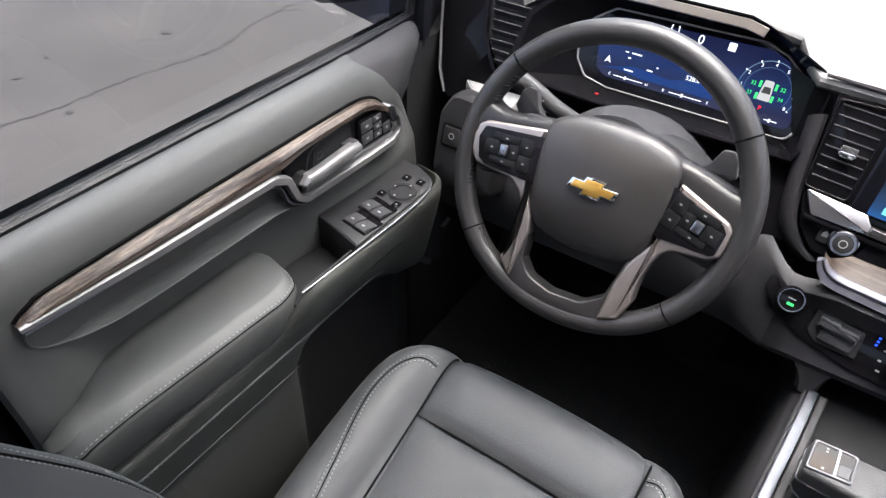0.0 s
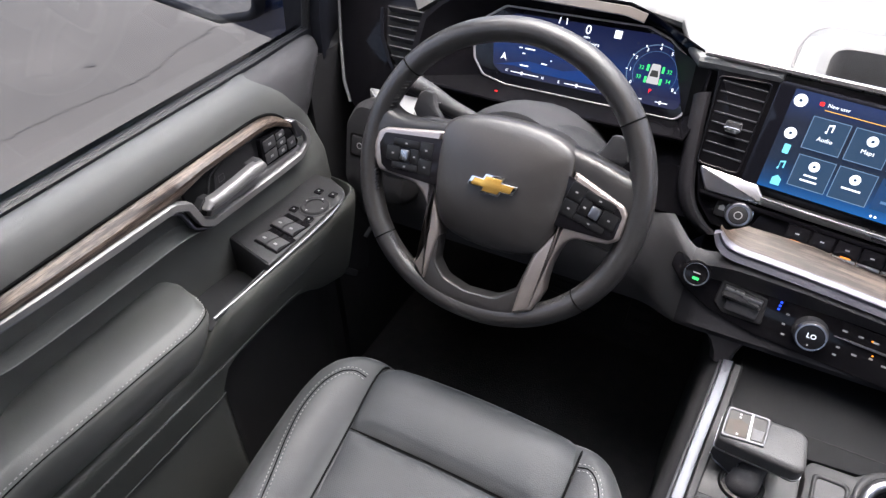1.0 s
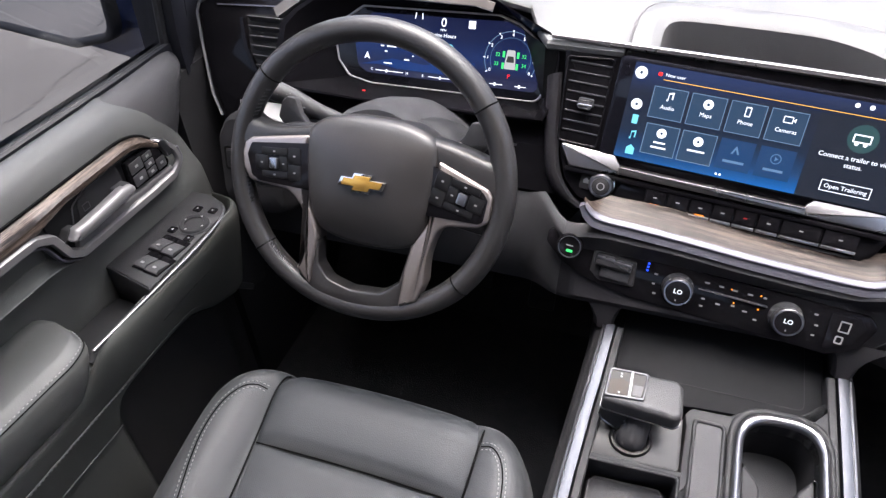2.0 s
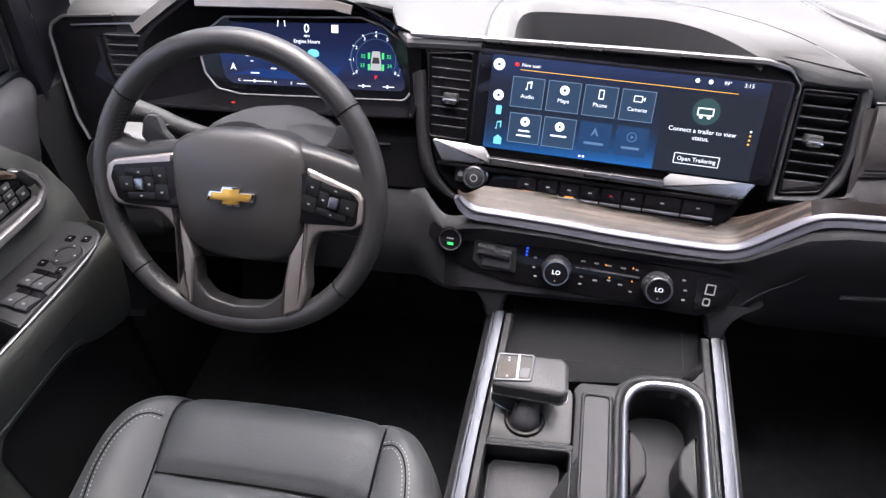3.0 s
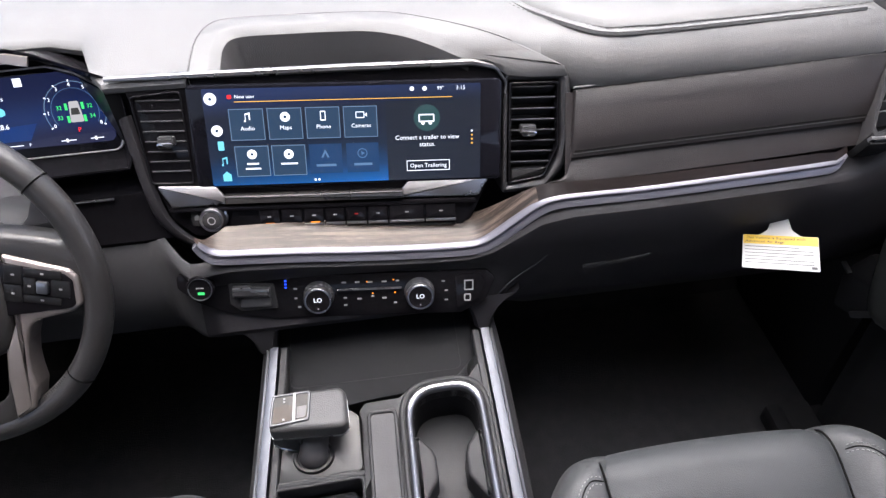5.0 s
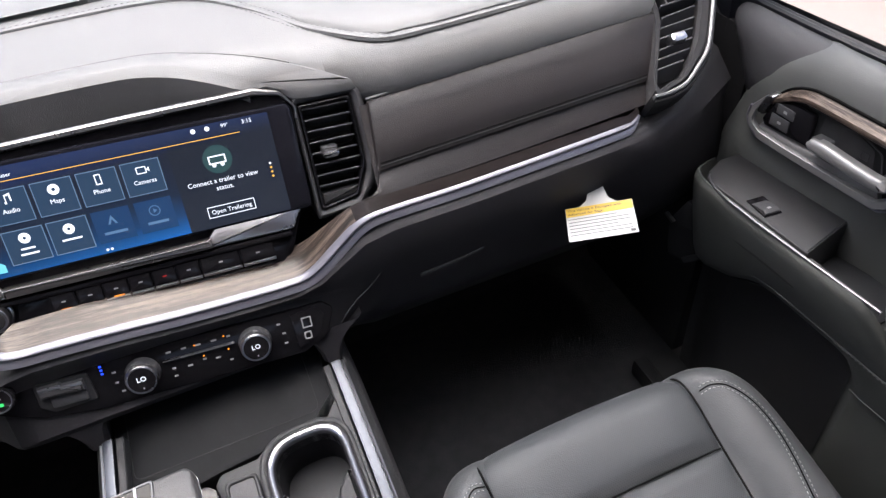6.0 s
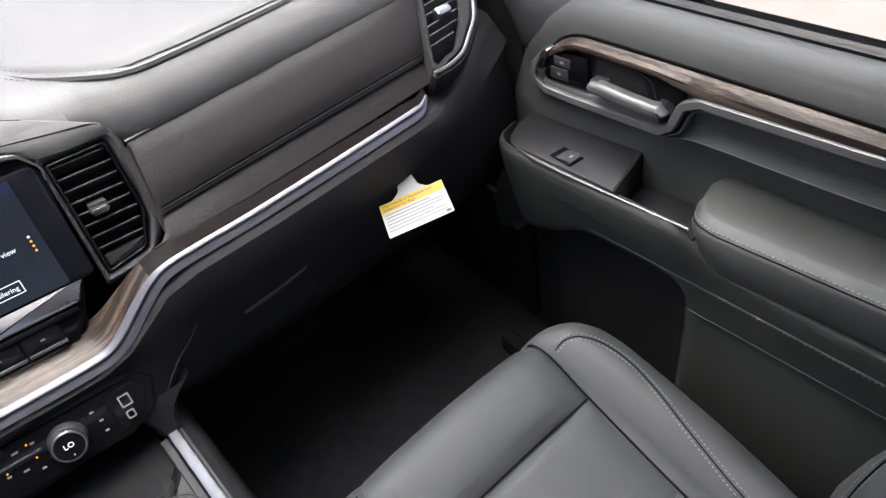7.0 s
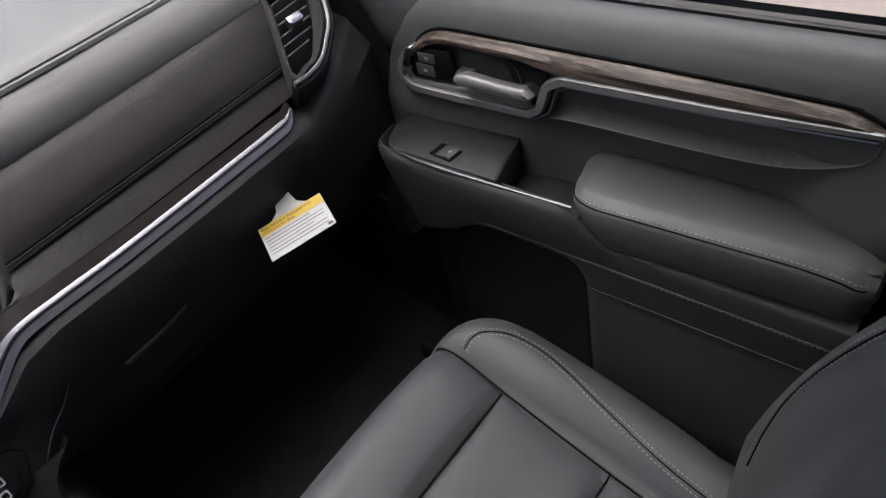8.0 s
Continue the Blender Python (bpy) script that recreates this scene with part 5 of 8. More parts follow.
    for u, v, k, mtl in ((-0.1515, -0.0275, 0.8, TEAL_GLOW), (-0.1195, 0.0245, 0.8, W_GLOW)):
        plate("note_icon", [(u - 0.004 * k, v - 0.006 * k), (u - 0.0015 * k, v - 0.006 * k), (u - 0.0015 * k, v + 0.004 * k), (u + 0.003 * k, v + 0.005 * k), (u + 0.003 * k, v - 0.003 * k), (u + 0.005 * k, v - 0.003 * k), (u + 0.005 * k, v + 0.008 * k), (u - 0.0025 * k, v + 0.006 * k), (u - 0.0025 * k, v - 0.003 * k), (u - 0.004 * k, v - 0.003 * k)], mtl)
    for nm, a, b in (("handset_icon", rect(-0.0338, 0.0190, -0.0274, 0.0305, 0.001), rect(-0.0328, 0.0203, -0.0284, 0.0292, 0.0005)), ("camera_icon", rect(0.008, 0.0208, 0.0185, 0.0285, 0.001), rect(0.0090, 0.0218, 0.0175, 0.0275, 0.0005)), ("trailer_icon", rect(0.083, 0.014, 0.102, 0.0235, 0.001), rect(0.0845, 0.0155, 0.1005, 0.022, 0.0005)), ("button_frame", rect(0.067, -0.0455, 0.120, -0.0325), rect(0.0678, -0.0447, 0.1192, -0.0333))):
        part(nm, ring(a, b, 0.0066, 0.0071, STACK), W_GLOW, disp, smooth=0)
    plate("camera_lens", [(0.0185, 0.0247), (0.0215, 0.0272), (0.0215, 0.0220)], W_GLOW)
    disc(0.088, 0.0128, 0.0022, W_GLOW)
    disc(0.097, 0.0128, 0.0022, W_GLOW)
    disc(0.093, 0.019, 0.016, glow("halo_light", (0.015, 0.05, 0.055), 0.8), 0.00665)
    plate("play_icon", [(0.0125, -0.024), (0.0165, -0.0215), (0.0125, -0.019)], DIM_GLOW)
    part("play_ring", ring([(0.0137 + 0.006 * math.cos(math.tau * k / 20), -0.0215 + 0.006 * math.sin(math.tau * k / 20)) for k in range(20)], [(0.0137 + 0.005 * math.cos(math.tau * k / 20), -0.0215 + 0.005 * math.sin(math.tau * k / 20)) for k in range(20)], 0.0067, 0.0071, STACK), DIM_GLOW, disp, smooth=0)
    plate("arrow_icon", [(-0.036, -0.0255), (-0.031, -0.0155), (-0.026, -0.0255), (-0.0285, -0.0255), (-0.031, -0.020), (-0.0335, -0.0255)], DIM_GLOW)
    for u, w in ((-0.0305, 0.024), (0.014, 0.022)):
        plate("text_bar", rect(u - w / 2, -0.0365, u + w / 2, -0.0335), DIM_GLOW)
    for u, v, w in ((-0.118, -0.0305, 0.014), (-0.118, -0.0365, 0.018), (-0.0745, -0.0315, 0.020)):
        plate("text_bar", rect(u - w / 2, v - 0.0010, u + w / 2, v + 0.0010), W_GLOW)
    for v in (0.004, -0.001, -0.006, -0.011):
        disc(0.1475, v - 0.002, 0.0013, GOLD_GLOW if v < 0.0 else W_GLOW)
    for u in (-0.045, -0.0405):
        disc(u, -0.0525, 0.0014, W_GLOW)
    plate("user_icon", rect(-0.1395, 0.0468, -0.1345, 0.0512, 0.0015), RED_GLOW)
    for u in (0.076, 0.091):
        disc(u, 0.0535, 0.0026, W_GLOW)

    def word(s, u, v, size, mtl=W_GLOW, align="CENTER"):
        text_mesh(s, size, local(STACK, u, v, 0.0070), "screen_text", mtl, disp, align)

    word("Audio", -0.1195, 0.0118, 0.0068)
    word("Maps", -0.0750, 0.0118, 0.0068)
    word("Phone", -0.0305, 0.0118, 0.0068)
    word("Cameras", 0.0140, 0.0118, 0.0066)
    word("New user", -0.131, 0.0490, 0.0058, align="LEFT")
    word("99°", 0.110, 0.0535, 0.0062)
    word("3:15", 0.134, 0.0535, 0.0066)
    word("Connect a trailer to view", 0.093, -0.0045, 0.0076)
    word("status.", 0.093, -0.0130, 0.0076)
    word("Open Trailering", 0.0935, -0.0392, 0.0070)
    # silver shelf under the screen
    tilt = STACK @ Matrix.Translation((0, -0.068, 0.005)) @ Matrix.Rotation(radians(-14), 4, "X") @ Matrix.Diagonal((1, 1.12, 1, 1)) @ Matrix.Translation((0, 0.068, 0))
    left = rounded([(-0.237, -0.056), (-0.166, -0.058), (-0.156, -0.069), (-0.156, -0.0785), (-0.219, -0.081)], [0.003, 0.005, 0.004, 0.001, 0.004], 3)
    right = rounded([(0.060, -0.067), (0.072, -0.0560), (0.172, -0.0555), (0.155, -0.079), (0.060, -0.0780)], [0.004, 0.005, 0.004, 0.005, 0.001], 3)
    shelf = part("silver_shelf", slab(left, -0.012, 0.004, tilt, 0.003), SHELF, dash, "satin silver bar under the screen")
    part("shelf_end", slab(right, -0.012, 0.002, tilt, 0.003), SHELF, shelf)
    part("shelf_strip", slab(rect(-0.157, -0.0785, 0.061, -0.0680, 0.001), -0.010, 0.0135, STACK, 0.003), SHELF, shelf)
    # black strip laid in as the shade under the shelf
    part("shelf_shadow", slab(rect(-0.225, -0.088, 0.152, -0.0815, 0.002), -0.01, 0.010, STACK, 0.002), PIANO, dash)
    # key row
    row = part("key_panel", slab(rounded([(-0.150, -0.088), (0.158, -0.088), (0.136, -0.118), (-0.158, -0.116)], 0.006), -0.004, 0.004, STACK, 0.002), PIANO, dash, "row of black keys under the screen")
    us = [-0.119, -0.0915, -0.064, -0.037, -0.0115, 0.0155, 0.042, 0.088, 0.128]
    for a, b in zip(us, us[1:]):
        k = part("key", slab(rect(a + 0.0008, -0.107, b - 0.0008, -0.088, 0.001), 0.003, 0.0085, STACK, 0.0015), PIANO, row)
        part("key_lip", slab(rect(a + 0.001, -0.1110, b - 0.001, -0.1072, 0.0005), 0.003, 0.0095, STACK, 0.001), SATIN, k)
        part("symbol", slab(rect((a + b) / 2 - 0.0024, -0.0982, (a + b) / 2 + 0.0024, -0.0965, 0.0008), 0.0084, 0.0087, STACK), MARK if abs(a + 0.0115) > 0.001 else DIM_RED, k, smooth=0)
    for a in (-0.119, -0.064):
        part("amber_lamp", slab(rect(a + 0.009, -0.1068, a + 0.020, -0.1054), 0.008, 0.0089, STACK), ORANGE_GLOW, row, smooth=0)
    part("key_line", slab(rounded([(-0.146, -0.112), (-0.12, -0.1115), (0.130, -0.1145), (0.118, -0.1165), (-0.12, -0.1145)], 0.001), 0.002, 0.007, STACK, 0.0008), SATIN, row)
    # volume knob and home key
    q = local(STACK, -0.173, -0.097, 0.0)
    vol = part("volume_knob", lathe([(0.0165, -0.002), (0.0165, 0.004), (0.0150, 0.005), (0.0148, 0.016), (0.0138, 0.0175), (0.0, 0.0175)], q, 36), SATIN, dash, "silver ringed volume knob")
    part("knob_face", lathe([(0.0112, 0.0174), (0.0112, 0.0181), (0.0104, 0.0184), (0.0, 0.0184)], q, 30), DARK, vol)
    part("power_mark", ring([(0.005 * math.cos(math.tau * k / 20), 0.005 * math.sin(math.tau * k / 20)) for k in range(20)], [(0.0038 * math.cos(math.tau * k / 20), 0.0038 * math.sin(math.tau * k / 20)) for k in range(20)], 0.0183, 0.0187, q), MARK, vol, smooth=0)
    hk = part("home_key", slab(rect(-0.201, -0.108, -0.187, -0.086, 0.003), -0.002, 0.003, STACK, 0.001), DARK, dash)
    part("symbol", slab([(-0.197, -0.100), (-0.190, -0.100), (-0.190, -0.0955), (-0.1935, -0.0925), (-0.197, -0.0955)], 0.0029, 0.0032, STACK), MARK, hk, smooth=0)
    # vents either side
    ol = rounded([(-0.252, 0.052), (-0.242, -0.054), (-0.190, -0.0545), (-0.192, 0.058)], 0.005, 3)
    sl = [(lerp(-0.246, -0.239, k / 7), -0.193, lerp(0.042, -0.042, k / 7), 0) for k in range(8)]
    louvre_vent("centre_vent", STACK, ol, sl, (-0.216, -0.001), dash, frame_mat=PIANO)
    ol = rounded([(0.193, 0.058), (0.194, -0.068), (0.240, -0.060), (0.257, -0.022), (0.254, 0.059)], [0.003, 0.003, 0.010, 0.012, 0.005], 3)
    sl = [(0.196, lerp(0.250, 0.252, k / 7) if k < 5 else lerp(0.252, 0.246, (k - 5) / 2), lerp(0.048, -0.044, k / 7), 0) for k in range(8)]
    v = louvre_vent("centre_vent", STACK, ol, sl, (0.2175, 0.001), dash, frame_mat=PIANO)
    part("vent_plate", slab(rounded([(0.198, -0.064), (0.237, -0.057), (0.248, -0.047), (0.198, -0.049)], 0.003), -0.03, 0.001, STACK, 0.003), DARK, v)
    shell_o = rounded([(0.187, 0.072), (0.187, -0.080), (0.240, -0.078), (0.266, -0.052), (0.273, 0.0), (0.268, 0.072)], [0.004, 0.004, 0.014, 0.02, 0.03, 0.014], 4)
    shell_i = rounded([(0.192, 0.059), (0.193, -0.069), (0.241, -0.061), (0.255, -0.032), (0.2585, -0.010), (0.255, 0.060)], [0.003, 0.003, 0.010, 0.012, 0.012, 0.005], 4)
    # soft flank that rounds off the side of the stack towards the wheel
    rows = []
    for p in smooth_path([(-0.258, 0.030, 0), (-0.247, -0.040, 0), (-0.234, -0.092, 0), (-0.212, -0.120, 0), (-0.190, -0.132, 0)], 5):
        rows.append([STACK @ Vector((p.x + du, p.y + dv, dw)) for du, dv, dw in ((0.004, 0.0, -0.004), (0.0, -0.001, 0.0005), (-0.006, -0.003, 0.0), (-0.012, -0.006, -0.006), (-0.016, -0.009, -0.016), (-0.018, -0.010, -0.060))])
    part("stack_flank", loft(rows), LOWER, dash, "soft black flank of the centre stack")
    part("vent_house", ring(shell_o, shell_i, -0.07, 0.004, STACK, 0.007), PLASTIC, dash, "dark grey shell round the vent")


centre_stack()


def climate_panel():
    out = rounded([(-0.238, 0.036), (-0.200, 0.044), (-0.165, 0.031), (0.120, 0.030), (0.150, 0.030), (0.163, 0.018), (0.150, -0.014), (0.118, -0.030), (-0.120, -0.0275), (-0.178, -0.018), (-0.215, -0.002), (-0.238, 0.018)], 0.008, 3)
    pan = part("climate_panel", slab(out, -0.02, 0.003, CLIMATE, 0.003), PIANO, dash, "gloss black climate panel with two dials")
    for u in (-0.065, 0.063):
        q = local(CLIMATE, u, 0.003, 0.0) @ Matrix.Diagonal((0.95, 0.95, 1, 1))
        k = part("dial", lathe([(0.0205, 0.0), (0.0205, 0.004), (0.0190, 0.006), (0.0183, 0.019), (0.0175, 0.022), (0.0145, 0.0228), (0.0, 0.0228)], q, 40), PLASTIC, pan, "black climate dial")
        part("dial_ring", lathe([(0.0188, 0.0175), (0.0184, 0.0215), (0.0170, 0.0236), (0.0156, 0.0236), (0.0154, 0.022)], q, 40), SATIN, k)
        part("dial_face", lathe([(0.0152, 0.0225), (0.0152, 0.0233), (0.0, 0.0233)], q, 36), PIANO, k)
        text_mesh("LO", 0.0082, local(CLIMATE, u, 0.0040, 0.0235), "dial_text", W_GLOW, k)
        part("dial_mark", slab(rect(-0.0008, -0.0118, 0.0008, -0.0098), 0.0233, 0.0236, q), MARK, k, smooth=0)
    part("bright_bar", slab(rect(-0.042, 0.0085, 0.040, 0.0108, 0.001), 0.002, 0.006, CLIMATE, 0.001), SATIN, pan)
    for u, v, w, mtl in ((-0.033, 0.019, 0.008, MARK), (-0.016, 0.019, 0.008, MARK), (0.000, 0.0185, 0.009, MARK), (0.018, 0.0185, 0.009, MARK), (0.035, 0.019, 0.006, MARK), (-0.032, -0.002, 0.006, MARK), (-0.032, -0.012, 0.006, MARK), (-0.014, -0.004, 0.008, MARK), (0.003, -0.001, 0.006, MARK), (0.018, -0.004, 0.008, MARK), (0.032, -0.011, 0.006, MARK), (-0.094, 0.013, 0.006, MARK), (-0.094, 0.0, 0.005, MARK), (-0.090, -0.012, 0.006, MARK), (0.094, 0.016, 0.006, MARK), (0.098, 0.003, 0.006, MARK), (0.098, -0.010, 0.006, MARK)):
        part("symbol", slab(rect(u - w * 0.36, v - 0.0011, u + w * 0.36, v + 0.0011, 0.0006), 0.0028, 0.0033, CLIMATE), mtl, pan, smooth=0)
    for u, v in ((-0.004, 0.019), (0.030, 0.0205), (0.003, 0.003), (0.0315, 0.003)):
        part("amber_lamp", slab(rect(u - 0.0009, v - 0.0009, u + 0.0009, v + 0.0009), 0.0029, 0.0036, CLIMATE), ORANGE_GLOW, pan, smooth=0)
    for v in (0.024, 0.0195, 0.015):
        part("blue_lamp", slab(rect(-0.1070, v - 0.0011, -0.1042, v + 0.0011), 0.0029, 0.0036, CLIMATE), BLUE_GLOW, pan, smooth=0)
    # sockets
    sock = part("socket_plate", slab(rounded([(0.108, 0.024), (0.140, 0.026), (0.150, 0.014), (0.140, -0.010), (0.112, -0.024)], 0.004), 0.0, 0.0048, CLIMATE, 0.001), PIANO, pan)
    for a, b in ((rect(0.121, 0.003, 0.133, 0.017, 0.001), rect(0.1225, 0.0045, 0.1315, 0.0155, 0.001)), (rect(0.121, -0.012, 0.130, -0.002, 0.002), rect(0.1225, -0.0105, 0.1285, -0.0035, 0.002))):
        part("socket", ring(a, b, 0.003, 0.0056, CLIMATE), MARK, sock, smooth=0)
    # trailer brake rocker
    br = part("brake_rocker", slab(rounded([(-0.175, 0.025), (-0.120, 0.022), (-0.116, -0.012), (-0.162, -0.014), (-0.175, -0.004)], 0.004), 0.0, 0.006, CLIMATE, 0.002), DARK, pan)
    part("rocker_bar", slab(rounded([(-0.170, 0.007), (-0.124, 0.0055), (-0.124, 0.0185), (-0.146, 0.0190), (-0.148, 0.0215), (-0.170, 0.0215)], 0.002), 0.004, 0.014, CLIMATE, 0.004), PLASTIC, br, "dark grey rocker with a bright upper edge")
    part("rocker_edge", slab(rounded([(-0.169, 0.0165), (-0.148, 0.0165), (-0.1465, 0.0145), (-0.125, 0.0140), (-0.125, 0.0175), (-0.146, 0.0180), (-0.148, 0.0205), (-0.169, 0.0205)], 0.001), 0.012, 0.0145, CLIMATE, 0.001), SATIN, br)
    part("rocker_key", slab(rect(-0.162, -0.008, -0.124, 0.006, 0.003), 0.004, 0.009, CLIMATE, 0.002), PLASTIC, br)
    # start button
    q = local(CLIMATE, -0.206, 0.023, 0.012)
    st = part("start_button", lathe([(0.0170, -0.002), (0.0170, 0.005), (0.0158, 0.007), (0.0128, 0.007), (0.0122, 0.0068), (0.0, 0.0072)], q, 36), PIANO, dash, "round start button with silver ring")
    part("button_ring", lathe([(0.0150, 0.0062), (0.0145, 0.0080), (0.0136, 0.0080), (0.0131, 0.0066)], q, 36), SATIN, st)
    part("green_lamp", slab(rect(-0.003, -0.007, 0.005, -0.0035, 0.001), 0.0066, 0.0076, q), GREEN_GLOW, st, smooth=0)
    part("symbol", slab(rect(-0.0045, 0.001, 0.0045, 0.0025), 0.0066, 0.0075, q), MARK, st, smooth=0)


climate_panel()


def cluster():
    hood_o = [(-0.345, -0.075), (-0.330, 0.014), (-0.308, 0.034), (-0.252, 0.0685), (-0.233, 0.0735), (-0.044, 0.0735), (-0.019, 0.0665), (0.055, 0.034), (0.070, 0.010), (0.070, -0.055), (0.060, -0.075), (-0.20, -0.080)]
    glass = [(-0.236, -0.047), (-0.254, -0.026), (-0.260, 0.000), (-0.248, 0.032), (-0.220, 0.052), (-0.020, 0.056), (0.010, 0.046), (0.043, 0.022), (0.054, 0.0), (0.055, -0.030), (0.044, -0.052), (-0.20, -0.054)]
    # sloping gloss-black walls from the visor's lip back to the glass
    lip = [(p[0] * 1.0, p[1] + 0.004) for p in hood_o]
    bm = loft([[CLUSTER @ Vector((p[0], p[1], w)) for p in r] for r, w in ((hood_o, -0.06), (hood_o, 0.030), (lip, 0.036), ([(a[0] * 0.9 + b[0] * 0.1, a[1] * 0.9 + b[1] * 0.1) for a, b in zip(lip, glass)], 0.036), ([(a[0] * 0.35 + b[0] * 0.65, a[1] * 0.35 + b[1] * 0.65) for a, b in zip(lip, glass)], 0.012), (glass, 0.0))], True)
    hood = part("cluster_hood", bm, GAUGE_BLACK, dash, "gloss black visor round the gauges", smooth=25)
    # warm tint stands in for the reflection along the visor's gloss lip
    tp = [CLUSTER @ Vector((u, v, 0.0385)) for u, v in rounded([(-0.240, 0.0668), (-0.150, 0.0672), (-0.045, 0.0668), (-0.022, 0.0615)], [0, 0.01, 0.01, 0], 3)]
    part("visor_strip", sweep(tp, [(-0.006, -0.002), (-0.005, 0.001), (0.005, 0.001), (0.006, -0.002)], up=CLUSTER.to_3x3() @ Vector((0, 0, 1))), VISOR, hood, "visor lip strip, tinted warm to show its reflection")
    nv = CLUSTER.to_3x3() @ Vector((0, 0, 1))
    flank = [CLUSTER @ Vector((u, v, 0.012)) for u, v in ((-0.352, 0.028), (-0.330, 0.0435), (-0.300, 0.064), (-0.268, 0.084))]
    part("visor_flank", sweep(flank, [(-0.010, -0.02), (-0.009, 0.001), (0.006, 0.004), (0.009, -0.02)], up=nv), TRAY, hood, "grey flank of the visor")
    face = part("gauge_glass", slab(rounded(glass, 0.012, 3), -0.010, 0.0015, CLUSTER, 0.002), SCREEN_GLASS, dash, "lit digital gauge display in deep blue")
    cx, cy = -0.10, -0.004
    small = [(-0.208, -0.0385), (-0.222, -0.030), (-0.228, 0.000), (-0.224, 0.026), (-0.205, 0.0430), (-0.010, 0.0475), (0.012, 0.039), (0.031, 0.024), (0.041, 0.003), (0.043, -0.024), (0.037, -0.0395), (-0.19, -0.0390)]
    part("gauge_frame", ring(rounded(glass, 0.012, 3), rounded([(cx + (p[0] - cx) * 0.98, cy + (p[1] - cy) * 0.955) for p in glass], 0.012, 3), 0.0, 0.003, CLUSTER, 0.001), ALU, face)
    bgm = display("gauge_background", [(0.0, (0.007, 0.008, 0.028)), (0.25, (0.009, 0.011, 0.042)), (0.45, (0.006, 0.020, 0.090)), (0.68, (0.007, 0.012, 0.050)), (1.0, (0.006, 0.008, 0.032))], 2, 0.695, 0.790, 0.62)
    bg = part("gauge_picture", slab(rounded(small, 0.010, 3), 0.0012, 0.0019, CLUSTER), bgm, face)

    def plate(name, pts, mtl, z=0.0022):
        return part(name, slab(pts, z - 0.0003, z + 0.0002, CLUSTER), mtl, bg, smooth=0)

    def word(s, u, v, size, mtl=W_GLOW):
        text_mesh(s, size, local(CLUSTER, u, v, 0.0024), "gauge_text", mtl, bg)

    plate("lower_band", rounded([(-0.206, -0.0380), (-0.219, -0.0295), (-0.190, -0.0265), (-0.160, -0.0305), (-0.06, -0.0310), (-0.03, -0.0275), (0.040, -0.0275), (0.041, -0.034), (0.036, -0.0390), (-0.19, -0.0388)], 0.004), glow("band_light", (0.010, 0.012, 0.035), 0.9), 0.0020)
    plate("swell", [(-0.220, -0.0280), (-0.190, -0.0255), (-0.160, -0.0295), (-0.060, -0.0300), (-0.048, -0.0100), (-0.085, -0.012), (-0.12, -0.020), (-0.17, -0.016)], glow("swell_light", (0.003, 0.026, 0.13), 0.7), 0.0020)

    def arc(c, r, a0, a1, w, mtl, n=28):
        o = [(c[0] + r * math.cos(radians(lerp(a0, a1, k / n))), c[1] + r * math.sin(radians(lerp(a0, a1, k / n)))) for k in range(n + 1)]
        i = [(c[0] + (r - w) * math.cos(radians(lerp(a0, a1, k / n))), c[1] + (r - w) * math.sin(radians(lerp(a0, a1, k / n)))) for k in range(n, -1, -1)]
        plate("dial_arc", o + i, mtl)

    g = (0.0, 0.0)
    arc(g, 0.036, 212, -32, 0.0007, EDGE_GLOW)
    arc(g, 0.028, 212, -32, 0.0004, DIM_GLOW)
    for i in range(9):
        a = radians(lerp(210, -30, i / 8))
        word(str(i), 0.0315 * math.cos(a), 0.0315 * math.sin(a), 0.0062)
        plate("tick", [(0.0350 * math.cos(a + d) if q else 0.0375 * math.cos(a + d), 0.0350 * math.sin(a + d) if q else 0.0375 * math.sin(a + d)) for q, d in ((0, -0.02), (0, 0.02), (1, 0.02), (1, -0.02))], W_GLOW)
    plate("car_icon", rounded([(-0.008, -0.013), (-0.0055, 0.012), (0.0055, 0.012), (0.008, -0.013)], 0.002), glow("car_light", (0.35, 0.35, 0.36), 0.8))
    plate("car_roof", rounded([(-0.0055, -0.004), (-0.004, 0.004), (0.004, 0.004), (0.0055, -0.004)], 0.001), glow("roof_light", (0.03, 0.03, 0.03), 0.8), 0.0026)
    for u in (-0.0098, 0.0098):
        for v in (-0.009, 0.006):
            plate("tyre_mark", rect(u - 0.0015, v - 0.004, u + 0.0015, v + 0.004), GREEN_GLOW)
    for s, u, v in (("32", -0.018, 0.005), ("32", 0.018, 0.005), ("33", -0.019, -0.007), ("34", 0.019, -0.007)):
        word(s, u, v, 0.0068, GREEN_GLOW)
    word("P", 0.0, -0.0225, 0.008, RED_GLOW)
    word("0", -0.098, 0.038, 0.017)
    word("MPH", -0.098, 0.0285, 0.0042)
    word("Engine Hours", -0.098, 0.0215, 0.0070)
    word("528.6", -0.090, -0.0115, 0.0085)
    plate("engine_icon", rounded([(-0.097, 0.003), (-0.097, 0.009), (-0.092, 0.012), (-0.084, 0.011), (-0.081, 0.008), (-0.081, 0.003), (-0.086, 0.001)], 0.001), TEAL_GLOW)
    plate("limit_sign", rect(-0.0625, 0.034, -0.0530, 0.044), W_GLOW)
    word("C", -0.200, -0.0335, 0.0052)
    word("H", -0.146, -0.0345, 0.0052)
    word("E", -0.122, -0.0350, 0.0052)
    word("F", -0.062, -0.0350, 0.0052)
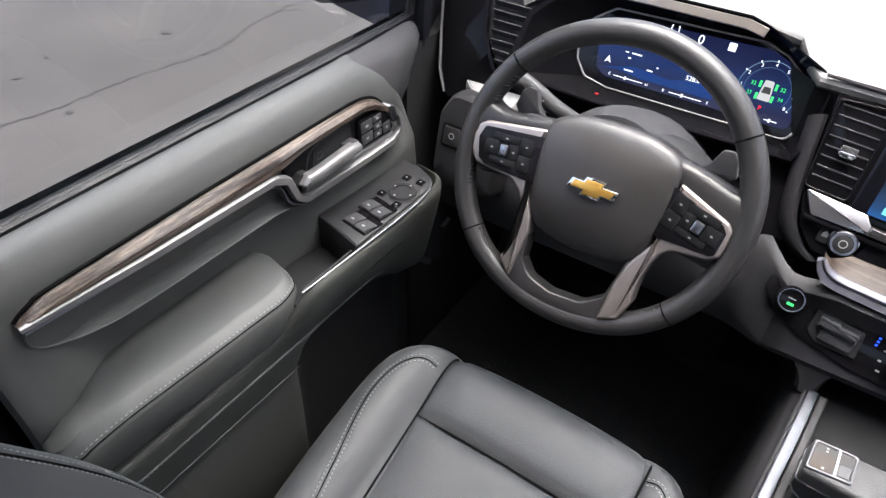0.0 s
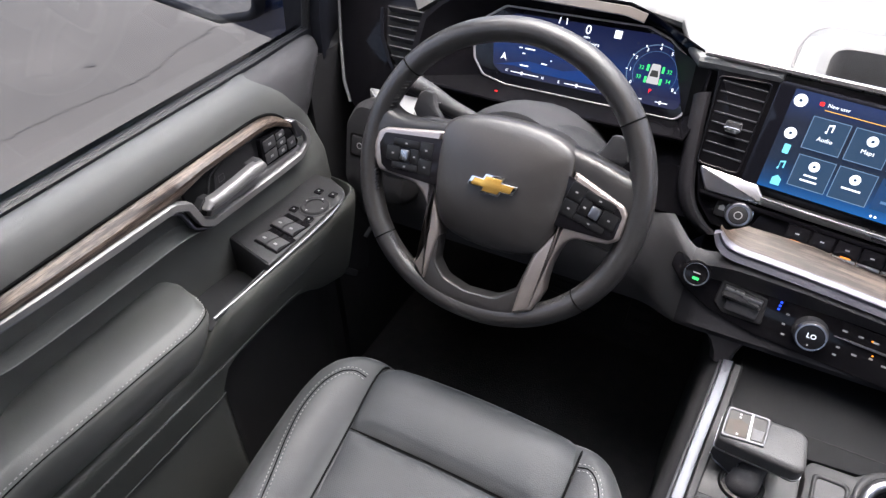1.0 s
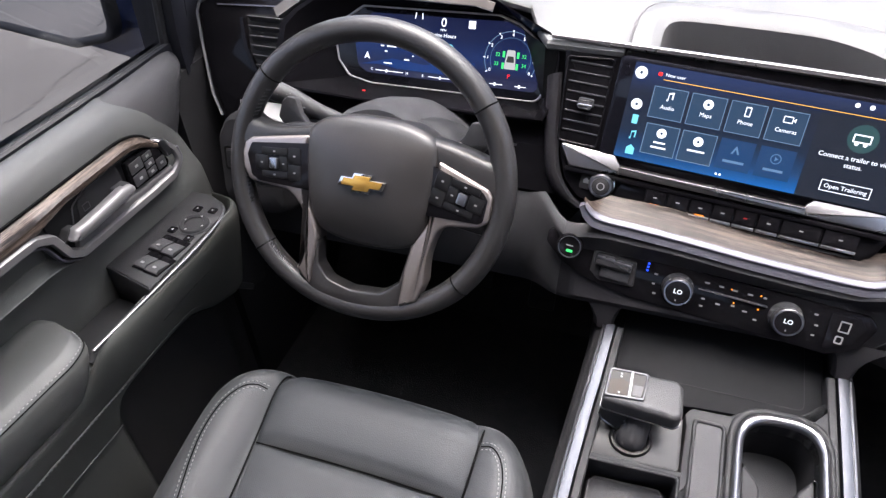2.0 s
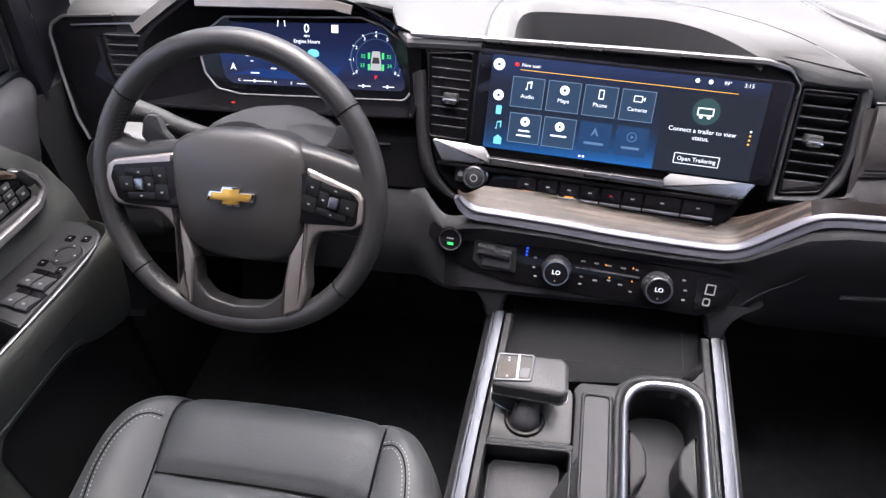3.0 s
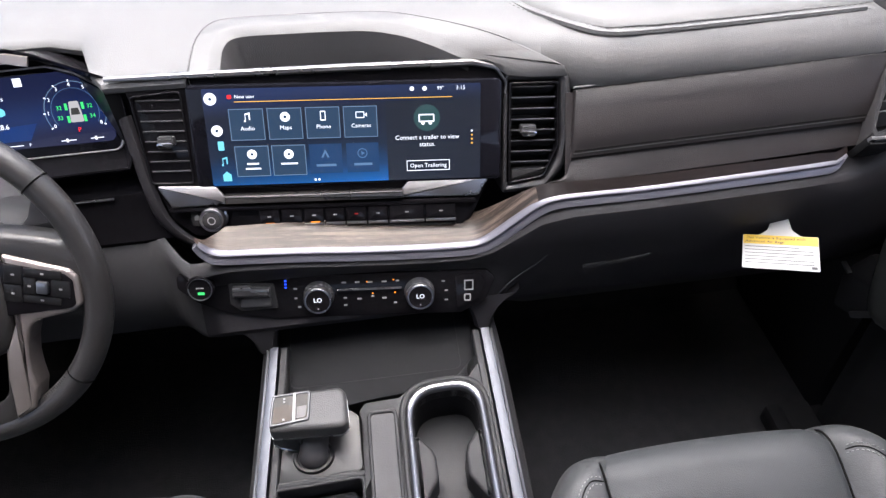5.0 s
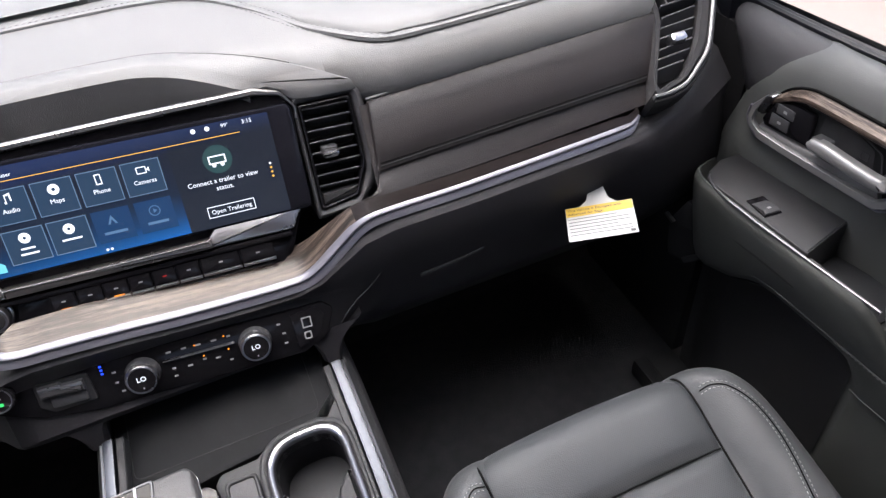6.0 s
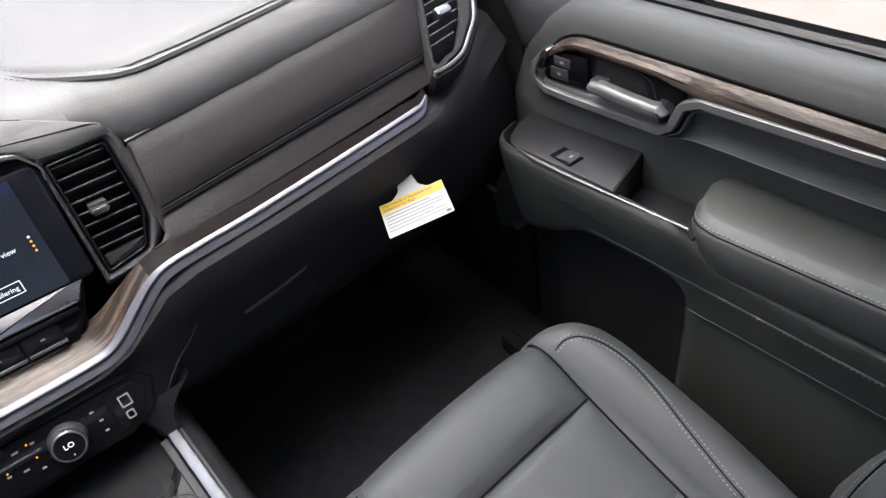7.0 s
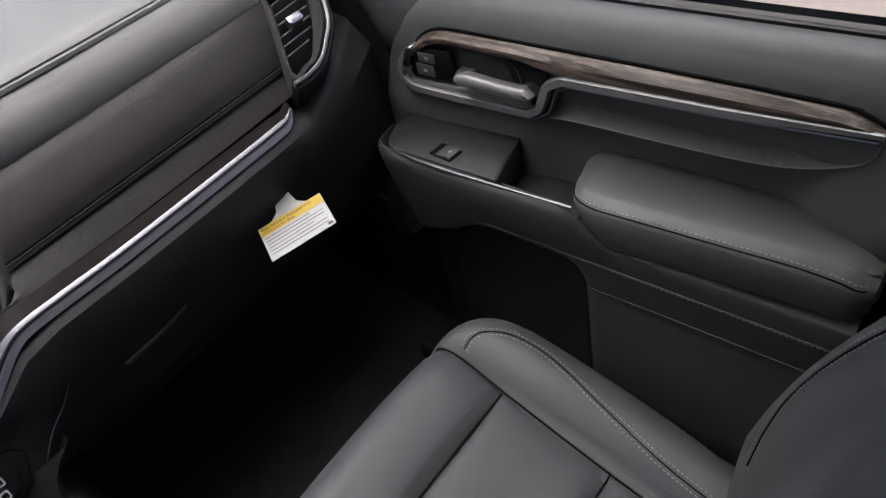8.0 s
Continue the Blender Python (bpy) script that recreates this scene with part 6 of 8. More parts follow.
    for u, v, w in ((-0.173, -0.0340, 0.042), (-0.092, -0.0350, 0.044), (-0.016, -0.034, 0.018), (0.018, -0.034, 0.016)):
        plate("bar_gauge", rect(u - w / 2, v - 0.0005, u + w / 2, v + 0.0005), W_GLOW)
        disc_c = u - w * 0.1
        plate("bar_mark", rect(disc_c - 0.0012, v - 0.0022, disc_c + 0.0012, v + 0.0022), W_GLOW)
    c2 = (-0.205, 0.0)
    arc(c2, 0.034, 120, 20, 0.0006, EDGE_GLOW)
    for u, v, w in ((-0.176, -0.023, 0.016), (-0.148, -0.016, 0.010), (-0.186, 0.000, 0.006), (-0.172, 0.000, 0.018), (-0.180, -0.007, 0.005), (-0.139, -0.010, 0.003)):
        plate("text_bar", rect(u - w * 0.4, v - 0.0008, u + w * 0.4, v + 0.0008), W_GLOW)
    plate("compass", [(-0.213, -0.020), (-0.2085, -0.010), (-0.204, -0.020), (-0.2085, -0.017)], W_GLOW)
    for u in (-0.140, -0.129):
        plate("lane_mark", [(u - 0.0006, 0.040), (u + 0.0006, 0.040), (u + (0.001 if u < -0.135 else -0.001) + 0.0006, 0.048), (u + (0.001 if u < -0.135 else -0.001) - 0.0006, 0.048)], W_GLOW)
    # red telltales below the glass
    for u, v, h in ((-0.2035, -0.0655, 0.0036), (-0.2015, -0.0745, 0.0018)):
        part("telltale", slab(rect(u - 0.0022, v - h * 0.75, u + 0.0022, v + h * 0.75, 0.0006), 0.016, 0.0185, CLUSTER), RED_GLOW, dash, smooth=0)
    # lower black face between gauges and column, with a thin bright line
    rows = []
    for x in (-0.655, -0.60, -0.40, -0.30, -0.262, -0.235):
        rows.append([(x, 0.790, 0.676), (x, 0.781, 0.674), (x, 0.765, 0.665), (x, 0.742, 0.655), (x, 0.730, 0.628), (x, 0.716, 0.600), (x, 0.72, 0.58)])
    part("column_face", loft(rows), GAUGE_BLACK, dash, "gloss black face under the gauges", smooth=25)
    part("face_line", sweep([(-0.65, 0.738, 0.6535), (-0.45, 0.738, 0.6535), (-0.30, 0.738, 0.6535)], circle(0.0016, 6)), SATIN, dash)


cluster()


def driver_vent():
    """The vent by the driver's door: slats in a gloss black face with a bright edge."""
    m = CLUSTER
    out = rounded([(-0.470, 0.047), (-0.490, 0.034), (-0.495, 0.020), (-0.482, -0.040), (-0.465, -0.100), (-0.445, -0.138), (-0.340, -0.140), (-0.318, -0.060), (-0.318, 0.050)], [0.012, 0.008, 0.012, 0.02, 0.02, 0.012, 0.01, 0.01, 0.004], 3)
    face = part("side_vent", slab(out, -0.05, 0.004, m, 0.004), PIANO, dash, "side air vent in a gloss black face")
    inn = rounded([(-0.406, 0.024), (-0.326, 0.027), (-0.324, -0.084), (-0.358, -0.086), (-0.398, -0.030)], 0.004, 3)
    part("throat", slab(inn, 0.003, 0.0052, m), RUBBER, face)
    part("vent_frame", sweep([m @ Vector((u, v, 0.006)) for u, v in ((-0.413, 0.018), (-0.405, -0.024), (-0.390, -0.050), (-0.366, -0.084))], [(-0.004, -0.004), (-0.003, 0.004), (0.002, 0.005), (0.004, -0.004)], up=m.to_3x3() @ Vector((0, 0, 1))), PIANO, face)
    for k in range(8):
        v = 0.0175 - 0.0136 * k
        u0 = table(v, [(-0.09, -0.356), (-0.045, -0.386), (0.03, -0.402)])
        q = m @ Matrix.Translation(((u0 - 0.327) / 2, v, 0.009)) @ Matrix.Rotation(radians(-30), 4, "X")
        h = (-0.327 - u0) / 2
        part("slat", box((-h, -0.0012, -0.004), (h, 0.0012, 0.008), q, 0.0006, 1), PLASTIC, face)
    edge = rounded([(-0.390, 0.0490), (-0.470, 0.0455), (-0.491, 0.0340), (-0.496, 0.0205), (-0.483, -0.038), (-0.467, -0.099), (-0.449, -0.131)], [0, 0.012, 0.010, 0.012, 0.03, 0.03, 0], 4)
    nn = m.to_3x3() @ Vector((0, 0, 1))
    part("bright_edge", sweep([m @ Vector((a, b, 0.004)) for a, b in edge], [(-0.0026, -0.006), (-0.0022, 0.001), (0, 0.0022), (0.0022, 0.001), (0.0026, -0.006)], up=nn), DOOR_SILVER, face)
    part("bright_line", sweep([m @ Vector((a, b, 0.005)) for a, b in ((-0.458, 0.0335), (-0.392, 0.0365), (-0.322, 0.0395))], [(-0.0012, -0.003), (-0.001, 0.0012), (0.001, 0.0012), (0.0012, -0.003)], up=nn), EDGE, face)
    part("silver_bit", slab(rounded([(-0.736, 0.744), (-0.706, 0.716), (-0.632, 0.697), (-0.636, 0.748)], 0.004), 0.640, 0.6605, I4, 0.003), SILVER_PAINT, face, "pale silver trim piece under the stalk")


def side_vent():
    """The vent by the passenger's door: recessed slats below a bar, upright fins above it, bright outer edge."""
    m = axes((0.628, 0.666, 0.711), (0.35, -0.03, 0.02), (0.02, 0.073, 0.045))
    nn = m.to_3x3() @ Vector((0, 0, 1))

    def soft(pts, per=3, closed=True):
        return [(p.x, p.y) for p in smooth_path([(a, b, 0) for a, b in pts], per, closed)]

    outer = soft([(-0.016, -0.022), (0.010, -0.023), (0.033, -0.016), (0.056, 0.001), (0.077, 0.019), (0.096, 0.048), (0.118, 0.086), (0.127, 0.106), (0.118, 0.122), (0.055, 0.130), (0.034, 0.112), (0.026, 0.072)])
    inner = soft([(-0.006, -0.012), (0.012, -0.0125), (0.026, -0.010), (0.043, 0.006), (0.061, 0.026), (0.078, 0.050), (0.097, 0.083), (0.106, 0.102), (0.100, 0.113), (0.060, 0.120), (0.045, 0.110), (0.036, 0.066)])
    lip = [(lerp(a[0], b[0], 0.75), lerp(a[1], b[1], 0.75)) for a, b in zip(outer, inner)]
    brow = [(lerp(a[0], b[0], 0.25), lerp(a[1], b[1], 0.25)) for a, b in zip(outer, inner)]
    bm = loft([[m @ Vector((u, v, h)) for u, v in r] for r, h in ((outer, -0.06), (outer, -0.003), (brow, 0.001), (lip, 0.0008), (inner, -0.003), (inner, -0.045))], True)
    face = part("side_vent", bm, DARK, dash, "side air vent with bright edge")
    part("throat", slab(inner, -0.048, -0.040, m), SEAM, face)

    def blade(name, p, w, h0, h1, t):
        a, b = Vector((*p[0], 0)), Vector((*p[1], 0))
        d = (b - a).normalized()
        q = m @ Matrix(((d.x, -d.y, 0, (a.x + b.x) / 2), (d.y, d.x, 0, (a.y + b.y) / 2), (0, 0, 1, w), (0, 0, 0, 1))) @ Matrix.Rotation(radians(t), 4, "X")
        n = (b - a).length / 2
        return part(name, box((-n, -0.0013, h0), (n, 0.0013, h1), q, 0.0007, 1), PLASTIC, face)

    for p in (((0.039, 0.071), (0.089, 0.075)), ((0.031, 0.057), (0.081, 0.060)), ((0.024, 0.044), (0.073, 0.046)), ((0.016, 0.029), (0.066, 0.033)), ((0.010, 0.017), (0.056, 0.020)), ((0.002, 0.004), (0.041, 0.007))):
        blade("slat", p, -0.007, -0.018, 0.007, -24)
    blade("divider", ((0.045, 0.090), (0.102, 0.091)), -0.004, -0.03, 0.004, 0)
    for u in (0.058, 0.070, 0.082, 0.094):
        blade("fin", ((u, 0.093), (u, 0.116)), -0.009, -0.02, 0.004, 0)
    q = local(m, 0.044, 0.040, -0.001)
    part("slider", slab(rounded([(-0.011, -0.005), (-0.007, -0.008), (0.007, -0.008), (0.011, -0.005), (0.010, 0.005), (-0.010, 0.005)], 0.002), -0.008, 0.010, q, 0.003), SATIN, face, "satin silver slider")
    edge = soft([(-0.016, -0.026), (0.006, -0.0265), (0.032, -0.020), (0.056, -0.003), (0.078, 0.016), (0.097, 0.046), (0.119, 0.084), (0.129, 0.106), (0.124, 0.122), (0.112, 0.128)], 4, False)
    part("bright_edge", sweep([m @ Vector((a, b, 0.0)) for a, b in edge], [(-0.0024, -0.008), (-0.0020, 0.0004), (0, 0.0018), (0.0020, 0.0004), (0.0024, -0.008)], up=nn), DOOR_SILVER, face, "satin silver edge")
    # soft end of the dash wrapping round the vent towards the door
    rows = []
    for da, h in ((0.0025, -0.006), (0.0040, -0.004), (0.0060, -0.005), (0.0075, -0.010), (0.0080, -0.020), (0.0070, -0.034), (0.0045, -0.045)):
        row = []
        for (a0, b0), (a1, b1) in zip(edge, edge[1:] + [(2 * edge[-1][0] - edge[-2][0], 2 * edge[-1][1] - edge[-2][1])]):
            l = math.hypot(a1 - a0, b1 - b0)
            row.append(m @ Vector((a0 + (b1 - b0) / l * da, b0 - (a1 - a0) / l * da, h)))
        rows.append(row)
    part("end_cap", loft(rows), DARK, dash, "soft black end of the dash")


side_vent()
driver_vent()


def park_switch():
    q = axes((-0.665, 0.668, 0.606), (1, 0, 0), (0, 0.25, 0.97))
    rows = []
    out = rounded([(-0.072, -0.070), (-0.074, 0.030), (-0.055, 0.066), (-0.010, 0.064), (0.030, 0.050), (0.040, 0.0), (0.040, -0.085), (-0.04, -0.090)], [0.03, 0.03, 0.025, 0.03, 0.03, 0.03, 0.02, 0.03], 5)
    for k, h in ((1.0, -0.11), (1.0, -0.028), (0.985, -0.014), (0.95, -0.005), (0.89, 0.0), (0.6, 0.002), (0.1, 0.002)):
        rows.append([q @ Vector((-0.015 + (u + 0.015) * k, v * k, h)) for u, v in out])
    body = part("knee_bolster", loft(rows, True, True), DARK, dash, "rounded black switch panel beside the wheel")
    b = part("park_brake_key", slab(rect(-0.056, -0.016, -0.026, 0.014, 0.004), -0.004, 0.0045, q, 0.002), DARK, body)
    part("key_gap", ring(rect(-0.059, -0.019, -0.023, 0.017, 0.005), rect(-0.0565, -0.0165, -0.0255, 0.0145, 0.004), -0.004, 0.003, q), SEAM, body)
    part("symbol", ring([(-0.041 + 0.005 * math.cos(math.tau * k / 16), 0.005 * math.sin(math.tau * k / 16)) for k in range(16)], [(-0.041 + 0.0036 * math.cos(math.tau * k / 16), 0.0036 * math.sin(math.tau * k / 16)) for k in range(16)], 0.0043, 0.0048, q), MARK, b, smooth=0)


park_switch()


# ---- steering wheel and column ----
WHEEL = axes((-0.447, 0.571, 0.684), (1, 0, 0), (0, math.sin(radians(25)), math.cos(radians(25))))


def steering_wheel():
    w = thing("steering_wheel", "black leather steering wheel with silver spokes and gold emblem", "steering wheel")
    n = WHEEL.to_3x3() @ Vector((0, 0, 1))
    R = 0.1732
    ringp = []
    for k in range(96):
        a = math.tau * k / 96
        r = R - (0.006 * max(0, -math.sin(a)) ** 6)
        ringp.append(WHEEL @ Vector((r * math.cos(a) - 0.0022, r * math.sin(a) - 0.0034, -0.0125)))
    rim = part("rim", sweep(ringp, [(0.0146 * math.cos(math.tau * k / 16), 0.0146 * math.sin(math.tau * k / 16)) for k in range(16)], closed=True, up=n), RIM_LEATHER, w, "smooth black leather rim")
    # seams across the rim and sewing on its inner side
    for a in (141, 36, -40, -141):
        c = radians(a)
        ctr = WHEEL @ Vector((R * math.cos(c) - 0.0022, R * math.sin(c) - 0.0034, -0.0125))
        rad = WHEEL.to_3x3() @ Vector((math.cos(c), math.sin(c), 0))
        loop = [ctr + rad * (0.0149 * math.cos(math.tau * k / 20)) + n * (0.0149 * math.sin(math.tau * k / 20)) for k in range(20)]
        part("rim_seam", sweep(loop, circle(0.0009, 5), closed=True, up=rad.cross(n)), SEAM, rim)
    for a0, a1 in ((-140, -105), (-72, -42), (145, 200)):
        ln = []
        for k in range(30):
            a = radians(lerp(a0, a1, k / 29))
            ln.append(WHEEL @ Vector(((R - 0.0118) * math.cos(a) - 0.0022, (R - 0.0118) * math.sin(a) - 0.0034, -0.0040)))
        bm = bmesh.new()
        for p, q in zip(ln, ln[1:]):
            t = (q - p)
            side = t.cross(n).normalized() * 0.0035
            sweep([p - side - n * 0.002, (p + q) / 2 + n * 0.0012, p + t + side * 0.6 - n * 0.0005], circle(0.0007, 4), up=n, bm=bm)
        part("lacing", bm, RIM_LEATHER, rim)
    # airbag hub: crowned shield
    half = [(0.0, 0.071), (0.030, 0.070), (0.058, 0.065), (0.078, 0.056), (0.086, 0.044), (0.0875, 0.020), (0.086, -0.010), (0.081, -0.045), (0.070, -0.071), (0.055, -0.081), (0.030, -0.087), (0.0, -0.0885)]
    shield = [(-a, b) for a, b in half[1:-1]][::-1] + half
    shield = shield[len(half) - 2:] + shield[:len(half) - 2]
    shield = [tuple(p)[:2] for p in smooth_path([(a, b, 0) for a, b in shield], 3, True)]
    rows = []
    for k, h in ((1.0, -0.045), (1.0, -0.0050), (0.992, -0.0010), (0.975, 0.0025), (0.945, 0.0050), (0.90, 0.0068), (0.80, 0.0090), (0.65, 0.0108), (0.5, 0.0120), (0.35, 0.0128), (0.2, 0.0132), (0.02, 0.0134)):
        f = (h + 0.045) / 0.058
        rows.append([WHEEL @ Vector((a * k * 0.965 + 0.005 + 0.0035 * f, b * k - 0.004 * (1 - k) + 0.0016 * f, h - 0.008 * (max(0.0, b * k - 0.012) / 0.058) ** 2 - 0.010 * (max(0.0, -b * k - 0.018) / 0.07) ** 2)) for a, b in shield])
    hub = part("hub", loft(rows, True, True), HUB_SKIN, w, "black grained airbag cover")
    sleeve = [(a * 0.955 + 0.005, b * 0.99) for a, b in shield]
    part("hub_gap", slab(sleeve, -0.05, -0.020, WHEEL, 0.004), DARK, w)
    # plain gold cross-bar emblem with bright rim
    em = [(-0.031, -0.0055), (-0.027, 0.0055), (-0.013, 0.0055), (-0.0105, 0.0115), (0.0135, 0.0115), (0.0115, 0.0055), (0.031, 0.0055), (0.027, -0.0055), (0.0125, -0.0055), (0.010, -0.0115), (-0.0135, -0.0115), (-0.0115, -0.0055)]
    q = local(WHEEL, 0.0058, -0.0042, 0.0120)
    e = part("emblem", slab(em, 0.0, 0.0045, q, 0.0012), CHROME, w, "plain gold cross-bar emblem with chrome edge")
    part("emblem_fill", slab([(a * 0.86, b * 0.78) for a, b in em], 0.003, 0.0056, q, 0.0006), GOLD, e)
    part("text_bar", slab(rect(-0.007, -0.044, 0.017, -0.040), 0.0085, 0.0106, WHEEL), DARK, w, smooth=0)
    # side spokes: leather bridge, silver frame, key pad
    frames = {-1: [(0.071, 0.041), (0.152, 0.028), (0.162, 0.021), (0.1655, 0.006), (0.163, -0.013), (0.154, -0.027), (0.100, -0.031), (0.088, -0.040), (0.077, -0.055), (0.0715, -0.080), (0.0735, -0.100), (0.079, -0.120), (0.084, -0.130), (0.064, -0.151), (0.0565, -0.086), (0.0605, -0.067), (0.074, -0.033), (0.080, 0.0)],
              1: [(0.093, 0.034), (0.155, 0.010), (0.1605, 0.002), (0.1605, -0.012), (0.1590, -0.029), (0.147, -0.0365), (0.109, -0.0415), (0.100, -0.050), (0.0935, -0.066), (0.0895, -0.084), (0.0885, -0.100), (0.089, -0.118), (0.081, -0.142), (0.058, -0.155), (0.0630, -0.103), (0.0690, -0.075), (0.0915, -0.034), (0.0935, 0.0)]}
    pads = {-1: [(0.066, 0.0315), (0.1515, 0.0215), (0.1570, 0.0064), (0.1502, -0.0185), (0.140, -0.0250), (0.066, -0.0270)],
            1: [(0.080, 0.0305), (0.150, 0.0060), (0.1560, -0.0020), (0.1530, -0.0280), (0.1475, -0.0312), (0.080, -0.0320)]}
    radii = [0.003, 0.01, 0.008, 0.01, 0.008, 0.01, 0.016, 0.016, 0.02, 0.02, 0.02, 0.008, 0.004, 0.003, 0.02, 0.016, 0.01, 0.01]
    for s in (-1, 1):
        q = WHEEL @ Matrix.Diagonal((s, 1, 1, 1))
        up = 0.004 if s < 0 else -0.007
        bridge = rounded([(0.060, 0.050), (0.110, 0.046), (0.168, 0.026), (0.174, -0.030), (0.150, -0.042), (0.100, -0.036), (0.060, -0.040)], 0.012, 3)
        part("spoke", slab([(a, b + up) for a, b in bridge], -0.026, -0.010, q, 0.006), RIM_LEATHER, w, "black leather side spoke")
        sp = part("spoke_frame", slab(rounded(frames[s], radii, 3), -0.026, 0.0030, q, 0.0040, seg=3), SPOKE_SILVER, w, "brushed silver spoke frame")
        qk = q @ Matrix.Translation((0, 0, 0.0029))
        pad = part("key_pad", slab(rounded(pads[s], 0.005, 3), -0.01, 0.0014, qk, 0.001), PIANO, sp, "black steering wheel keys")
        tilt = Matrix.Rotation(radians(-3 if s < 0 else -14), 4, "Z")
        qk = qk @ Matrix.Translation((0.1145 if s < 0 else 0.1225, 0.0 if s < 0 else -0.0045, 0.0002)) @ tilt @ Matrix.Translation((-0.1185, 0.004, 0))
        for k in ([(0.1035, 0.0062, 0.1400, 0.0155), (0.1035, -0.0222, 0.1400, -0.0138), (0.1300, -0.0130, 0.1490, 0.0054), (0.1035, -0.0130, 0.1155, 0.0054), (0.0850, -0.0032, 0.1027, 0.0172), (0.0850, -0.0232, 0.1027, -0.0040)]):
            a, b, c, d2 = k
            key = part("key", slab(rect(a, b, c, d2, 0.0022), 0.0005, 0.0021, qk, 0.0006), SATIN_BLACK, pad)
            part("symbol", slab(rect((a + c) / 2 - 0.0016, (b + d2) / 2 - 0.0010, (a + c) / 2 + 0.0016, (b + d2) / 2 + 0.0010, 0.0005), 0.0020, 0.0023, qk), MARK, key, smooth=0)
        part("roller", slab(rect(0.1165, -0.0105, 0.1280, 0.0030, 0.002), 0.001, 0.0048, qk, 0.0016), SATIN, pad)
        # thumb rest where the spoke meets the rim
        top = {-1: [(0.036, 0.0600), (0.069, 0.0535), (0.095, 0.0480), (0.120, 0.0460), (0.142, 0.0480), (0.157, 0.0560), (0.166, 0.0700)],
               1: [(0.060, 0.0610), (0.090, 0.0570), (0.112, 0.0530), (0.132, 0.0480), (0.147, 0.0440), (0.157, 0.0460), (0.165, 0.0560)]}[s]
        low = {-1: [(0.060, 0.0380), (0.080, 0.0365), (0.105, 0.0340), (0.130, 0.0300), (0.150, 0.0250), (0.166, 0.0160), (0.176, 0.0040)],
               1: [(0.078, 0.0340), (0.098, 0.0300), (0.118, 0.0225), (0.136, 0.0150), (0.152, 0.0080), (0.164, -0.0040), (0.174, -0.0180)]}[s]
        top, low = (smooth_path([(a, b, 0) for a, b in p], 4) for p in (top, low))
        rows = [[q @ (a.lerp(b, f) + Vector((0, 0, h))) for a, b in zip(top, low)] for f, h in ((0.02, -0.030), (0.0, -0.018), (0.05, -0.0095), (0.16, -0.0040), (0.35, -0.0014), (0.65, -0.0006), (0.95, -0.0010), (1.0, -0.0040), (1.0, -0.020))]
        part("thumb_rest", loft(rows), RIM_LEATHER, w, "soft leather thumb rest")
    # lower web round the opening, with the dark legs that carry the silver
    web = [(-0.060, -0.070), (-0.055, -0.100), (-0.0545, -0.121), (-0.040, -0.1385), (-0.009, -0.1465), (0.032, -0.1430), (0.056, -0.124), (0.0615, -0.100), (0.068, -0.070), (0.078, -0.072), (0.080, -0.120), (0.085, -0.142), (0.052, -0.163), (0.0, -0.168), (-0.052, -0.163), (-0.082, -0.140), (-0.074, -0.120), (-0.070, -0.072)]
    part("lower_web", slab(rounded(web, [0.004, 0.01, 0.012, 0.02, 0.02, 0.02, 0.012, 0.01, 0.004] + [0.004] * 9, 3), -0.024, -0.0005, WHEEL, 0.003, seg=3), RIM_LEATHER, w)
    # column cover behind
    rows = []
    for h, a, b in ((-0.03, 0.070, 0.062), (-0.06, 0.085, 0.070), (-0.12, 0.098, 0.074), (-0.20, 0.10, 0.07)):
        rows.append([WHEEL @ Vector((a * math.cos(math.tau * k / 28), 0.016 + b * math.sin(math.tau * k / 28), h)) for k in range(28)])
    col = thing("steering_column", "black plastic steering column with stalk", "steering column")
    part("column_cover", loft(rows, True, True), PLASTIC, col)
    rows = []
    for h, k in ((-0.030, 0.05), (-0.031, 0.5), (-0.035, 0.86), (-0.055, 0.98), (-0.075, 1.0), (-0.10, 1.0), (-0.13, 0.96), (-0.16, 0.86), (-0.18, 0.70)):
        arc = [(-0.088, 0.0), (-0.080, 0.034), (-0.062, 0.055), (-0.036, 0.068), (0.0, 0.075), (0.040, 0.075), (0.078, 0.067), (0.103, 0.054), (0.116, 0.032), (0.118, 0.0)]
        rows.append([WHEEL @ Vector((p.x * k + 0.012 * (1 - k), p.y * k, h)) for p in smooth_path([(a, b, 0) for a, b in arc], 3)])
    part("column_shroud", loft(rows), CONSOLE, col, "smooth dark grey column shroud")
    # stalk: tapering arm, ribbed end and printed rings
    st = [(-0.060, 0.050, -0.075), (-0.098, 0.062, -0.062), (-0.128, 0.074, -0.056), (-0.158, 0.083, -0.052)]
    P3 = [WHEEL @ Vector(p) for p in st]
    stalk = part("stalk", sweep(smooth_path(P3, 5), circle(0.0118, 16), up=n, scale=[lerp(0.80, 1.18, k / 15) for k in range(16)]), LEVER_SKIN, col, "black stalk with printed rings")
    t = (P3[3] - P3[1]).normalized()
    for f, rr in ((0.50, 0.0130), (0.98, 0.0136)):
        c = P3[1].lerp(P3[3], f)
        part("stalk_ring", sweep([c - t * 0.0015, c + t * 0.0015], circle(rr, 16), up=n), PLASTIC, stalk)
    side = t.cross(n).normalized()
    lift = side.cross(t)
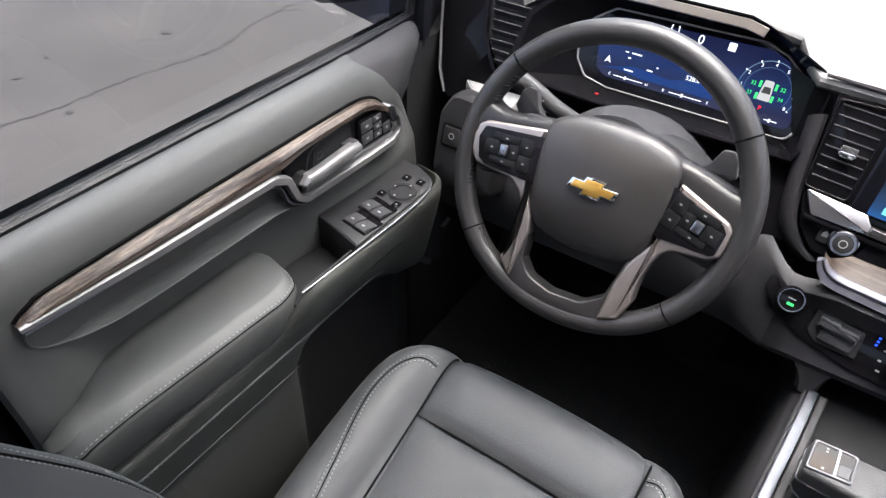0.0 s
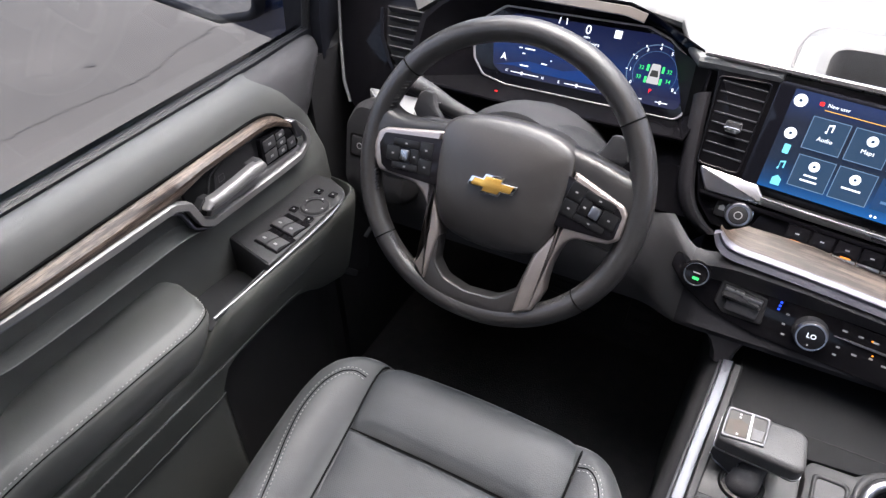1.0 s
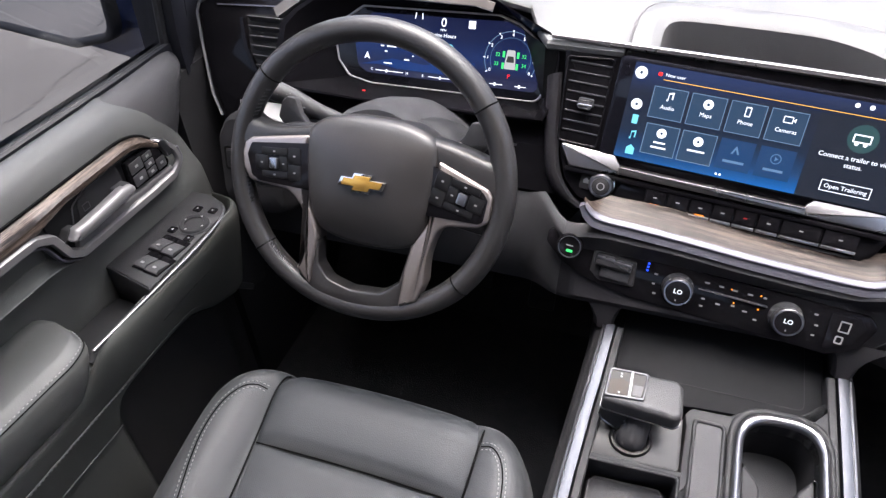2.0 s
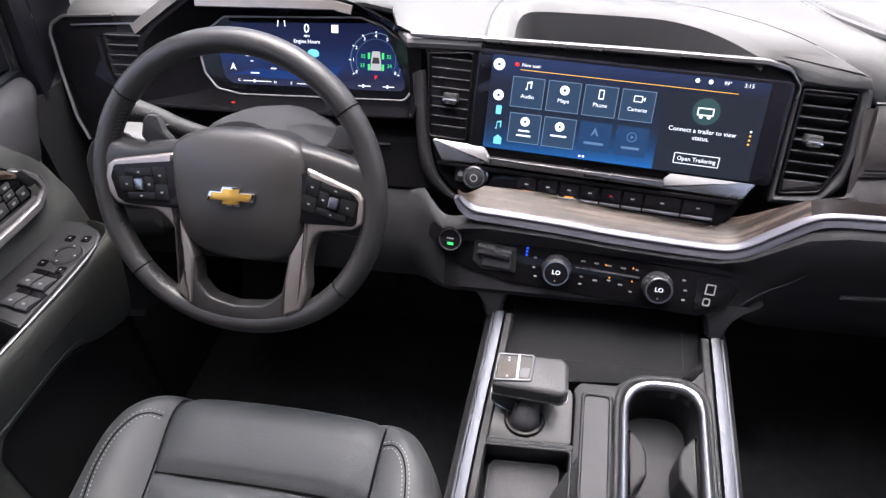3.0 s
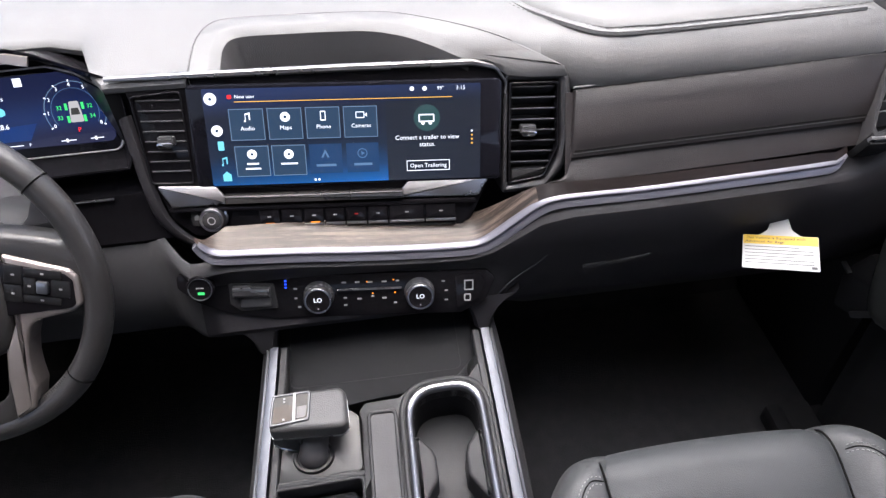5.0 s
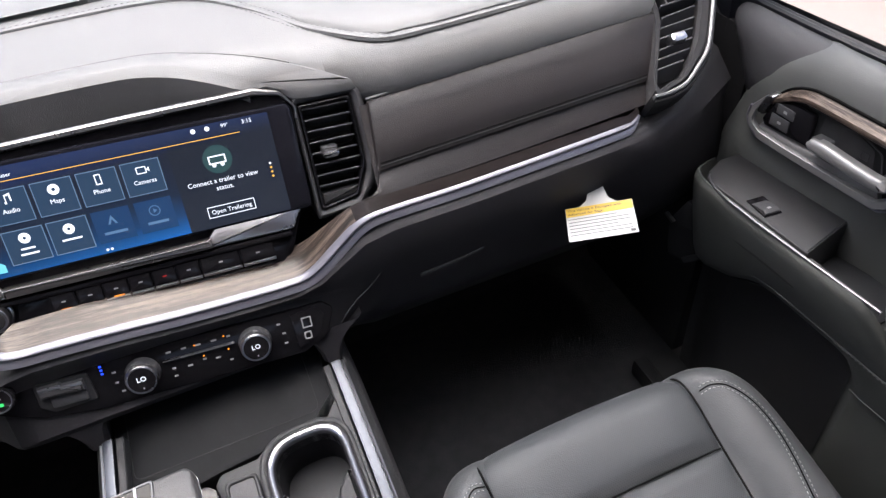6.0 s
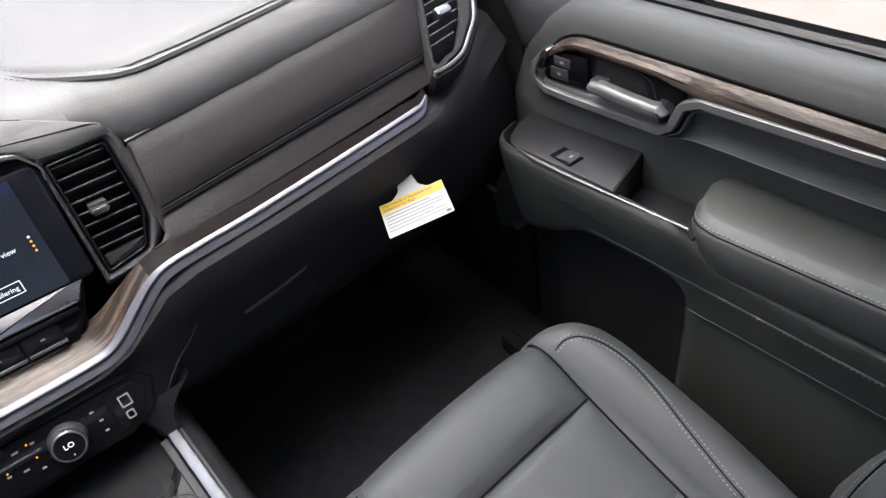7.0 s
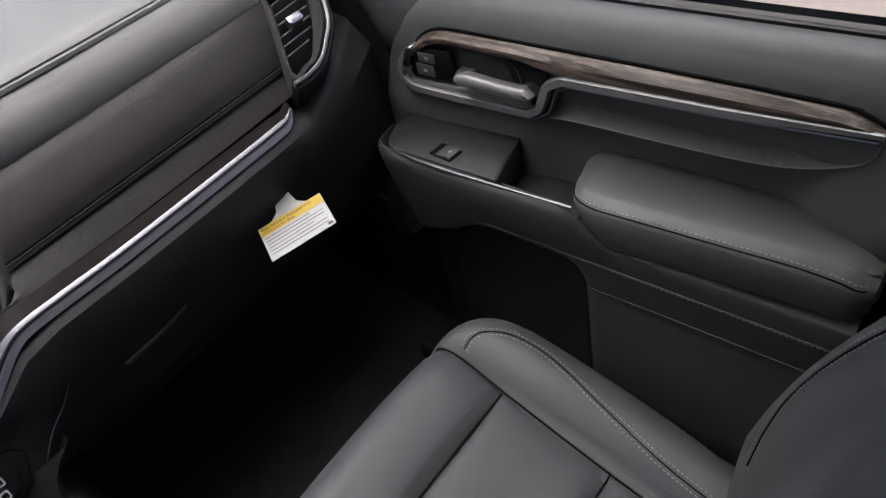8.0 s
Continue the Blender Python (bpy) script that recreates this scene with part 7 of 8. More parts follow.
    for i in range(9):
        c = P3[1].lerp(P3[3], 0.58 if i % 2 else 0.64)
        a = radians(40 + i * 12)
        o = (side * math.cos(a) + lift * math.sin(a) * (1 if lift.dot(n) > 0 else -1)) * 0.0134
        part("stalk_mark", box((-0.0007, -0.0007, -0.0004), (0.0007, 0.0007, 0.0004), Matrix.Translation(c + o)), MARK, stalk, smooth=0)
    for f in (0.2, 0.8):
        c = P3[1].lerp(P3[3], f) + n * 0.0125
        part("stalk_mark", box((-0.002, -0.0012, -0.0006), (0.002, 0.0012, 0.0006), Matrix.Translation(c)), MARK, stalk, smooth=0)
    for s in (-1, 1):
        q = WHEEL @ Matrix.Diagonal((s, 1, 1, 1))
        part("shift_paddle", slab(rounded([(0.094, 0.046), (0.130, 0.040), (0.140, 0.052), (0.136, 0.072), (0.128, 0.079), (0.116, 0.078), (0.108, 0.060)], 0.005), -0.046, -0.036, q, 0.004), PLASTIC, col)


steering_wheel()


def pedals():
    for x, y, z, w, h, nm, tilt in ((-0.285, 0.99, 0.17, 0.055, 0.11, "accelerator_pedal", 38), (-0.43, 0.97, 0.19, 0.085, 0.065, "brake_pedal", 38)):
        p = thing(nm, "black rubber pedal hanging in the footwell", "pedal", "pedals")
        q = pose(x, y, z, 90 - tilt)
        part("pad", box((-w / 2, -h / 2, 0), (w / 2, h / 2, 0.012), q, 0.005), RUBBER, p)
        for k in range(4):
            v = -h / 2 + h * (k + 0.7) / 4.6
            part("rib", box((-w * 0.4, v, 0.011), (w * 0.4, v + h * 0.08, 0.0145), q, 0.001, 1), DARK, p)
        part("arm", sweep([q @ Vector((0, 0, 0)), q @ Vector((0, 0.06, -0.05)), Vector((x, 1.17, z + 0.16))], circle(0.009, 6)), DARK, p)


pedals()


SMOKE = mat("smoked_cap_glass", (0.012, 0.011, 0.010), 0.14, spec=0.2, vary=0.3, vary_scale=60)


# ---- centre console ----
def console():
    c = thing("centre_console", "black centre console with silver rails, tray and cup holders", "console")
    m = axes((0, 0.50, 0.440), (1, 0, 0), (0, 1, 0.2))

    # top deck as separate plates round the recesses
    L0, R0 = -0.136, 0.128
    body = [[(s, y, z) for s, y, z in ((-0.145, y, 0.0), (-0.145, y, zt - 0.03), (-0.135, y, zt - 0.012), (0.135, y, zt - 0.012), (0.145, y, zt - 0.03), (0.145, y, 0.0))] for y, zt in ((-0.25, 0.29), (0.20, 0.375), (0.40, 0.415), (0.64, 0.46))]
    part("body", loft([[Vector((p[0], p[1], p[2] - (0.075 if abs(p[0]) < 0.14 and p[2] > 0.1 else 0))) for p in r] for r in body]), CONSOLE, c, "black plastic console sides")
    # deck: bridge between the lever plate and the slot, and the lands round the bin
    deck = rounded([(-0.027, 0.012), (-0.030, 0.026), (-0.022, 0.0375), (0.022, 0.0390), (0.034, 0.048), (0.040, 0.046), (0.034, 0.030), (0.022, -0.13), (0.018, -0.70), (-0.136, -0.70), (-0.136, -0.26), (-0.030, -0.26)], [0.004, 0.010, 0.010, 0.006, 0.004, 0.004, 0.004, 0.004, 0.002, 0.002, 0.002, 0.002], 4)
    part("deck", slab(deck, -0.06, 0.0, m, 0.003), CONSOLE, c)
    # lever plate with a thin pale edge
    plate_o = rounded([(-0.133, 0.030), (-0.133, -0.0495), (-0.0285, -0.0455), (-0.0300, 0.024), (-0.040, 0.032)], [0.004, 0.007, 0.007, 0.010, 0.006], 4)
    pcx, pcy = -0.082, -0.010
    part("lever_plate", slab(plate_o, -0.05, -0.006, m, 0.002), LEVER_PLATE, c, "smooth satin black lever plate")
    part("plate_edge", ring([(pcx + (a - pcx) * 0.985, pcy + (b - pcy) * 0.985) for a, b in plate_o], [(pcx + (a - pcx) * 0.968, pcy + (b - pcy) * 0.970) for a, b in plate_o], -0.008, -0.0050, m), TRAY, c)
    part("plate_bridge", slab(rounded([(-0.137, -0.0500), (-0.137, -0.0570), (-0.0265, -0.0530), (-0.0265, -0.0460)], 0.002), -0.05, 0.0, m, 0.0015), CONSOLE, c)
    # bin behind the lever
    part("bin_floor", slab(rect(-0.136, -0.30, -0.028, -0.050), -0.062, -0.052, m), DARK, c)
    part("bin_mat", slab(rounded([(-0.1275, -0.25), (-0.1275, -0.072), (-0.120, -0.0625), (-0.044, -0.0590), (-0.0385, -0.066), (-0.0385, -0.25)], 0.005, 3), -0.054, -0.036, m, 0.003), PLASTIC, c, "black rubber mat in the bin")
    part("mat_edge", ring(rounded([(-0.1255, -0.25), (-0.1255, -0.072), (-0.119, -0.0645), (-0.045, -0.0610), (-0.0405, -0.067), (-0.0405, -0.25)], 0.005, 3), rounded([(-0.1243, -0.249), (-0.1243, -0.0725), (-0.1185, -0.0658), (-0.0455, -0.0624), (-0.0417, -0.0675), (-0.0417, -0.249)], 0.005, 3), -0.037, -0.0352, m), TRAY, c)
    part("bin_edge", ring(rounded([(-0.137, -0.30), (-0.137, -0.0560), (-0.0265, -0.0520), (-0.0265, -0.30)], 0.005, 3), rounded([(-0.1335, -0.296), (-0.1335, -0.0600), (-0.0305, -0.0562), (-0.0305, -0.296)], 0.005, 3), -0.052, 0.0012, m, 0.002), CONSOLE, c)
    # narrow slot
    part("slot_edge", ring(rect(-0.020, -0.112, 0.018, 0.024, 0.007), rect(-0.0155, -0.107, 0.0135, 0.0195, 0.005), -0.012, 0.0035, m, 0.002), CONSOLE, c)
    part("slot_floor", slab(rect(-0.0155, -0.107, 0.0135, 0.0195, 0.005), -0.012, 0.0008, m), PLASTIC, c)
    # cup holder block
    ro = rounded([(0.026, -0.34), (0.027, 0.050), (0.129, 0.052), (0.131, -0.34)], [0.004, 0.046, 0.040, 0.004], 10)
    ri = rounded([(0.036, -0.33), (0.037, 0.038), (0.119, 0.040), (0.121, -0.33)], [0.004, 0.038, 0.032, 0.004], 10)
    part("cup_rim", ring(ro, ri, -0.02, 0.009, m, 0.005), CUP_CHROME, c, "bright chrome rim round the cup holders")
    part("cup_surround", ring(rounded([(0.020, -0.345), (0.020, 0.057), (0.135, 0.059), (0.137, -0.345)], [0.004, 0.050, 0.044, 0.004], 10), ro, -0.05, 0.004, m, 0.002), CONSOLE, c)
    bm = loft([[m @ Vector((p[0], p[1], h)) for p in ri] for h in (0.0, -0.085)], True)
    part("cup_wall", bm, DARK, c)
    part("cup_floor", slab(ri, -0.10, -0.084, m), PLASTIC, c, "dusty black rubber cup floor")
    # waisted inner collars that grip the cups
    for s, x0 in ((1, 0.0365), (-1, 0.1195)):
        col = [(0, -0.009), (0.006, -0.014), (0.020, -0.030), (0.0235, -0.040), (0.0235, -0.066), (0.018, -0.074), (0.006, -0.092), (0, -0.098)]
        part("cup_collar", slab(rounded([(x0 + s * a, b) for a, b in col], 0.010, 4), -0.07, -0.008, m, 0.0045, seg=3), CONSOLE, c)
    part("cup_disc", lathe([(0.030, 0.0), (0.030, 0.0035), (0.027, 0.0045), (0.0, 0.0045)], local(m, 0.080, -0.115, -0.085), 28), RUBBER, c)
    # tray under the dash
    part("tray_floor", slab(rounded([(-0.134, 0.030), (-0.02, 0.046), (0.03, 0.050), (0.110, 0.056), (0.128, 0.080), (0.134, 0.34), (-0.134, 0.34)], 0.008), -0.06, -0.016, m, 0.002), TRAY_BLACK, c, "smooth dark phone tray")
    part("tray_mark", ring(rect(-0.118, 0.075, 0.108, 0.20, 0.01), rect(-0.1172, 0.0758, 0.1072, 0.1992, 0.01), -0.017, -0.0155, m), DARK, c)
    part("tray_corner", slab(rounded([(0.085, 0.052), (0.112, 0.056), (0.128, 0.075), (0.136, 0.10), (0.140, 0.05), (0.134, 0.030), (0.112, 0.050)], 0.006), -0.03, 0.0, m, 0.002), CONSOLE, c)
    # rails: brushed bar, thin dark joint, pale outer bead and a dark inner strip; they close in a little towards the dash
    runs = {-1: [(-0.75, 0.170), (-0.40, 0.160), (-0.13, 0.1505), (-0.02, 0.1445), (0.06, 0.1390), (0.128, 0.1350)], 1: [(-0.75, 0.150), (-0.40, 0.149), (-0.13, 0.1475), (-0.02, 0.1470), (0.06, 0.1460), (0.120, 0.1450)]}
    for s in (-1, 1):
        path = smooth_path([m @ Vector((s * u, v, 0.0)) for v, u in runs[s]], 3)
        part("rail", sweep(path, [(-0.0070, -0.02), (-0.0070, 0.003), (-0.0055, 0.0048), (0.000, 0.0056), (0.0055, 0.0048), (0.0070, 0.003), (0.0070, -0.02)]), RAIL, c, "brushed silver rail")
        part("rail_edge", sweep([p + Vector((s * 0.0092, 0, -0.002)) for p in path], [(-0.0014, -0.014), (-0.0014, 0.004), (0.0, 0.005), (0.0014, 0.004), (0.0014, -0.014)]), CUP_CHROME, c)
        part("rail_inner", sweep([p + Vector((-s * 0.0125, 0, -0.002)) for p in path], [(-0.0050, -0.014), (-0.0050, 0.002), (-0.0035, 0.0035), (0.0035, 0.0035), (0.0050, 0.002), (0.0050, -0.014)]), CONSOLE, c)
        part("side_skin", loft([[(s * (u + 0.0105), p.y, p.z - 0.004), (s * (u + 0.018), p.y, p.z - 0.012), (s * (u + 0.026), p.y, p.z - 0.05), (s * (u + 0.032), p.y, 0.0)] for p in path for u in [abs(p.x)]] + [[(s * 0.150, 0.80, 0.46), (s * 0.158, 0.80, 0.45), (s * 0.166, 0.80, 0.41), (s * 0.172, 0.80, 0.0)]]), CONSOLE, c)
    # shift lever: broad head over a slim neck, with a hooked guard on its outer end
    g = thing("shift_lever", "squat black shift lever with bright display cap", "gear lever")
    q = axes((-0.083, 0.512, 0.497), (1, 0, -0.02), (0, 1, 0.05))
    head = rounded([(-0.0455, -0.030), (-0.0435, 0.016), (0.036, 0.020), (0.0435, 0.012), (0.0455, -0.027), (0.038, -0.034)], [0.006, 0.006, 0.010, 0.010, 0.010, 0.010], 4)
    part("head", slab(head, -0.021, 0.0, q, 0.0065, seg=4), LEVER_SKIN, g, "dark grey leather-wrapped lever head")
    part("lip", ring([(a * 1.008, b * 1.012) for a, b in head], [(a * 0.98, b * 0.97) for a, b in head], -0.0235, -0.0205, q), SATIN, g)
    guard = [(-0.0450, 0.0), (-0.0450, -0.014), (-0.0400, -0.024), (-0.026, -0.034), (-0.018, -0.040), (-0.014, -0.034), (-0.0145, -0.016), (-0.010, 0.0)]
    gm = q @ Matrix(((1, 0, 0, 0), (0, 0, 1, -0.028), (0, 1, 0, -0.022), (0, 0, 0, 1)))
    part("guard", slab(rounded(guard, 0.004, 3), 0.0, 0.036, gm, 0.003), LEVER_SKIN, g, "hooked guard under the lever head")
    part("guard_trim", sweep([gm @ Vector((a, b, -0.0004)) for a, b in rounded(guard[1:7], [0, 0.004, 0.004, 0.003, 0.003, 0], 3)], circle(0.0010, 6), up=(0, 1, 0)), SATIN, g)
    cap = part("cap_frame", ring(rounded([(-0.0445, -0.0275), (-0.0425, 0.0145), (0.0030, 0.0170), (0.0015, -0.0225)], 0.004), rounded([(-0.0412, -0.0240), (-0.0395, 0.0110), (0.0000, 0.0135), (-0.0012, -0.0190)], 0.003), -0.004, 0.0026, q, 0.0012), LINE_SILVER, g, "chrome edged cap")
    part("cap_glass", slab(rounded([(-0.0425, -0.0255), (-0.0406, 0.0126), (0.0010, 0.0150), (-0.0004, -0.0206)], 0.003), -0.003, 0.0012, q), SMOKE, cap)
    part("cap_divide", slab(rect(-0.0172, -0.0225, -0.0150, 0.0140), 0.0, 0.0026, q), CUP_CHROME, cap)
    # reflections in the cap glass, drawn as an amber and a pale plate
    part("cap_reflection", slab(rounded([(-0.0405, -0.023), (-0.0190, -0.020), (-0.0190, -0.002), (-0.026, 0.001), (-0.034, -0.001), (-0.0400, -0.003)], 0.002), 0.001, 0.0017, q), CAP_GOLD, cap)
    part("cap_reflection", slab(rounded([(-0.0132, -0.019), (-0.0030, -0.0175), (-0.0015, -0.003), (-0.0130, -0.004)], 0.001), 0.001, 0.0017, q), CAP_SILVER, cap)
    for v in (0.008, 0.004, -0.019):
        part("gear_mark", slab(rect(-0.0292, v - 0.0011, -0.0268, v + 0.0011), 0.0017, 0.0022, q), MARK, cap, smooth=0)
    neck = [q @ Vector((0.004, -0.006, -0.018)), q @ Vector((0.003, -0.010, -0.040)), m @ Vector((-0.086, -0.020, 0.004)), m @ Vector((-0.087, -0.021, -0.008))]
    part("stem", sweep(smooth_path(neck, 3), circle(0.0165, 16, 0.0135), up=(0, 1, 0), scale=[lerp(0.92, 1.12, k / 9) for k in range(10)]), PLASTIC, g)
    part("stem_collar", lathe([(0.0250, -0.002), (0.0250, 0.004), (0.0235, 0.0062), (0.0205, 0.0062), (0.0190, 0.0), (0.0190, -0.002)], local(m, -0.087, -0.021, -0.007) @ Matrix.Diagonal((1, 0.85, 1, 1)), 28), SATIN_BLACK, g)
    part("stem_seal", lathe([(0.0195, 0.0), (0.0195, 0.0045), (0.0, 0.0045)], local(m, -0.087, -0.021, -0.007) @ Matrix.Diagonal((1, 0.85, 1, 1)), 28), RUBBER, g)


console()


# ---- seats ----
def on_skin(ob, path, way, lift=0.0008):
    """The points of a path dropped onto a surface along one direction."""
    bpy.context.view_layer.update()
    out = []
    for p in path:
        hit, loc, nrm, face = ob.ray_cast(p - way * 0.08, way)
        out.append((loc if hit and (loc - p).length < 0.03 else p) - way * lift)
    return out


def seat(s):
    """A front seat: cushion with bolsters, centre panels and sewn edges, and its backrest."""
    t = thing("car_seat", "black leather front seat with perforated centre and pale stitching", "seat", "front seats")
    cx = 0.412

    shift_x, shift_y = (0.006, 0.010) if s < 0 else (0.003, -0.012)

    def pt(a, y, z):
        if z < 0.40 and y > 0.055:
            f = min(1.0, (y - 0.055) / 0.05)
            a, y = a + shift_x * f, y + shift_y * f
        y += table(y, [(0.30, 0.0), (0.47, 0.019)]) * max(0.0, 1 - (a / 0.24) ** 2)
        return Vector((s * (cx + a), y, z))  # a > 0 towards the door

    # cushion: cross-sections from back to front
    def section(y, z0, k, k_out):
        prof = [(-0.255, z0 - 0.20), (-0.262, z0 - 0.10), (-0.258, z0 - 0.030), (-0.245, z0 + 0.006), (-0.226, z0 + 0.021), (-0.200, z0 + 0.024), (-0.172, z0 + 0.016), (-0.150, z0 + 0.002), (-0.10, z0 - 0.006), (0.0, z0 - 0.004), (0.10, z0 - 0.006), (0.142, z0 + 0.002), (0.160, z0 + 0.014), (0.185, z0 + 0.026), (0.212, z0 + 0.026), (0.236, z0 + 0.010), (0.252, z0 - 0.028), (0.258, z0 - 0.10), (0.252, z0 - 0.20)]
        return [pt(a * (k_out if a > 0.15 else lerp(k, k_out, a / 0.15) if a > 0 else k), y, z) for a, z in prof]

    rows = []
    for y, z0, k, k_out in ((-0.05, 0.330, 0.76, 0.78), (0.03, 0.329, 0.80, 0.83), (0.09, 0.330, 0.835, 0.88), (0.15, 0.332, 0.875, 0.925), (0.21, 0.336, 0.915, 0.96), (0.27, 0.343, 0.94, 0.98), (0.33, 0.352, 0.945, 0.99), (0.37, 0.359, 0.935, 0.99), (0.40, 0.364, 0.91, 0.98), (0.423, 0.367, 0.875, 0.955), (0.441, 0.366, 0.83, 0.915), (0.456, 0.358, 0.79, 0.86), (0.467, 0.340, 0.76, 0.81), (0.473, 0.31, 0.745, 0.77), (0.472, 0.26, 0.74, 0.76), (0.460, 0.20, 0.74, 0.75)):
        rows.append(section(y, z0, k, k_out))
    side = part("cushion", loft(refine(rows, 3, 3)), LEATHER, t, "black leather seat cushion with raised bolsters")
    # sewn-in centre panels, crowned above the base
    def panel(name, y0, y1, mtl, w0, w1, z_at, crown=0.009):
        rr = []
        ny, nx = 17, 13
        for j in range(ny):
            fy = j / (ny - 1)
            y = lerp(y0, y1, fy)
            w = lerp(w0, w1, fy)
            row = []
            for i in range(nx):
                fx = i / (nx - 1) * 2 - 1
                e = (1 - abs(fx) ** 10) ** 0.7 * (1 - abs(fy * 2 - 1) ** 10) ** 0.7
                row.append(pt(fx * w - 0.005, y, z_at(y) - 0.001 + crown * e))
            rr.append(row)
        return part(name, loft(rr), mtl, side)

    top = lambda y: table(y, [(-0.05, 0.328), (0.09, 0.328), (0.15, 0.330), (0.21, 0.334), (0.27, 0.341), (0.33, 0.352), (0.37, 0.363), (0.40, 0.374), (0.425, 0.381), (0.442, 0.380), (0.456, 0.372), (0.467, 0.352), (0.475, 0.318)])
    panel("thigh_panel", 0.362, 0.474, PERF, 0.149, 0.152, top, 0.014)
    panel("seat_panel", 0.212, 0.358, PERF, 0.138, 0.149, top)
    panel("rear_panel", -0.05, 0.208, PERF, 0.112, 0.138, top)
    for y in (0.360, 0.210):
        part("cross_seam", sweep([pt(a * (1.0 if y > 0.3 else 0.93), y, top(y) + 0.0015) for a in (-0.150, -0.05, 0.05, 0.140)], circle(0.0011, 6)), SEAM, side)
    for a in (-1, 1):
        part("long_seam", sweep(smooth_path([pt(a * (w - 0.0055) - 0.005, y, top(y) + 0.0075) for y, w in ((0.0, 0.118), (0.10, 0.128), (0.2, 0.138), (0.28, 0.145), (0.36, 0.1505), (0.42, 0.153), (0.45, 0.153), (0.468, 0.153))], 4), circle(0.0015, 6)), SEAM, side)
    # twin stitched line over each bolster
    for sgn in (1, -1):
        base = [(0.154, 0.10, 0.354), (0.165, 0.165, 0.357), (0.186, 0.25, 0.364), (0.202, 0.31, 0.372), (0.2085, 0.350, 0.3795), (0.2045, 0.388, 0.3855), (0.190, 0.4145, 0.388), (0.173, 0.4245, 0.3845), (0.157, 0.4255, 0.376)]
        if sgn < 0:
            base = [(0.160, 0.10, 0.354), (0.178, 0.17, 0.357), (0.191, 0.24, 0.364), (0.198, 0.30, 0.372), (0.199, 0.345, 0.3795), (0.195, 0.385, 0.3855), (0.186, 0.412, 0.388), (0.171, 0.426, 0.3845), (0.155, 0.4255, 0.376)]
        P3 = on_skin(side, smooth_path([pt(sgn * a, y, z) for a, y, z in base], 8), Vector((0, 0, -1)))
        part("bolster_seam", sweep(P3, circle(0.0009, 6)), SEAM, side)
        for off in (0.0045, -0.0045):
            sh = []
            for p, q in zip(P3, P3[1:]):
                d = (q - p).normalized()
                sh.append(p + d.cross(Vector((0, 0, 1))).normalized() * off)
            sh = on_skin(side, sh, Vector((0, 0, -1)), 0.0006)
            stitches("bolster_stitching", sh, side, length=0.0034, gap=0.0024, width=0.0011)
    # base trim and rail
    part("seat_base", box((min(s * (cx - 0.235), s * (cx + 0.245)), -0.05, 0.10), (max(s * (cx - 0.235), s * (cx + 0.245)), 0.42, 0.20), bevel=0.02), DARK, t)
    part("side_valance", loft([[pt(0.252, y, 0.255), pt(0.268, y, 0.24), pt(0.272, y, 0.17), pt(0.262, y, 0.11)] for y in (-0.12, 0.1, 0.25, 0.33)]), PLASTIC, t, "black plastic seat side trim")
    for y in (0.30, 0.20):
        part("seat_switch", box((min(s * (cx + 0.268), s * (cx + 0.282)), y, 0.205), (max(s * (cx + 0.268), s * (cx + 0.282)), y + 0.045, 0.225), bevel=0.005), SATIN, t)
    part("seat_rail", box((min(s * (cx + 0.17), s * (cx + 0.21)), -0.15, 0.0), (max(s * (cx + 0.17), s * (cx + 0.21)), 0.44, 0.10), bevel=0.006), DARK, t)
    # backrest
    rows = []
    for z, y, k in ((0.30, 0.045, 0.80), (0.36, 0.040, 0.86), (0.44, 0.030, 0.93), (0.52, 0.012, 0.975), (0.58, -0.006, 0.99), (0.64, -0.028, 0.99), (0.70, -0.056, 0.975), (0.76, -0.085, 0.955), (0.82, -0.115, 0.92), (0.88, -0.145, 0.86), (0.92, -0.168, 0.77), (0.945, -0.187, 0.62), (0.955, -0.205, 0.45)):
        pr = [(0.235, -0.10), (0.255, -0.05), (0.258, 0.0), (0.248, 0.036), (0.225, 0.056), (0.198, 0.055), (0.165, 0.034), (0.145, 0.016), (0.08, 0.012), (0.0, 0.014), (-0.08, 0.012), (-0.145, 0.016), (-0.165, 0.034), (-0.198, 0.055), (-0.225, 0.056), (-0.248, 0.036), (-0.258, 0.0), (-0.255, -0.05), (-0.235, -0.10)]
        rows.append([pt(a * k, y + b * (0.5 + 0.5 * k), z) for a, b in pr])
    back = part("backrest", loft([r[:-1] for r in refine([list(r) + [r[0]] for r in rows], 2, 2)], True, True), LEATHER, t, "black leather backrest with sewn side bolsters")
    for sgn in (1, -1):
        P3 = []
        for z, y, k in ((0.44, 0.030, 0.98), (0.52, 0.012, 1.0), (0.58, -0.006, 1.0), (0.64, -0.028, 0.99), (0.70, -0.056, 0.975), (0.76, -0.085, 0.955), (0.82, -0.115, 0.92), (0.88, -0.145, 0.86)):
            a = table(z, [(0.44, 0.168), (0.50, 0.189), (0.55, 0.199), (0.60, 0.202), (0.70, 0.199), (0.80, 0.190), (0.88, 0.168)])
            P3.append(pt(sgn * a, y + 0.053 * (0.5 + 0.5 * k), z))
        P3 = on_skin(back, smooth_path(P3, 8), Vector((0, -1, 0)))
        part("back_seam", sweep(P3, circle(0.0010, 6), up=(0, 1, 0)), SEAM, back)
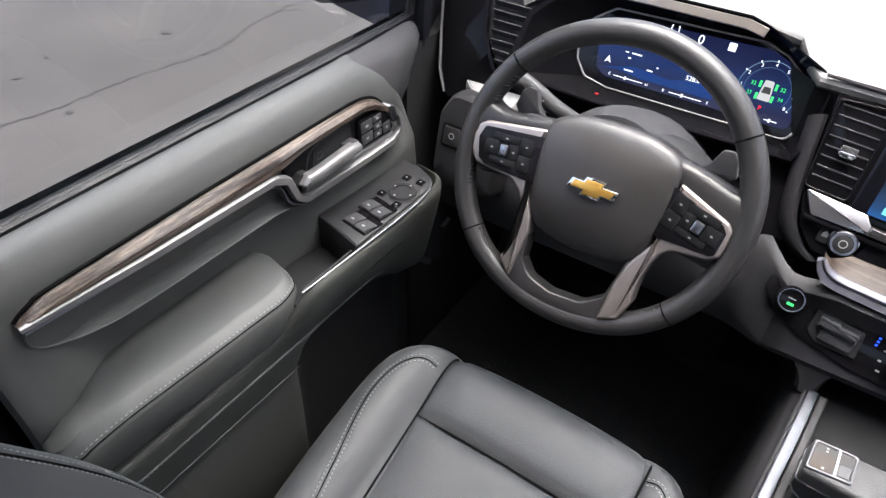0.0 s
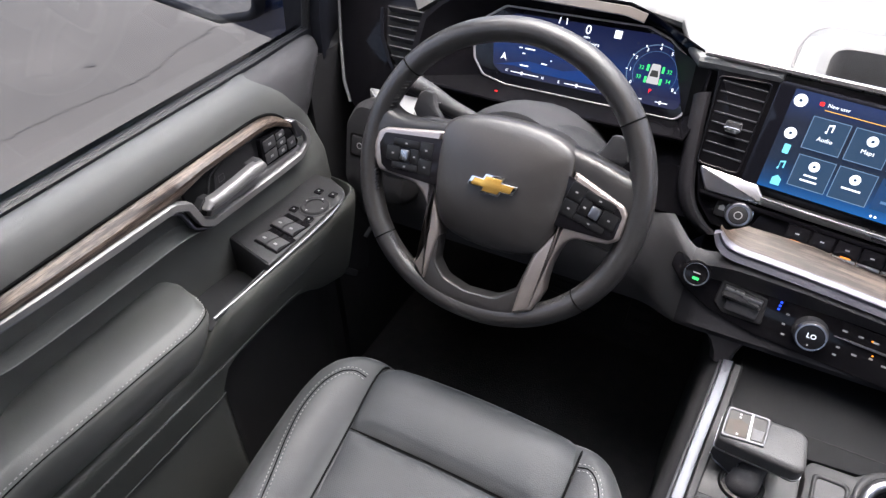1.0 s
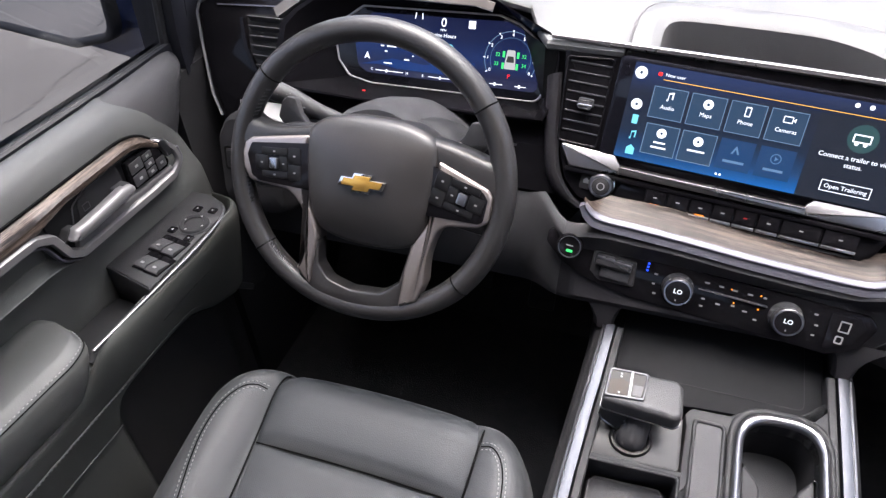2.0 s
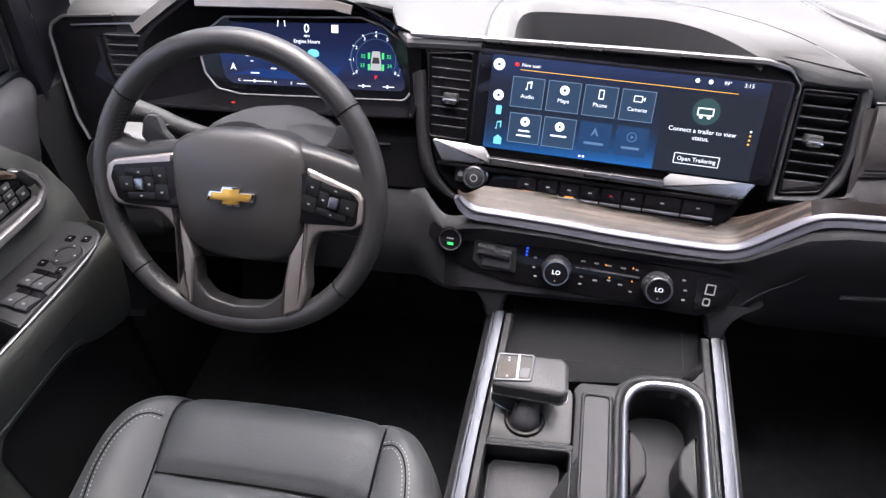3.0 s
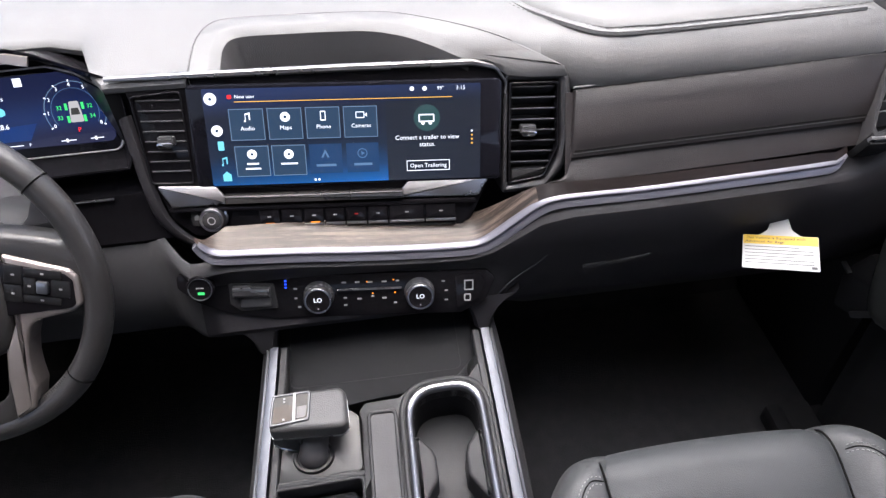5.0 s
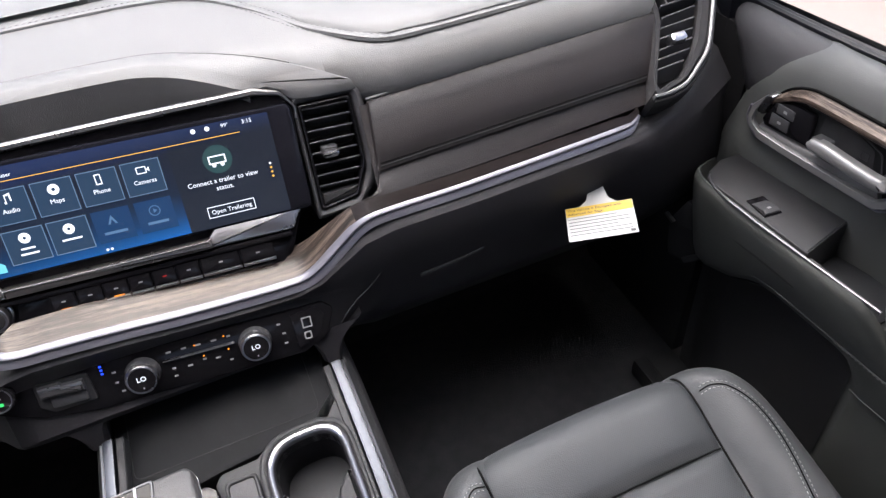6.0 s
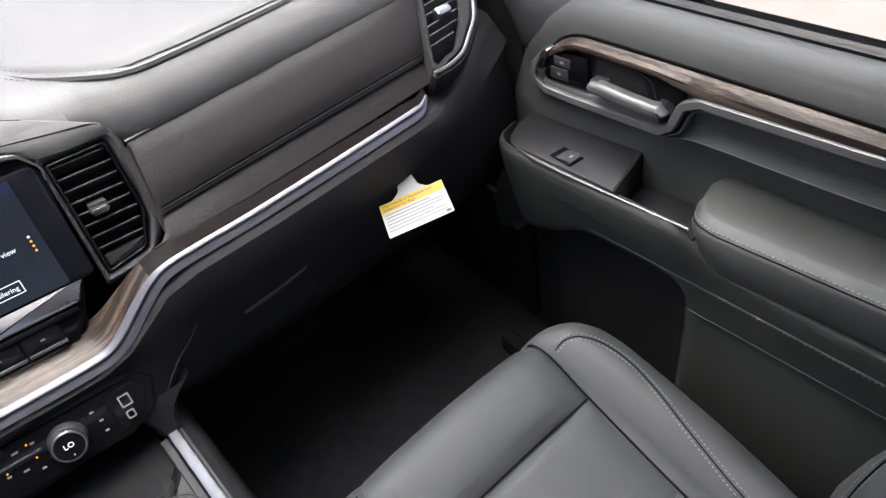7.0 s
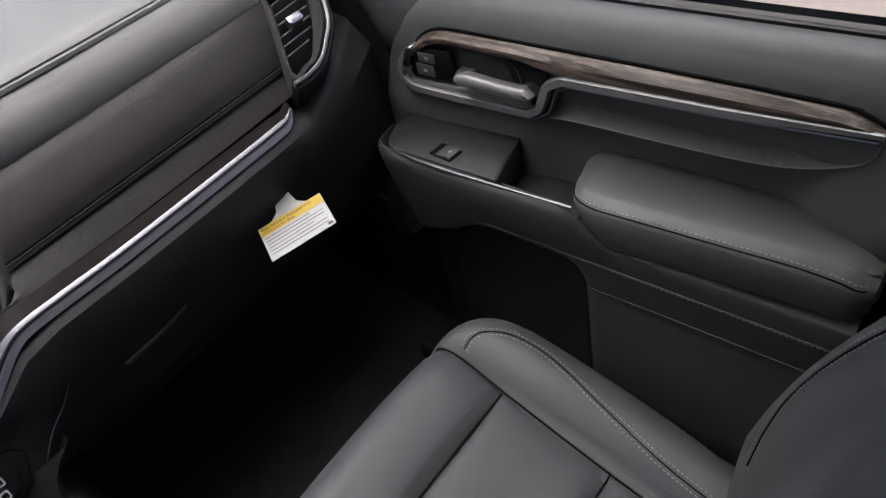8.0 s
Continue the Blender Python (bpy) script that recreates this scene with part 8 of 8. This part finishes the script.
        for off in (0.0042, -0.0042):
            stitches("back_stitching", on_skin(back, [p + Vector((off, 0, 0)) for p in P3], Vector((0, -1, 0)), 0.0018), back, up=(0, 1, 0.3), length=0.0034, gap=0.0022, width=0.0010)
    part("head_rest", box((min(s * (cx - 0.12), s * (cx + 0.12)), -0.36, 0.96), (max(s * (cx - 0.12), s * (cx + 0.12)), -0.27, 1.14), bevel=0.03, seg=3), LEATHER, t)
    for a in (-0.05, 0.05):
        part("head_rest_post", sweep([pt(a, -0.25, 0.90), pt(a, -0.31, 1.0)], circle(0.007, 8), up=(0, 1, 0)), CHROME, t)
    return t


seat(-1)
seat(1)


# ---- small things ----
def airbag_tag():
    t = thing("hanging_tag", "white and yellow printed card tag hanging from the glovebox", "tag")
    c = [Vector((0.490, 0.638, 0.567)), Vector((0.566, 0.601, 0.583)), Vector((0.462, 0.588, 0.561))]
    q = axes((c[0] + c[1] + (c[2] - c[0]) ) / 2, c[1] - c[0], c[0] - c[2])
    w, h = (c[1] - c[0]).length, (c[0] - c[2]).length
    card = rounded([(-w / 2, -h / 2), (w / 2, -h / 2), (w / 2, h / 2), (0.024, h / 2), (0.014, h / 2 + 0.010), (0.0095, h / 2 + 0.034), (-0.0095, h / 2 + 0.034), (-0.014, h / 2 + 0.010), (-0.024, h / 2), (-w / 2, h / 2)], [0.002, 0.002, 0.001, 0.008, 0.010, 0.002, 0.002, 0.010, 0.008, 0.001], 4)
    part("card", slab(card, -0.0004, 0.0004, q), CARD, t, smooth=0)
    part("yellow_band", slab(rect(-w / 2 + 0.0006, h / 2 - 0.016, w / 2 - 0.0006, h / 2 - 0.0006), 0.0004, 0.0007, q), YELLOW, t, smooth=0)
    text_mesh("This Vehicle is Equipped with", 0.0058, local(q, -w / 2 + 0.003, h / 2 - 0.0055, 0.0008), "tag_text", INK, t, "LEFT", 0.0001)
    text_mesh("Advanced Air Bags", 0.0058, local(q, -w / 2 + 0.003, h / 2 - 0.0120, 0.0008), "tag_text", INK, t, "LEFT", 0.0001)
    for k in range(6):
        v = h / 2 - 0.0205 - k * 0.0055
        part("text_bar", slab(rect(-w / 2 + 0.003, v - 0.00045, w / 2 - (0.006 if k % 3 else 0.022), v + 0.00045), 0.0004, 0.0006, q), INK, t, smooth=0)
    part("corner_mark", slab(rect(w / 2 - 0.009, -h / 2 + 0.003, w / 2 - 0.003, -h / 2 + 0.007), 0.0004, 0.0006, q), INK, t, smooth=0)


airbag_tag()


def wing_mirror():
    mth = thing("wing_mirror", "dark blue truck wing mirror with black-edged glass", "wing mirror")
    q = axes((-1.13, 0.80, 0.86), (0.97, -0.10, 0), (0.0, 0.0, 1))
    out = rounded([(-0.19, 0.17), (-0.185, -0.10), (-0.165, -0.165), (0.06, -0.175), (0.165, -0.145), (0.185, 0.0), (0.18, 0.17)], [0.03, 0.03, 0.04, 0.06, 0.04, 0.03, 0.03], 4)
    part("housing", slab(out, -0.13, 0.0, q, 0.012), BLUE_PAINT, mth, "dark blue painted housing")
    part("surround", ring(out, [(a * 0.93, b * 0.92) for a, b in out], -0.01, 0.012, q, 0.006), DARK, mth)
    part("glass", slab([(a * 0.93, b * 0.92) for a, b in out], -0.004, 0.004, q), MIRROR, mth, "mirror glass")
    part("foot", sweep([(-1.06, 0.86, 0.715), (-0.96, 0.86, 0.70), (-0.86, 0.84, 0.72)], [(-0.05, -0.035), (-0.05, 0.03), (0.05, 0.03), (0.05, -0.035)]), BLUE_PAINT, mth)


wing_mirror()
